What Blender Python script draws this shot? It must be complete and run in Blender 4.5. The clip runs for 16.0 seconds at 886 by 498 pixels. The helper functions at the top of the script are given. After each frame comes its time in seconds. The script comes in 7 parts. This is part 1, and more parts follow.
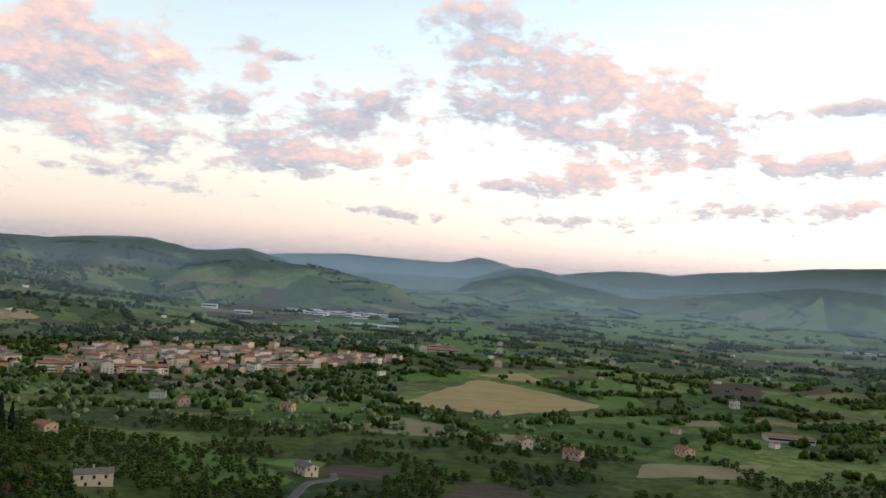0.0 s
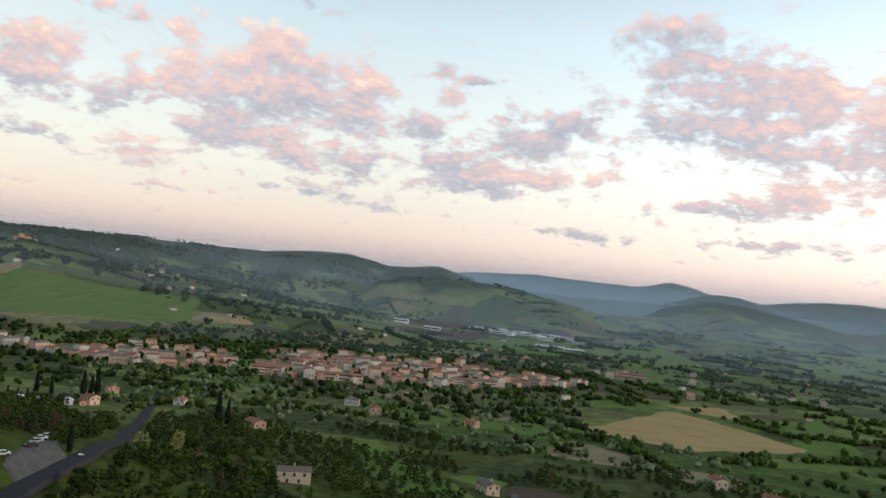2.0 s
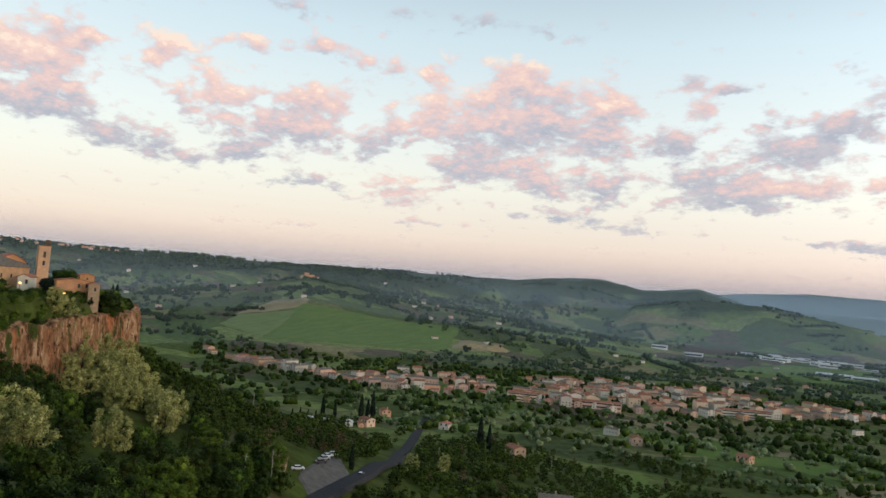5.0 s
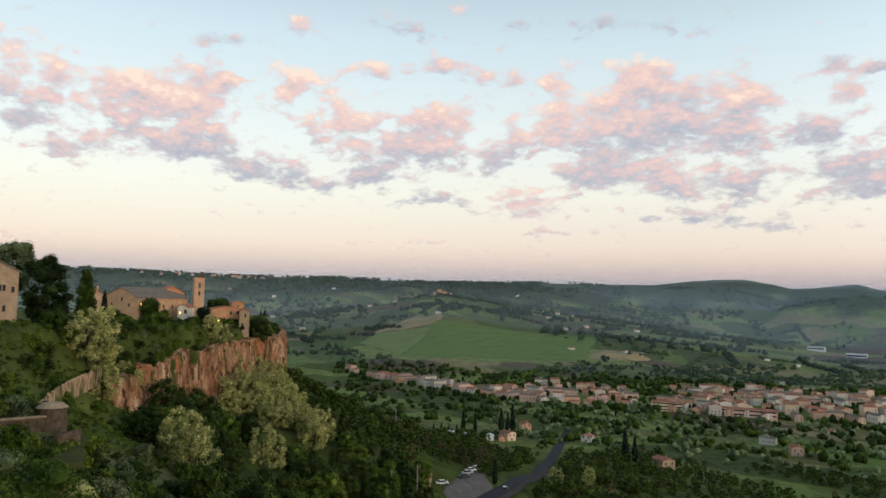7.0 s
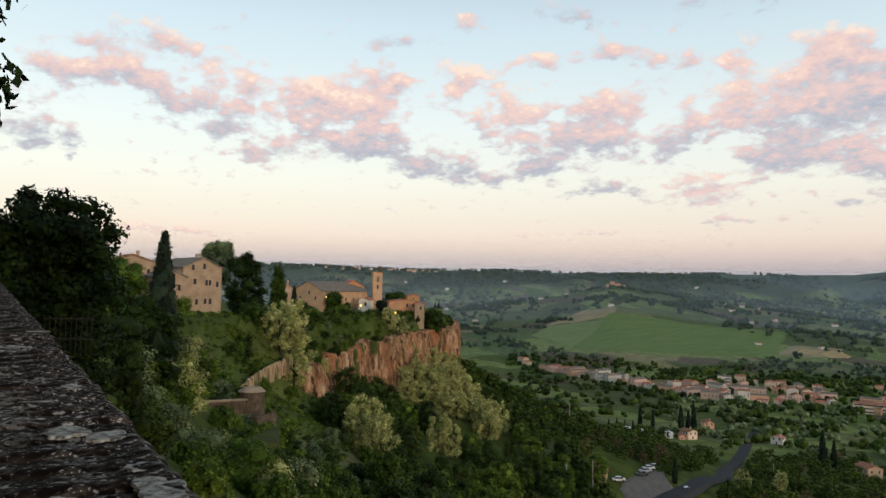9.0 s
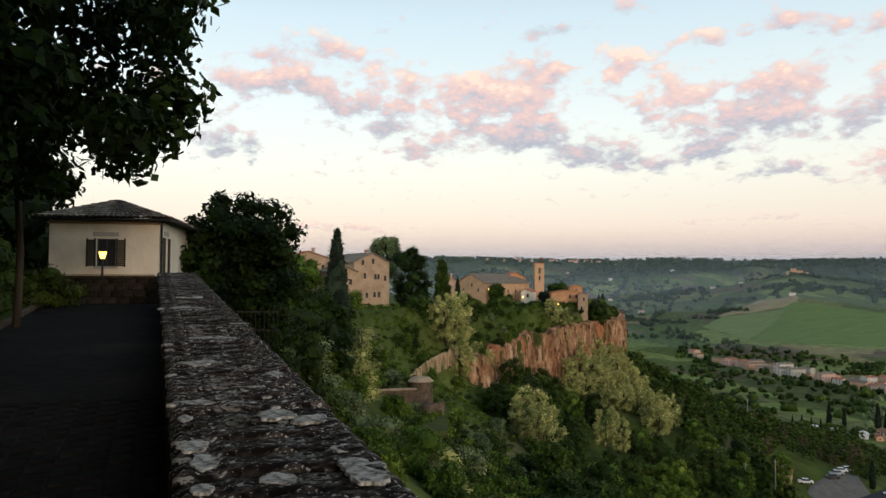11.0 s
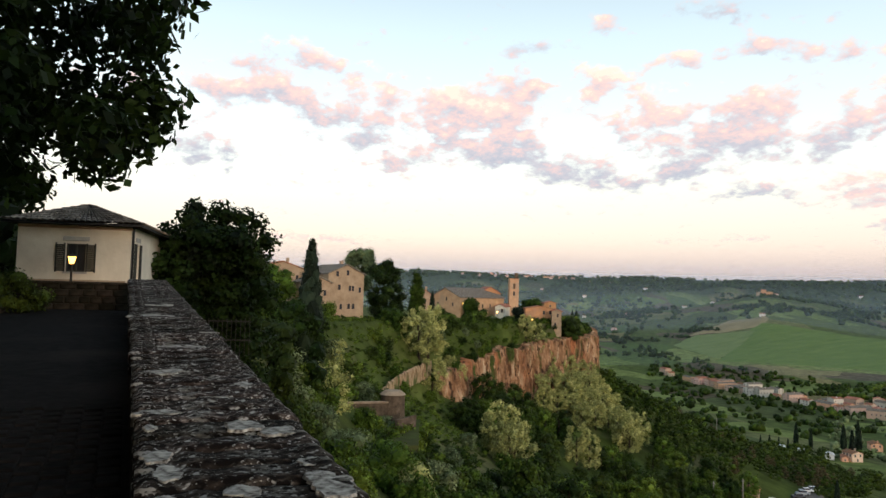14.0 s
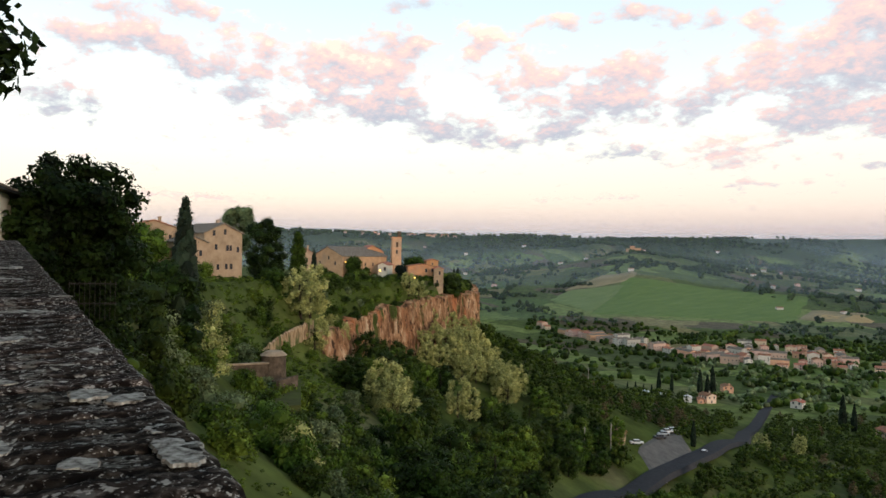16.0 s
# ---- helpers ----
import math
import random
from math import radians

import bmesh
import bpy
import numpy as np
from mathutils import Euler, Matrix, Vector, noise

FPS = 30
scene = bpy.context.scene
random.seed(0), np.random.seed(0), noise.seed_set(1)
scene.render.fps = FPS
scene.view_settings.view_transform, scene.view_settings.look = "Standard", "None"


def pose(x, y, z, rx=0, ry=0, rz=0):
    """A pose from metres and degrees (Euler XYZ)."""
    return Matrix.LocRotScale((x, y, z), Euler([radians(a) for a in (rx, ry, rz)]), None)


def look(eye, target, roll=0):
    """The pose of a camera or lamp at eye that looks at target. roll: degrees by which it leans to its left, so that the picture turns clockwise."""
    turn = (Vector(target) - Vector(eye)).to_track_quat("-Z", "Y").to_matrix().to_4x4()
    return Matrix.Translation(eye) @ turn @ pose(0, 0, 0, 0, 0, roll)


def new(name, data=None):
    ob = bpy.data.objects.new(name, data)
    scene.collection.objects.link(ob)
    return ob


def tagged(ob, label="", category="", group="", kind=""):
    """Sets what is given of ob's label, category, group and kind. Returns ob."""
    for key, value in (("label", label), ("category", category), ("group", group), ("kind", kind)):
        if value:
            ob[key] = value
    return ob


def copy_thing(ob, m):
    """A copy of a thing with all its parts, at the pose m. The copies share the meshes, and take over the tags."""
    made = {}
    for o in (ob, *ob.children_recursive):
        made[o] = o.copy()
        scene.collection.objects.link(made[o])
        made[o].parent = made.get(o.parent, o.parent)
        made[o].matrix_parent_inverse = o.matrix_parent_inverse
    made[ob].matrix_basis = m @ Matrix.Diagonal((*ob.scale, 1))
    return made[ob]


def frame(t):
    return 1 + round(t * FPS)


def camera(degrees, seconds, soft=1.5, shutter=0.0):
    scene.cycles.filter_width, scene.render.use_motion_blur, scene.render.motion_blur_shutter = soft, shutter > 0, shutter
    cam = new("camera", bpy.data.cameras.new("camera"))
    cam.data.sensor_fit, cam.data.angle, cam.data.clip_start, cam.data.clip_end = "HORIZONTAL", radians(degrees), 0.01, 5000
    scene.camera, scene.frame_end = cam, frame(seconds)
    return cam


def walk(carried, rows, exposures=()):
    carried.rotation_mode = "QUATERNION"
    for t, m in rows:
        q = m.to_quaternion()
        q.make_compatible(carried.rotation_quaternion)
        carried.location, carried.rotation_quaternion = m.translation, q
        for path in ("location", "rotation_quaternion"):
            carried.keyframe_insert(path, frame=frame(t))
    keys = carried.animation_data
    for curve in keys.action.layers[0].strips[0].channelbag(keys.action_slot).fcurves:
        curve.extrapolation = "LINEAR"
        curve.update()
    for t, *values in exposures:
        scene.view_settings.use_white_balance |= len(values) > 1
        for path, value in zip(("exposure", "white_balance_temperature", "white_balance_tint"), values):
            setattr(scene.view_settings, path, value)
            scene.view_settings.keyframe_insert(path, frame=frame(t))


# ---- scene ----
cam = camera(61.98, 16.0, soft=1.5)
PATH = [
    (0, pose(0, 0.21, 1.65, 92.61, -3.80, -0.17)),
    (0.5, pose(0, 0.21, 1.65, 92.89, -4.75, 3.73)),
    (1, pose(0, 0.21, 1.65, 93.00, -5.25, 7.19)),
    (1.5, pose(0, 0.21, 1.65, 93.10, -5.73, 11.21)),
    (2, pose(0, 0.21, 1.65, 93.01, -5.99, 14.27)),
    (2.5, pose(0, 0.21, 1.65, 92.96, -6.45, 17.14)),
    (3, pose(0, 0.21, 1.65, 92.92, -6.90, 20.30)),
    (3.5, pose(0, 0.21, 1.65, 92.85, -7.26, 22.13)),
    (4, pose(0, 0.21, 1.65, 93.16, -6.85, 25.04)),
    (4.5, pose(0, 0.21, 1.65, 93.20, -6.26, 28.85)),
    (5, pose(0, 0.21, 1.65, 93.32, -4.35, 33.72)),
    (7.5, pose(0, 0.21, 1.65, 93.33, -1.33, 46.60)),
    (8, pose(0, 0.21, 1.65, 92.75, -1.14, 50.13)),
    (8.5, pose(0, 0.21, 1.65, 92.79, -1.25, 53.65)),
    (9, pose(0, 0.19, 1.65, 92.93, -1.18, 57.17)),
    (9.5, pose(0, 0.15, 1.65, 92.98, -0.43, 61.01)),
    (10, pose(0, 0.11, 1.65, 92.48, -0.10, 64.33)),
    (12.5, pose(0, 0, 1.65, 92.49, -0.87, 73.17)),
    (13, pose(0, 0.015, 1.65, 92.77, -1.50, 71.16)),
    (13.5, pose(0, 0.04, 1.65, 93.01, -1.72, 69.76)),
    (14, pose(0, 0.06, 1.65, 93.20, -1.57, 67.70)),
    (14.5, pose(0, 0.08, 1.65, 91.37, -1.19, 65.73)),
    (15, pose(0, 0.12, 1.65, 90.51, -0.76, 64.19)),
    (15.5, pose(0, 0.2, 1.65, 89.94, -0.84, 62.01)),
    (16, pose(0, 0.23, 1.65, 90.18, -1.08, 58.65)),
]
walk(cam, PATH, exposures=((0, 0.10), (0.8, 0.0), (8, -0.06), (10, -0.06), (12.5, 0.16), (16, 0.22)))

# ---- the lie of the land: x to the right, y out over the valley, z up, metres ----
EDGE = np.array([(420, -40), (60, 1.3), (-36, 1.9), (-62, 6), (-100, 20), (-147, 50), (-192, 92), (-228, 150),
                 (-255, 165), (-300, 170), (-430, 140), (-700, 40), (-1500, -260), (-4000, -1200)], float)
EDGE_S = np.array([0, 362, 458, 485, 525, 580, 646, 714, 745, 790, 927, 1215, 2070, 4740], float)


def smooth(t):
    t = np.clip(t, 0, 1)
    return t * t * (3 - 2 * t)


def edge_distance(x, y):
    """Distance from the plateau's rim (positive over the valley) and the place along the rim."""
    best = np.full(np.shape(x), 1e9)
    side = np.zeros(np.shape(x))
    along = np.zeros(np.shape(x))
    for i in range(len(EDGE) - 1):
        a, b = EDGE[i], EDGE[i + 1]
        u = b - a
        k = np.clip(((x - a[0]) * u[0] + (y - a[1]) * u[1]) / (u @ u), 0, 1)
        dx, dy = x - a[0] - k * u[0], y - a[1] - k * u[1]
        d = np.hypot(dx, dy)
        near = d < best
        best = np.where(near, d, best)
        side = np.where(near, np.where(u[0] * dy - u[1] * dx < 0, 1.0, -1.0), side)
        along = np.where(near, EDGE_S[i] + k * (EDGE_S[i + 1] - EDGE_S[i]), along)
    return best * side, along


def wave(x, y, size, seed):
    """Smooth undulation, about -1 to 1."""
    out, rng = 0, np.random.RandomState(seed)
    for _ in range(7):
        a, p, q = rng.uniform(0, 2 * np.pi), rng.uniform(0, 2 * np.pi), rng.uniform(0.6, 1.7)
        out = out + np.sin((x * np.cos(a) + y * np.sin(a)) * q * 2 * np.pi / size + p)
    return out / 3.2


def rim_height(along):
    return np.interp(along, (0, 440, 470, 520, 555, 587, 612, 630, 666, 717, 765, 900, 1200), (-0.7, -0.7, -1.2, -5.0, -12.0, -18.5, -16.2, -15.4, -13.0, -11.4, -12, -12, -12))


def plateau_height(along):
    return np.interp(along, (0, 440, 520, 575, 640, 714, 800), (-0.7, -0.7, -3.0, -5.2, -7.6, -9.2, -10))


def cliff_drop(along):
    return np.interp(along, (0, 455, 475, 520, 575, 590, 612, 628, 666, 717, 760, 800), (5, 5, 3, 2.5, 1.0, 2.5, 5.5, 8, 14, 14, 15, 12))


def hill(az, r, azs, els, r0, r1, r2, x, y, rough):
    """A range of hills seen from the rim: its crest lies r1 away at the given elevations."""
    el = np.interp(az, azs, els)
    top = 1.65 + r1 * np.tan(np.radians(el)) + 118
    rise = np.where(r < r1, smooth((r - r0) / (r1 - r0)), 1 - 0.75 * smooth((r - r1) / (r2 - r1)))
    fold = 1 + rough * wave(x, y, 620, 5) * np.sin(np.pi * np.clip(rise, 0, 1)) + 0.5 * rough * wave(x, y, 230, 6) * np.sin(np.pi * np.clip(rise, 0, 1))
    return top * rise * fold


def height(x, y):
    x, y = np.asarray(x, float), np.asarray(y, float)
    d, along = edge_distance(x, y)
    r, az = np.hypot(x, y), np.degrees(np.arctan2(-x, y))
    rim, drop = rim_height(along), cliff_drop(along)
    out = np.maximum(d, 0)
    low = rim - drop * smooth((out - 0.2) / 1.6)
    slope = low - (118 + low) * (1 - np.exp(-out / 150)) + wave(x, y, 90, 1) * 2.0 * smooth(out / 60) * (1 - 0.6 * smooth(out / 500))
    slope = slope + wave(x, y, 700, 2) * 2.5 * smooth((out - 400) / 500)
    up = hill(az, r, (16, 20, 26, 31, 35.6, 38.5, 41.5, 44.2, 47, 50, 56, 66), (-3.1, -2.7, -2.1, -1.5, -1.0, -0.55, -0.05, 0.33, -0.25, -0.9, -1.7, -2.2), 1150, 2150, 2700, x, y, 0.06)
    up = np.maximum(up, hill(az, r, (1, 3.5, 6.1, 10.5, 14.7, 19.1, 22), (-2, -0.55, 0.0, 0.72, 0.8, 0.15, -2), 2300, 2900, 3500, x, y, 0.10))
    up = np.maximum(up, hill(az, r, (10, 12, 14.8, 17.2, 18.6, 20.2, 21.7, 23.2, 25.1, 28, 31.5, 39, 48, 54, 61, 70, 110, 125, 150), (-0.5, 0.9, 1.63, 1.35, 1.27, 1.55, 1.86, 1.84, 1.71, 1.3, 1.35, 1.25, 1.2, 1.28, 1.25, 1.38, 1.4, 0.5, 0),
                             np.interp(az, (24, 40), (2100, 1900)), np.interp(az, (24, 40), (3900, 2950)), np.interp(az, (24, 40), (4900, 4000)), x, y, 0.16))
    up = np.maximum(up, hill(az, r, (-14, -10, -8.6, -7.4, -6.4, -5.4, -4.0, -2.5, 0), (0.0, 0.9, 1.28, 1.52, 1.58, 1.45, 1.05, 0.6, -1), 3000, 3800, 4500, x, y, 0.12))
    up = np.maximum(up, hill(az, r, (-90, -50, -31, -27, -23.7, -19.7, -17.4, -15.4, -13.3, -11.2, -9, -7), (2.2, 2.6, 2.85, 2.65, 2.23, 1.95, 1.65, 1.76, 1.70, 1.52, 1.2, 0.4), 3300, 4350, 4950, x, y, 0.12))
    up = np.maximum(up, hill(az, r, (-60, -40, -31, -27, -22, -17, -13), (0.8, 1.3, 1.15, 1.35, 0.6, 0.1, -1.2), 2900, 3500, 4100, x, y, 0.14))
    up = np.maximum(up, hill(az, r, (-11, -8, -5.6, -4.2, -3.4, -2.8, -2.2, -1.6, -0.1, 3.4, 7.4, 11.8, 14, 18), (0.9, 1.15, 1.7, 2.12, 2.28, 2.43, 2.28, 2.05, 1.78, 1.81, 1.94, 1.62, 1.4, 1.0), 4250, 4640, 4900, x, y, 0.02))
    return np.where(d > 0, slope + up * smooth((out - 300) / 600), np.minimum(plateau_height(along) - np.maximum(d, -100) * 0.015, rim - d * 1.7))

# ---- sky, sun ----
world = bpy.data.worlds.new("dusk_sky")
scene.world = world
world.use_nodes = True
wt = world.node_tree
wt.nodes.clear()


def link(tree, a, b):
    tree.links.new(a, b)


w_out = wt.nodes.new("ShaderNodeOutputWorld")
w_sky = wt.nodes.new("ShaderNodeTexSky")
w_sky.sky_type, w_sky.sun_disc = "NISHITA", False
w_sky.sun_elevation, w_sky.sun_rotation = radians(9), radians(83)
w_sky.dust_density, w_sky.air_density = 1.5, 1.2
w_bg1 = wt.nodes.new("ShaderNodeBackground")
w_bg1.inputs["Strength"].default_value = 0.05
link(wt, w_sky.outputs["Color"], w_bg1.inputs["Color"])
# twilight bands: rosy near the skyline, cream, then pale blue overhead
w_co = wt.nodes.new("ShaderNodeTexCoord")
w_sep = wt.nodes.new("ShaderNodeSeparateXYZ")
link(wt, w_co.outputs["Generated"], w_sep.inputs[0])
w_ramp = wt.nodes.new("ShaderNodeValToRGB")
link(wt, w_sep.outputs["Z"], w_ramp.inputs["Fac"])
BANDS = ((0.0, (0.56, 0.45, 0.48)), (0.035, (0.77, 0.58, 0.57)), (0.075, (0.88, 0.74, 0.68)), (0.14, (0.94, 0.91, 0.82)),
         (0.21, (0.88, 0.93, 0.91)), (0.33, (0.68, 0.82, 0.89)), (0.48, (0.37, 0.47, 0.55)), (1.0, (0.10, 0.14, 0.19)))
while len(w_ramp.color_ramp.elements) < len(BANDS):
    w_ramp.color_ramp.elements.new(0.5)
for e, (p, c) in zip(w_ramp.color_ramp.elements, BANDS):
    e.position, e.color = p, (*c, 1)
# the afterglow side of the sky, towards +x, is brighter
w_glow = wt.nodes.new("ShaderNodeMapRange")
w_glow.inputs["From Min"].default_value, w_glow.inputs["From Max"].default_value = -0.5, 0.9
w_glow.inputs["To Min"].default_value, w_glow.inputs["To Max"].default_value = 0.88, 1.45
w_glow.interpolation_type = "SMOOTHSTEP"
link(wt, w_sep.outputs["X"], w_glow.inputs["Value"])
w_bg2 = wt.nodes.new("ShaderNodeBackground")
link(wt, w_ramp.outputs["Color"], w_bg2.inputs["Color"])
link(wt, w_glow.outputs["Result"], w_bg2.inputs["Strength"])
w_add = wt.nodes.new("ShaderNodeAddShader")
link(wt, w_bg1.outputs[0], w_add.inputs[0])
link(wt, w_bg2.outputs[0], w_add.inputs[1])
link(wt, w_add.outputs[0], w_out.inputs["Surface"])

sun = new("sun", bpy.data.lights.new("sun", "SUN"))
sun.data.energy, sun.data.angle, sun.data.color = 0.9, radians(12), (1.0, 0.72, 0.52)
sun.matrix_world = look((900, 110, 150), (0, 0, 0))


# ---- materials ----
def shader(name, colors, scale=1.0, rough=0.85, bump=0.3, detail=6.0, spots=None, vary=0.0, island=0.0, stretch=(1, 1, 1), metal=0.0, bump_scale=None, glow=None):
    """colors: stops (position, rgb) over a fractal noise in object space; spots: (scale, low, high, rgb) of a second, coarser pattern."""
    m = bpy.data.materials.new(name)
    m.use_nodes = True
    t = m.node_tree
    bsdf = t.nodes["Principled BSDF"]
    co = t.nodes.new("ShaderNodeTexCoord")
    mp = t.nodes.new("ShaderNodeMapping")
    mp.inputs["Scale"].default_value = stretch
    link(t, co.outputs["Object"], mp.inputs["Vector"])
    n = t.nodes.new("ShaderNodeTexNoise")
    n.inputs["Scale"].default_value, n.inputs["Detail"].default_value = scale, detail
    n.inputs["Roughness"].default_value = 0.62
    link(t, mp.outputs[0], n.inputs["Vector"])
    ramp = t.nodes.new("ShaderNodeValToRGB")
    while len(ramp.color_ramp.elements) < len(colors):
        ramp.color_ramp.elements.new(0.5)
    for e, (p, c) in zip(ramp.color_ramp.elements, colors):
        e.position, e.color = p, (*c, 1)
    link(t, n.outputs["Fac"], ramp.inputs["Fac"])
    col = ramp.outputs["Color"]
    if spots:
        for k, (s, lo, hi, rgb) in enumerate(spots):
            n2 = t.nodes.new("ShaderNodeTexNoise")
            n2.noise_dimensions = "4D"
            n2.inputs["W"].default_value = 3.1 + k * 7
            n2.inputs["Scale"].default_value, n2.inputs["Detail"].default_value = s, 5
            link(t, mp.outputs[0], n2.inputs["Vector"])
            mr = t.nodes.new("ShaderNodeMapRange")
            mr.inputs["From Min"].default_value, mr.inputs["From Max"].default_value = lo, hi
            link(t, n2.outputs["Fac"], mr.inputs["Value"])
            mx = t.nodes.new("ShaderNodeMixRGB")
            mx.inputs[2].default_value = (*rgb, 1)
            link(t, mr.outputs[0], mx.inputs[0])
            link(t, col, mx.inputs[1])
            col = mx.outputs[0]
    if vary or island:
        hs = t.nodes.new("ShaderNodeHueSaturation")
        link(t, col, hs.inputs["Color"])
        col = hs.outputs["Color"]
        source = None
        if vary:
            oi = t.nodes.new("ShaderNodeObjectInfo")
            mr = t.nodes.new("ShaderNodeMapRange")
            mr.inputs["To Min"].default_value, mr.inputs["To Max"].default_value = 1 - vary, 1 + vary
            link(t, oi.outputs["Random"], mr.inputs["Value"])
            hu = t.nodes.new("ShaderNodeMapRange")
            hu.inputs["To Min"].default_value, hu.inputs["To Max"].default_value = 0.5 + vary * 0.06, 0.5 - vary * 0.06
            link(t, oi.outputs["Random"], hu.inputs["Value"])
            link(t, hu.outputs[0], hs.inputs["Hue"])
            source = mr.outputs[0]
        if island:
            gi = t.nodes.new("ShaderNodeNewGeometry")
            mi = t.nodes.new("ShaderNodeMapRange")
            mi.inputs["To Min"].default_value, mi.inputs["To Max"].default_value = 1 - island, 1 + island
            link(t, gi.outputs["Random Per Island"], mi.inputs["Value"])
            if source:
                mu = t.nodes.new("ShaderNodeMath")
                mu.operation = "MULTIPLY"
                link(t, source, mu.inputs[0])
                link(t, mi.outputs[0], mu.inputs[1])
                source = mu.outputs[0]
            else:
                source = mi.outputs[0]
        link(t, source, hs.inputs["Value"])
    link(t, col, bsdf.inputs["Base Color"])
    bsdf.inputs["Roughness"].default_value = rough
    bsdf.inputs["Metallic"].default_value = metal
    if rough > 0.8:
        bsdf.inputs["Specular IOR Level"].default_value = 0.06
    if bump:
        b = t.nodes.new("ShaderNodeBump")
        b.inputs["Strength"].default_value = bump
        b.inputs["Distance"].default_value = 0.4 / max(scale, 0.01) if bump_scale is None else bump_scale
        link(t, n.outputs["Fac"], b.inputs["Height"])
        link(t, b.outputs[0], bsdf.inputs["Normal"])
    if glow:
        bsdf.inputs["Emission Color"].default_value = (*glow[0], 1)
        bsdf.inputs["Emission Strength"].default_value = glow[1]
    return m


def leafy(name, dark, light, vary=0.28, island=0.6):
    """Leaves: light passes through them a little."""
    m = shader(name, ((0.3, dark), (0.7, light)), 0.35, 0.6, 0.0, 2.0, vary=vary, island=island)
    t = m.node_tree
    bsdf, out = t.nodes["Principled BSDF"], t.nodes["Material Output"]
    bsdf.inputs["Specular IOR Level"].default_value = 0.08
    tr = t.nodes.new("ShaderNodeBsdfTranslucent")
    link(t, bsdf.inputs["Base Color"].links[0].from_socket, tr.inputs["Color"])
    mix = t.nodes.new("ShaderNodeMixShader")
    mix.inputs[0].default_value = 0.12
    link(t, bsdf.outputs[0], mix.inputs[1])
    link(t, tr.outputs[0], mix.inputs[2])
    link(t, mix.outputs[0], out.inputs["Surface"])
    return m


LEAF_DARK = leafy("leaf_dark_green", (0.009, 0.021, 0.004), (0.042, 0.068, 0.011))
LEAF_DEEP = leafy("leaf_deep_green", (0.012, 0.028, 0.004), (0.055, 0.090, 0.013))
# darkest leaf copy: the shade of the crowns is put into its colour
LEAF_SHADED_DARK = leafy("leaf_shaded_dark", (0.006, 0.014, 0.003), (0.024, 0.042, 0.008))
LEAF_MID = leafy("leaf_mid_green", (0.036, 0.072, 0.009), (0.115, 0.170, 0.024))
LEAF_PALE = leafy("leaf_pale_blossom", (0.18, 0.20, 0.058), (0.48, 0.475, 0.185), 0.15, 0.45)
LEAF_CYPRESS = leafy("leaf_cypress", (0.008, 0.014, 0.009), (0.018, 0.030, 0.016))
LEAF_OLIVE = leafy("leaf_olive", (0.07, 0.10, 0.045), (0.16, 0.20, 0.095))
LEAF_RUST = leafy("leaf_rust", (0.055, 0.050, 0.025), (0.11, 0.085, 0.04))
BARK = shader("bark", ((0.3, (0.022, 0.018, 0.014)), (0.7, (0.07, 0.056, 0.043))), 3, 0.9, 0.8, stretch=(1, 1, 0.2))
ROCK = shader("tuff_rock", ((0.34, (0.055, 0.033, 0.020)), (0.45, (0.22, 0.115, 0.062)), (0.56, (0.38, 0.225, 0.13)), (0.70, (0.56, 0.42, 0.28))), 0.55, 0.9, 1.0, 12,
              spots=((0.20, 0.54, 0.66, (0.36, 0.145, 0.07)), (0.35, 0.56, 0.63, (0.065, 0.085, 0.024)), (1.1, 0.58, 0.64, (0.06, 0.035, 0.024))), stretch=(1, 1, 0.26), bump_scale=0.9)
TUFF_PALE = shader("tuff_pale", ((0.34, (0.14, 0.085, 0.045)), (0.46, (0.34, 0.225, 0.13)), (0.66, (0.56, 0.41, 0.26))), 0.8, 0.95, 1.0, 10, spots=((0.4, 0.52, 0.62, (0.08, 0.10, 0.03)),), stretch=(1, 1, 0.5), bump_scale=0.5)
PLASTER_OLD = shader("plaster_ochre", ((0.3, (0.30, 0.205, 0.135)), (0.7, (0.47, 0.345, 0.24))), 0.6, 0.9, 0.3, 8, spots=((0.25, 0.5, 0.7, (0.30, 0.22, 0.16)),), vary=0.12)
PLASTER_WARM = shader("plaster_warm", ((0.3, (0.40, 0.245, 0.14)), (0.7, (0.56, 0.37, 0.225))), 0.6, 0.9, 0.3, 8, spots=((0.25, 0.52, 0.7, (0.36, 0.26, 0.18)),), vary=0.1)
PLASTER_ORANGE = shader("plaster_orange", ((0.3, (0.42, 0.20, 0.10)), (0.7, (0.60, 0.33, 0.17))), 0.6, 0.9, 0.3, 8, spots=((0.25, 0.52, 0.7, (0.40, 0.26, 0.17)),), vary=0.12)
PLASTER_WHITE = shader("plaster_cream", ((0.3, (0.60, 0.55, 0.45)), (0.7, (0.76, 0.71, 0.60))), 0.9, 0.9, 0.15, 8, spots=((0.35, 0.55, 0.75, (0.40, 0.36, 0.29)),))
TOWN_WALL = [shader("town_plaster_" + n, ((0.3, a), (0.7, b)), 0.5, 0.9, 0.2, 5, vary=0.22) for n, a, b in (
    ("rose", (0.50, 0.33, 0.26), (0.62, 0.43, 0.35)), ("ochre", (0.52, 0.40, 0.29), (0.66, 0.52, 0.39)),
    ("white", (0.50, 0.45, 0.39), (0.64, 0.59, 0.52)), ("orange", (0.54, 0.30, 0.19), (0.68, 0.41, 0.26)))]
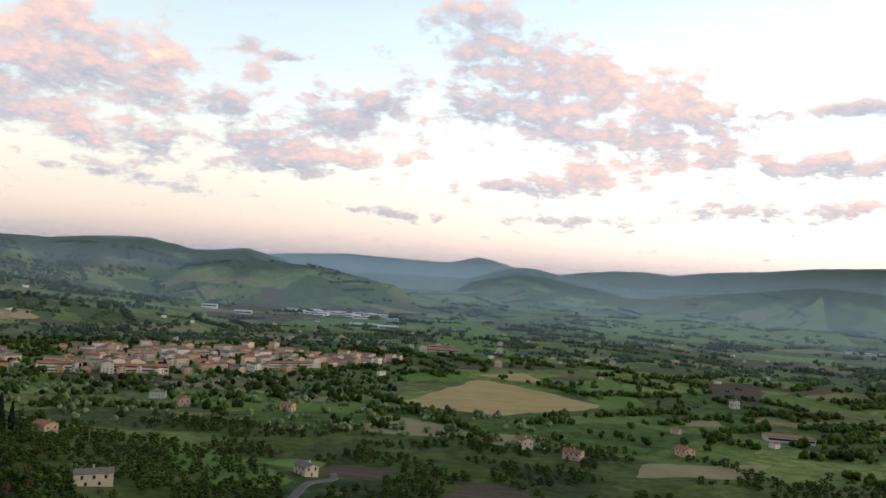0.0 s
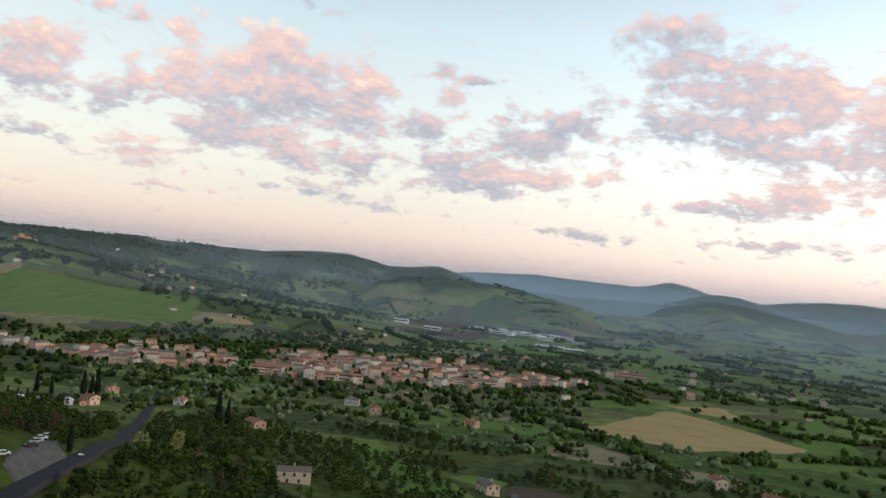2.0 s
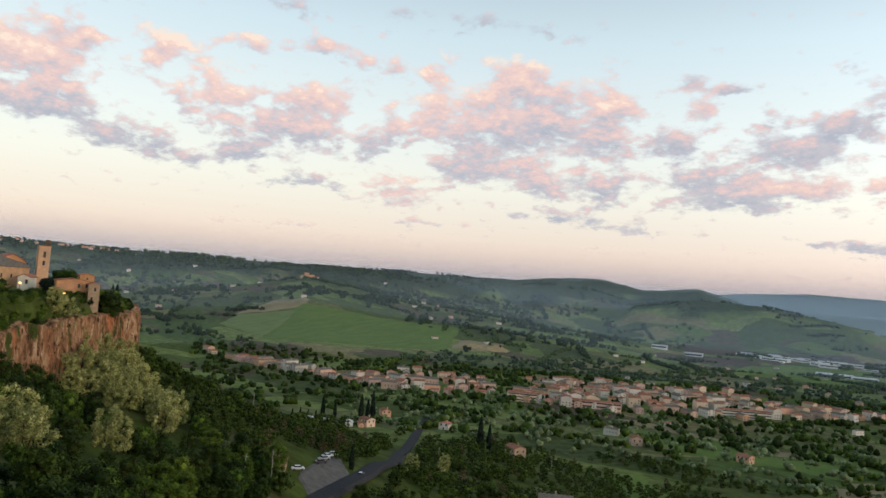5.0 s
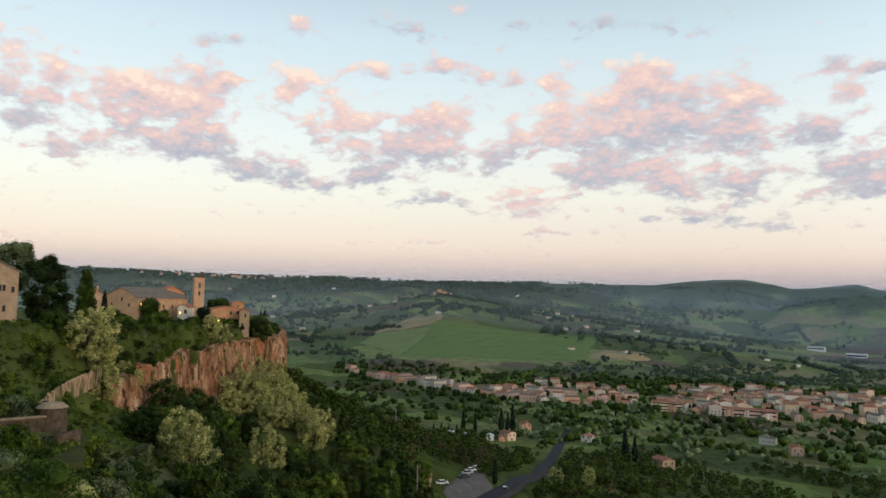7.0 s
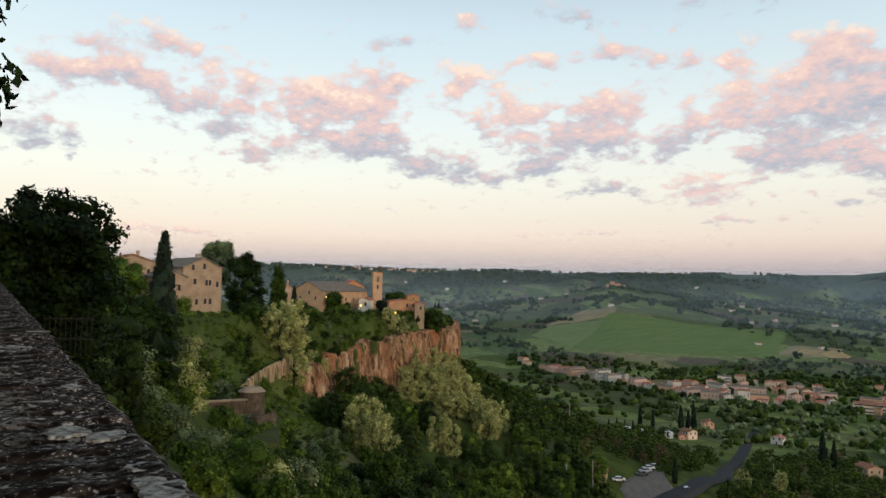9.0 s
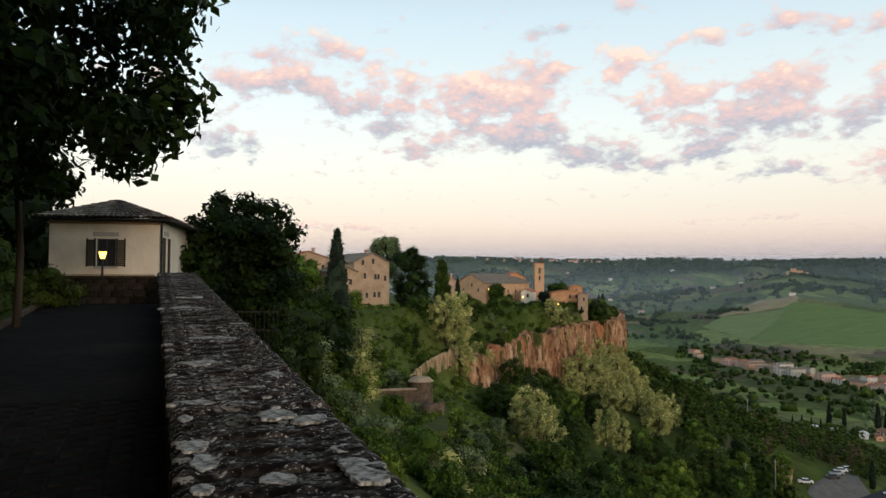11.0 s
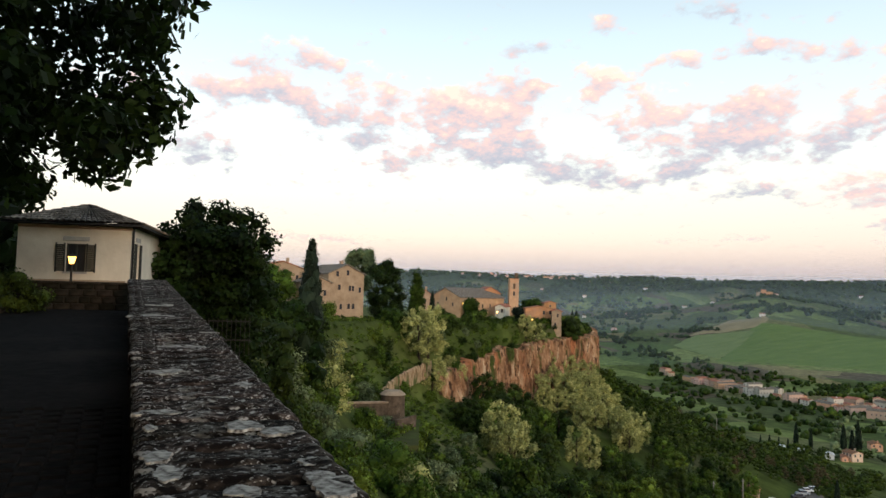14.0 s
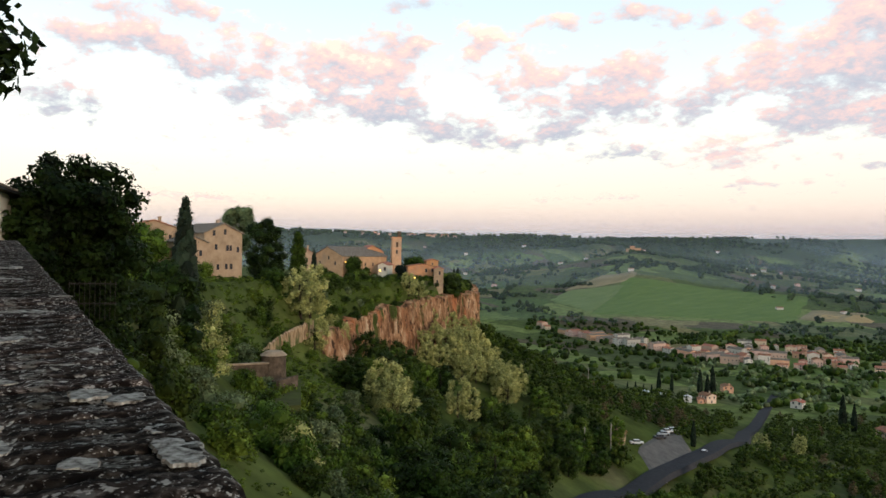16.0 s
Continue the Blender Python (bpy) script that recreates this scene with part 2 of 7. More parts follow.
ROOF_TILE = shader("roof_terracotta", ((0.3, (0.24, 0.10, 0.06)), (0.7, (0.44, 0.20, 0.125))), 0.8, 0.9, 0.6, 8, spots=((0.3, 0.5, 0.7, (0.16, 0.13, 0.10)),), vary=0.2)
ROOF_GREY = shader("roof_weathered", ((0.3, (0.10, 0.085, 0.07)), (0.5, (0.20, 0.17, 0.14)), (0.75, (0.38, 0.34, 0.29))), 2.2, 0.95, 0.8, 9, island=0.3)
GLASS_DARK = shader("window_dark", ((0.3, (0.02, 0.02, 0.025)), (0.7, (0.05, 0.05, 0.055))), 1.0, 0.15, 0)
SHUTTER = shader("shutter_green", ((0.3, (0.012, 0.016, 0.012)), (0.7, (0.03, 0.035, 0.028))), 6, 0.6, 0.2, stretch=(1, 1, 12))
STONE_LICHEN = shader("parapet_stone", ((0.38, (0.008, 0.007, 0.006)), (0.48, (0.030, 0.024, 0.020)), (0.56, (0.075, 0.062, 0.053)), (0.66, (0.22, 0.20, 0.18))), 10.0, 0.95, 0.65, 15,
                      spots=((1.6, 0.46, 0.60, (0.024, 0.018, 0.015)), (5.0, 0.585, 0.625, (0.14, 0.135, 0.12)), (13, 0.60, 0.64, (0.34, 0.335, 0.31)), (34, 0.61, 0.65, (0.46, 0.45, 0.42)), (9, 0.54, 0.59, (0.009, 0.007, 0.006))), vary=0.35, bump_scale=0.06, stretch=(1.25, 1.0, 1))
# darker copy of the wall stone, with the shade beside the lane in its colour
STONE_SHADED = shader("shaded_stone", ((0.3, (0.010, 0.009, 0.006)), (0.7, (0.042, 0.036, 0.026))), 2.4, 0.95, 0.8, 9, vary=0.4, bump_scale=0.06)
LICHEN = shader("lichen_white", ((0.36, (0.06, 0.055, 0.048)), (0.46, (0.24, 0.235, 0.215)), (0.62, (0.50, 0.50, 0.46))), 16, 0.95, 0.5, 12, bump_scale=0.03)
STONE_WALL = shader("masonry_brown", ((0.3, (0.05, 0.037, 0.027)), (0.7, (0.16, 0.12, 0.088))), 1.4, 0.95, 0.7, 8, vary=0.2)
MASONRY_PALE = shader("masonry_pale", ((0.3, (0.26, 0.20, 0.14)), (0.7, (0.46, 0.36, 0.26))), 0.8, 0.95, 0.7, 8, spots=((0.3, 0.5, 0.68, (0.13, 0.12, 0.08)),))
# near-black base: the lane's deep shade is put into the paving colour
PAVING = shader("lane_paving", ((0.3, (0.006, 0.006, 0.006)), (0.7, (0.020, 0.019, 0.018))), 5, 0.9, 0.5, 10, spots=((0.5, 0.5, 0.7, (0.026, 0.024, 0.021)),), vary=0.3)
ASPHALT = shader("asphalt", ((0.3, (0.036, 0.036, 0.040)), (0.7, (0.055, 0.055, 0.060))), 0.8, 0.85, 0.2, 8)
GRAVEL = shader("gravel_yard", ((0.3, (0.095, 0.09, 0.085)), (0.7, (0.16, 0.15, 0.14))), 0.4, 0.9, 0.3, 8)
IRON = shader("black_iron", ((0.3, (0.012, 0.012, 0.012)), (0.7, (0.03, 0.03, 0.03))), 8, 0.5, 0.2, metal=0.6)
CONCRETE = shader("pale_concrete", ((0.3, (0.30, 0.29, 0.27)), (0.7, (0.45, 0.44, 0.41))), 2, 0.9, 0.3)
WOOD_POLE = shader("pole_wood", ((0.3, (0.22, 0.20, 0.17)), (0.7, (0.38, 0.35, 0.30))), 3, 0.9, 0.4, stretch=(1, 1, 0.1))
LAMP_GLOW = shader("lamp_glass_lit", ((0.3, (0.9, 0.6, 0.2)), (0.7, (1.0, 0.75, 0.3))), 4, 0.4, 0, glow=((1.0, 0.50, 0.10), 5.0))
WHITE_METAL = shader("white_sheet", ((0.3, (0.55, 0.55, 0.54)), (0.7, (0.70, 0.70, 0.69))), 0.3, 0.6, 0.1, vary=0.1)


# ---- building blocks ----
def mesh_of(name, verts, faces, material, smooth_it=False):
    me = bpy.data.meshes.new(name)
    me.from_pydata([tuple(v) for v in verts], [], [tuple(f) for f in faces])
    me.materials.append(material)
    if smooth_it:
        me.polygons.foreach_set("use_smooth", [True] * len(me.polygons))
    me.update()
    return me


def quick_mesh(name, verts, faces, material, smooth_it=False):
    """From arrays: faces all of one corner count."""
    verts, faces = np.asarray(verts, np.float32), np.asarray(faces, np.int32)
    me = bpy.data.meshes.new(name)
    me.vertices.add(len(verts))
    me.vertices.foreach_set("co", verts.ravel())
    k = faces.shape[1]
    me.loops.add(faces.size)
    me.loops.foreach_set("vertex_index", faces.ravel())
    me.polygons.add(len(faces))
    me.polygons.foreach_set("loop_start", np.arange(0, faces.size, k, dtype=np.int32))
    if smooth_it:
        me.polygons.foreach_set("use_smooth", np.ones(len(faces), bool))
    me.materials.append(material)
    me.update(calc_edges=True)
    me.validate()
    return me


def part_of(name, me, parent=None, label="", m=None):
    ob = new(name, me)
    if parent:
        ob.parent = parent
    if m is not None:
        ob.matrix_basis = m
    if label:
        tagged(ob, label)
    return ob


def box_bm(a, b, bm=None, bevel=0.0):
    own = bmesh.new()
    bmesh.ops.create_cube(own, size=1)
    for v in own.verts:
        v.co = Vector([(a[i] + b[i]) / 2 + v.co[i] * (b[i] - a[i]) for i in range(3)])
    if bevel:
        bmesh.ops.bevel(own, geom=own.edges[:], offset=bevel, segments=1, affect="EDGES")
    if bm is None:
        return own
    me = bpy.data.meshes.new("piece")
    own.to_mesh(me)
    own.free()
    bm.from_mesh(me)
    bpy.data.meshes.remove(me)
    return bm


def bm_mesh(name, bm, material):
    me = bpy.data.meshes.new(name)
    bm.to_mesh(me)
    bm.free()
    me.materials.append(material)
    return me


def part(name, bm, material, parent=None, label="", m=None):
    return part_of(name, bm_mesh(name, bm, material), parent, label, m)


def empty(name, m, label, category, group="", kind=""):
    ob = new(name)
    ob.matrix_basis = m
    return tagged(ob, label, category, group, kind)


def ground_at(x, y):
    return float(height(np.array([x]), np.array([y]))[0])


# ---- ground: one sheet, finer where it is seen ----
def build_ground():
    az = np.radians(np.concatenate([np.arange(-180, -36, 6.0), np.arange(-36, 112, 0.3), np.arange(112, 180, 6.0)]))
    r = np.concatenate([[0.05, 1.5, 4], np.geomspace(7, 4700, 250)])
    a, rr = np.meshgrid(az, r)
    x, y = -rr * np.sin(a), rr * np.cos(a)
    z = height(x, y)
    # the lane lies in the plateau; keep the sheet below its paving
    n, k = len(az), len(r)
    verts = np.stack([x, y, z], -1).reshape(-1, 3)
    i = np.arange(k - 1)[:, None] * n + np.arange(n)[None, :]
    j = np.arange(k - 1)[:, None] * n + (np.arange(n)[None, :] + 1) % n
    faces = np.stack([i, i + n, j + n, j], -1).reshape(-1, 4)
    return verts, faces


def ground_material():
    """Meadow near by; farther out a patchwork of fields, with scrub between."""
    m = shader("meadow", ((0.3, (0.036, 0.054, 0.012)), (0.5, (0.068, 0.092, 0.020)), (0.7, (0.105, 0.120, 0.034))), 0.02, 0.95, 0.4, 12,
               spots=((0.006, 0.54, 0.62, (0.035, 0.055, 0.024)), (0.05, 0.56, 0.66, (0.11, 0.11, 0.05))), bump_scale=1.0)
    t = m.node_tree
    bsdf = t.nodes["Principled BSDF"]
    co = [n for n in t.nodes if n.bl_idname == "ShaderNodeTexCoord"][0]
    mp = t.nodes.new("ShaderNodeMapping")
    mp.inputs["Rotation"].default_value = (0, 0, 0.5)
    mp.inputs["Scale"].default_value = (1 / 150, 1 / 95, 0)
    link(t, co.outputs["Object"], mp.inputs["Vector"])
    warp = t.nodes.new("ShaderNodeTexNoise")
    warp.inputs["Scale"].default_value = 0.6
    link(t, mp.outputs[0], warp.inputs["Vector"])
    add = t.nodes.new("ShaderNodeVectorMath")
    add.operation = "MULTIPLY_ADD"
    add.inputs[1].default_value = (0.7, 0.7, 0)
    link(t, warp.outputs["Color"], add.inputs[0])
    link(t, mp.outputs[0], add.inputs[2])
    vor = t.nodes.new("ShaderNodeTexVoronoi")
    vor.distance = "CHEBYCHEV"
    vor.inputs["Scale"].default_value = 1.0
    link(t, add.outputs[0], vor.inputs["Vector"])
    bw = t.nodes.new("ShaderNodeSeparateColor")
    link(t, vor.outputs["Color"], bw.inputs[0])
    ramp = t.nodes.new("ShaderNodeValToRGB")
    stops = ((0.0, (0.085, 0.115, 0.034)), (0.18, (0.135, 0.185, 0.048)), (0.34, (0.080, 0.100, 0.038)), (0.47, (0.19, 0.235, 0.072)), (0.62, (0.15, 0.158, 0.064)),
             (0.74, (0.24, 0.205, 0.095)), (0.82, (0.12, 0.092, 0.060)), (0.9, (0.08, 0.125, 0.034)))
    while len(ramp.color_ramp.elements) < len(stops):
        ramp.color_ramp.elements.new(0.5)
    for e, (p, c) in zip(ramp.color_ramp.elements, stops):
        e.position, e.color = p, (*c, 1)
    ramp.color_ramp.interpolation = "CONSTANT"
    link(t, bw.outputs[0], ramp.inputs["Fac"])
    # tilled fields lie on the valley floor and the gentle slopes beyond the rim's own hillside
    ln = t.nodes.new("ShaderNodeVectorMath")
    ln.operation = "LENGTH"
    link(t, co.outputs["Object"], ln.inputs[0])
    mr = t.nodes.new("ShaderNodeMapRange")
    mr.inputs["From Min"].default_value, mr.inputs["From Max"].default_value = 420, 620
    mr.inputs["To Max"].default_value = 0.85
    link(t, ln.outputs["Value"], mr.inputs["Value"])
    mx = t.nodes.new("ShaderNodeMixRGB")
    link(t, mr.outputs[0], mx.inputs[0])
    link(t, bsdf.inputs["Base Color"].links[0].from_socket, mx.inputs[1])
    link(t, ramp.outputs[0], mx.inputs[2])
    # woodland on the upper hills
    sep = t.nodes.new("ShaderNodeSeparateXYZ")
    link(t, co.outputs["Object"], sep.inputs[0])
    nz = t.nodes.new("ShaderNodeTexNoise")
    nz.inputs["Scale"].default_value, nz.inputs["Detail"].default_value = 0.004, 8
    link(t, co.outputs["Object"], nz.inputs["Vector"])
    ma = t.nodes.new("ShaderNodeMath")
    ma.operation = "MULTIPLY_ADD"
    ma.inputs[1].default_value = 260
    link(t, nz.outputs["Fac"], ma.inputs[0])
    link(t, sep.outputs["Z"], ma.inputs[2])
    mw = t.nodes.new("ShaderNodeMapRange")
    mw.inputs["From Min"].default_value, mw.inputs["From Max"].default_value = 105, 150
    link(t, ma.outputs[0], mw.inputs["Value"])
    far = t.nodes.new("ShaderNodeMapRange")
    far.inputs["From Min"].default_value, far.inputs["From Max"].default_value = 1700, 2300
    link(t, ln.outputs["Value"], far.inputs["Value"])
    both = t.nodes.new("ShaderNodeMath")
    both.operation = "MULTIPLY"
    link(t, mw.outputs[0], both.inputs[0])
    link(t, far.outputs[0], both.inputs[1])
    wood = t.nodes.new("ShaderNodeMixRGB")
    wood.inputs[2].default_value = (0.045, 0.066, 0.030, 1)
    link(t, both.outputs[0], wood.inputs[0])
    link(t, mx.outputs[0], wood.inputs[1])
    # tufts, tracks and bare patches
    n3 = t.nodes.new("ShaderNodeTexNoise")
    n3.inputs["Scale"].default_value, n3.inputs["Detail"].default_value, n3.inputs["Roughness"].default_value = 0.09, 9, 0.7
    link(t, co.outputs["Object"], n3.inputs["Vector"])
    m3 = t.nodes.new("ShaderNodeMapRange")
    m3.inputs["From Min"].default_value, m3.inputs["From Max"].default_value = 0.32, 0.68
    m3.inputs["To Min"].default_value, m3.inputs["To Max"].default_value = 0.45, 1.4
    link(t, n3.outputs["Fac"], m3.inputs["Value"])
    hs = t.nodes.new("ShaderNodeHueSaturation")
    link(t, wood.outputs[0], hs.inputs["Color"])
    link(t, m3.outputs[0], hs.inputs["Value"])
    link(t, hs.outputs[0], bsdf.inputs["Base Color"])
    return m


gv, gf = build_ground()
MEADOW = ground_material()
ground = tagged(new("ground", quick_mesh("ground", gv, gf, MEADOW, True)), "green hillside meadow running down to a valley of fields and hills", "ground", kind="structure")


# ---- clouds: a far shell of sky, clear but for drifting broken cloud ----
CLOUDS = []


def cloud(az, el, w, h, warm=0.5, thick=1.0, lean=0.0):
    CLOUDS.append((az, el, w, h, warm, thick, lean))


# high heap in the afterglow
cloud(-2, 19.5, 7, 2.6, 0.35); cloud(-7, 16.5, 8, 3.2, 0.5, 1.2); cloud(-14.5, 14.8, 7, 2.6, 0.9, 1.2); cloud(-2.0, 13.4, 5, 1.3, 0.2); cloud(-9, 12.6, 8, 1.6, 0.6)
cloud(-19.5, 12.6, 7, 1.6, 0.5); cloud(-12, 8.6, 6, 1.5, 0.8); cloud(-5.5, 7.7, 5, 0.9, 0.3); cloud(4.3, 5.1, 6, 0.7, 0.1, 1.0, -0.06); cloud(-10, 5.4, 8, 0.8, 0.3)
cloud(-19, 10.4, 6, 1.3, 0.6); cloud(-27, 9.6, 6, 1.1, 0.5); cloud(-29.5, 6.8, 5, 0.9, 0.6); cloud(-21.5, 6.5, 8, 1.0, 0.4); cloud(-29, 13.5, 5, 0.8, 0.3)
# scattered tufts in the middle of the sky
cloud(28.9, 16.2, 3.4, 1.9, 0.85); cloud(31.2, 13.6, 3, 2.0, 0.8); cloud(22.4, 15.0, 2.4, 2.0, 1.0, 1.1, -0.2); cloud(27.2, 13.2, 4.2, 1.6, 0.5); cloud(15.3, 14.7, 2.2, 1.2, 0.8)
cloud(17.2, 12.2, 2.2, 1.5, 0.25); cloud(22, 12.2, 2.2, 2.4, 0.5, 1.0, -0.3); cloud(27, 9.0, 4.5, 1.6, 0.6, 1.0, -0.2); cloud(21.8, 8.8, 4.5, 1.4, 0.35); cloud(24.5, 6.2, 7, 0.7, 0.1, 1.0, -0.05)
cloud(11, 9.2, 2, 0.9, 0.8); cloud(7.4, 9.0, 2.6, 1.2, 0.75); cloud(3.5, 9.1, 1.8, 1.2, 0.8); cloud(15.9, 16.9, 1.2, 0.8, 0.15); cloud(12.9, 16.0, 1.8, 0.5, 0.1)
cloud(5.8, 13.2, 2, 1.0, 0.1); cloud(8.5, 11.6, 3.2, 1.0, 0.2); cloud(14.5, 9.4, 3.5, 1.2, 0.3); cloud(12.5, 7.8, 5, 0.7, 0.2)
# rosy heaps over the far ridge
cloud(64.5, 13.4, 4, 2.4, 0.95, 1.1); cloud(61.5, 15.6, 3, 1.3, 0.8); cloud(56.2, 15.5, 2.6, 1.9, 1.0, 1.1); cloud(51.8, 13.5, 2.9, 2.1, 1.0, 1.2); cloud(50.2, 17.3, 2.6, 1.2, 0.8)
cloud(44.3, 17.8, 3, 1.1, 0.7); cloud(46, 11.2, 3, 1.6, 0.5, 1.1); cloud(44.3, 13.4, 3, 1.7, 1.0); cloud(40.3, 10.8, 3.2, 1.8, 0.35); cloud(35.4, 13.3, 3.4, 2.2, 0.85, 1.2)
cloud(39.7, 16.7, 2.4, 1.1, 0.8); cloud(35.6, 16.6, 1.7, 1.5, 0.9); cloud(31.3, 12.6, 3, 1.8, 0.45); cloud(29.0, 16.8, 2.6, 1.4, 0.8); cloud(45.3, 7.6, 3.4, 0.9, 0.15)
cloud(38.4, 7.4, 3.4, 1.6, 0.75, 1.0, -0.15); cloud(33, 9.6, 3, 0.8, 0.4); cloud(35.2, 5.2, 4.5, 0.35, 0.5); cloud(46.8, 4.3, 4, 0.32, 0.7, 1.0, 0.05); cloud(52.9, 8.2, 1, 0.6, 0.1)
cloud(49.8, 9.4, 2.6, 1.0, 0.2); cloud(57.2, 9.0, 4, 1.0, 0.2, 1.0, -0.1); cloud(61.5, 10.6, 4.5, 1.4, 0.3, 1.0, -0.15); cloud(31.5, 20.6, 5, 1.1, 0.2); cloud(38, 20.8, 3, 0.9, 0.3)
cloud(48.5, 20.5, 4, 0.9, 0.4); cloud(55, 20.4, 2.2, 1.0, 0.8)
# western drift
cloud(86.6, 9.6, 4.2, 1.6, 0.1); cloud(78, 17.0, 6, 1.0, 0.8, 1.0, -0.12); cloud(84.3, 14.4, 4, 1.2, 0.75); cloud(72.4, 14.5, 3.8, 1.8, 0.85); cloud(71, 9.8, 2.6, 0.8, 0.6)
cloud(67.3, 13.6, 4, 2.2, 0.9, 1.1); cloud(63.5, 11.2, 4.2, 1.6, 0.5); cloud(76.5, 12.8, 4.5, 1.4, 0.5, 1.0, -0.2); cloud(80, 14.8, 3.5, 1.4, 0.7); cloud(74.6, 11.3, 1.5, 0.7, 0.2)
cloud(78, 3.9, 5.5, 0.5, 0.9); cloud(83.5, 16.4, 4, 0.8, 0.7); cloud(92, 13.5, 5, 1.6, 0.5); cloud(99, 11, 6, 1.8, 0.4); cloud(61, 18.6, 4, 0.8, 0.5)


def build_clouds():
    radius = 4880.0
    az = np.arange(-48, 118.01, 0.4)
    el = np.arange(1.0, 34.01, 0.25)
    a, e = np.meshgrid(az, el)
    cover, warm, tall = np.zeros(a.shape), np.zeros(a.shape), np.zeros(a.shape)
    for ca, ce, w, h, wm, thick, lean in CLOUDS:
        u = (a - ca) * np.cos(np.radians(ce)) / w * 1.28
        v = (e - ce - lean * (ca - a)) / h * 1.2
        g = np.exp(-(u * u + v * v)) * thick * 0.82
        cover += g
        warm += g * wm * 0.82
        tall += g * v
    loose = (0.36 + 0.16 * np.sin(a * 0.31 + e * 0.45)) * np.exp(-(((e - 12.0) / 5.2) ** 2)) * np.interp(a, (-30, -5, 8, 30, 40, 60, 90), (0.9, 1.0, 1.5, 1.5, 1.0, 1.0, 0.55))
    cover += loose
    warm += loose * 0.34
    total = np.maximum(cover, 1e-4)
    ar, er = np.radians(a), np.radians(e)
    verts = np.stack([-np.sin(ar) * np.cos(er), np.cos(ar) * np.cos(er), np.sin(er)], -1).reshape(-1, 3) * radius
    n, k = len(az), len(el)
    i = (np.arange(k - 1)[:, None] * n + np.arange(n - 1)[None, :]).ravel()
    faces = np.stack([i, i + 1, i + n + 1, i + n], -1)
    me = quick_mesh("cloud_layer", verts, faces, cloud_material(), True)
    for key, val in (("cover", np.minimum(cover, 1.15)), ("warm", warm / total), ("tall", np.clip(tall / total, -1, 1))):
        at = me.attributes.new(key, "FLOAT", "POINT")
        at.data.foreach_set("value", val.astype(np.float32).ravel())
    return tagged(new("backdrop_clouds", me), "broken rosy and lavender dusk clouds across the sky", "clouds", kind="structure")


def cloud_material():
    """Broken altocumulus: puffs on a level sheet of air, foreshortened towards the skyline."""
    m = bpy.data.materials.new("cloud_vapour")
    m.use_nodes = True
    t = m.node_tree
    t.nodes.clear()
    out = t.nodes.new("ShaderNodeOutputMaterial")
    co = t.nodes.new("ShaderNodeTexCoord")

    def math_node(op, a, b=None, c=None):
        n = t.nodes.new("ShaderNodeMath")
        n.operation = op
        for k, v in enumerate((a, b, c)):
            if v is None:
                continue
            if isinstance(v, (int, float)):
                n.inputs[k].default_value = v
            else:
                link(t, v, n.inputs[k])
        return n.outputs[0]

    def attr(key):
        n = t.nodes.new("ShaderNodeAttribute")
        n.attribute_name = key
        return n.outputs["Fac"]

    unit = t.nodes.new("ShaderNodeVectorMath")
    unit.operation = "NORMALIZE"
    link(t, co.outputs["Object"], unit.inputs[0])
    sep = t.nodes.new("ShaderNodeSeparateXYZ")
    link(t, unit.outputs[0], sep.inputs[0])
    deep = math_node("ADD", sep.outputs["Z"], 0.36)
    sheet = t.nodes.new("ShaderNodeCombineXYZ")
    link(t, math_node("DIVIDE", sep.outputs["X"], deep), sheet.inputs[0])
    link(t, math_node("DIVIDE", sep.outputs["Y"], deep), sheet.inputs[1])

    def shifted(k):
        """The sheet's coordinates, stepped a little towards the overhead (nearer) side."""
        n = t.nodes.new("ShaderNodeVectorMath")
        n.operation = "SCALE"
        n.inputs["Scale"].default_value = k
        link(t, sheet.outputs[0], n.inputs[0])
        return n.outputs[0]

    def fbm(vec, scale, detail, rough, warp=0.0):
        n = t.nodes.new("ShaderNodeTexNoise")
        n.inputs["Scale"].default_value, n.inputs["Detail"].default_value, n.inputs["Roughness"].default_value = scale, detail, rough
        n.inputs["Distortion"].default_value = warp
        link(t, vec, n.inputs["Vector"])
        return n.outputs["Fac"]

    def puffs(vec):
        n = t.nodes.new("ShaderNodeTexVoronoi")
        n.feature = "SMOOTH_F1"
        n.inputs["Scale"].default_value, n.inputs["Smoothness"].default_value = 21.0, 0.8
        warp = t.nodes.new("ShaderNodeTexNoise")
        warp.inputs["Scale"].default_value, warp.inputs["Detail"].default_value = 22.0, 4
        link(t, vec, warp.inputs["Vector"])
        add = t.nodes.new("ShaderNodeVectorMath")
        add.operation = "MULTIPLY_ADD"
        add.inputs[1].default_value = (0.10, 0.10, 0)
        link(t, warp.outputs["Color"], add.inputs[0])
        link(t, vec, add.inputs[2])
        link(t, add.outputs[0], n.inputs["Vector"])
        return n.outputs["Distance"]

    def body(vec):
        """Density of the vapour at a place of the sheet."""
        big, fine = fbm(vec, 12.0, 9, 0.60, 0.25), fbm(vec, 50.0, 6, 0.65)
        d = math_node("MULTIPLY_ADD", math_node("SUBTRACT", big, 0.5), 3.0, math_node("MULTIPLY_ADD", math_node("SUBTRACT", fine, 0.5), 1.0, 0.0))
        return math_node("MULTIPLY_ADD", math_node("SUBTRACT", 0.42, puffs(vec)), 1.1, d), fine

    here, fine = body(shifted(1.0))
    above, _ = body(shifted(0.975))
    shape = math_node("MULTIPLY_ADD", attr("cover"), 1.15, here)
    alpha = t.nodes.new("ShaderNodeMapRange")
    alpha.interpolation_type = "SMOOTHSTEP"
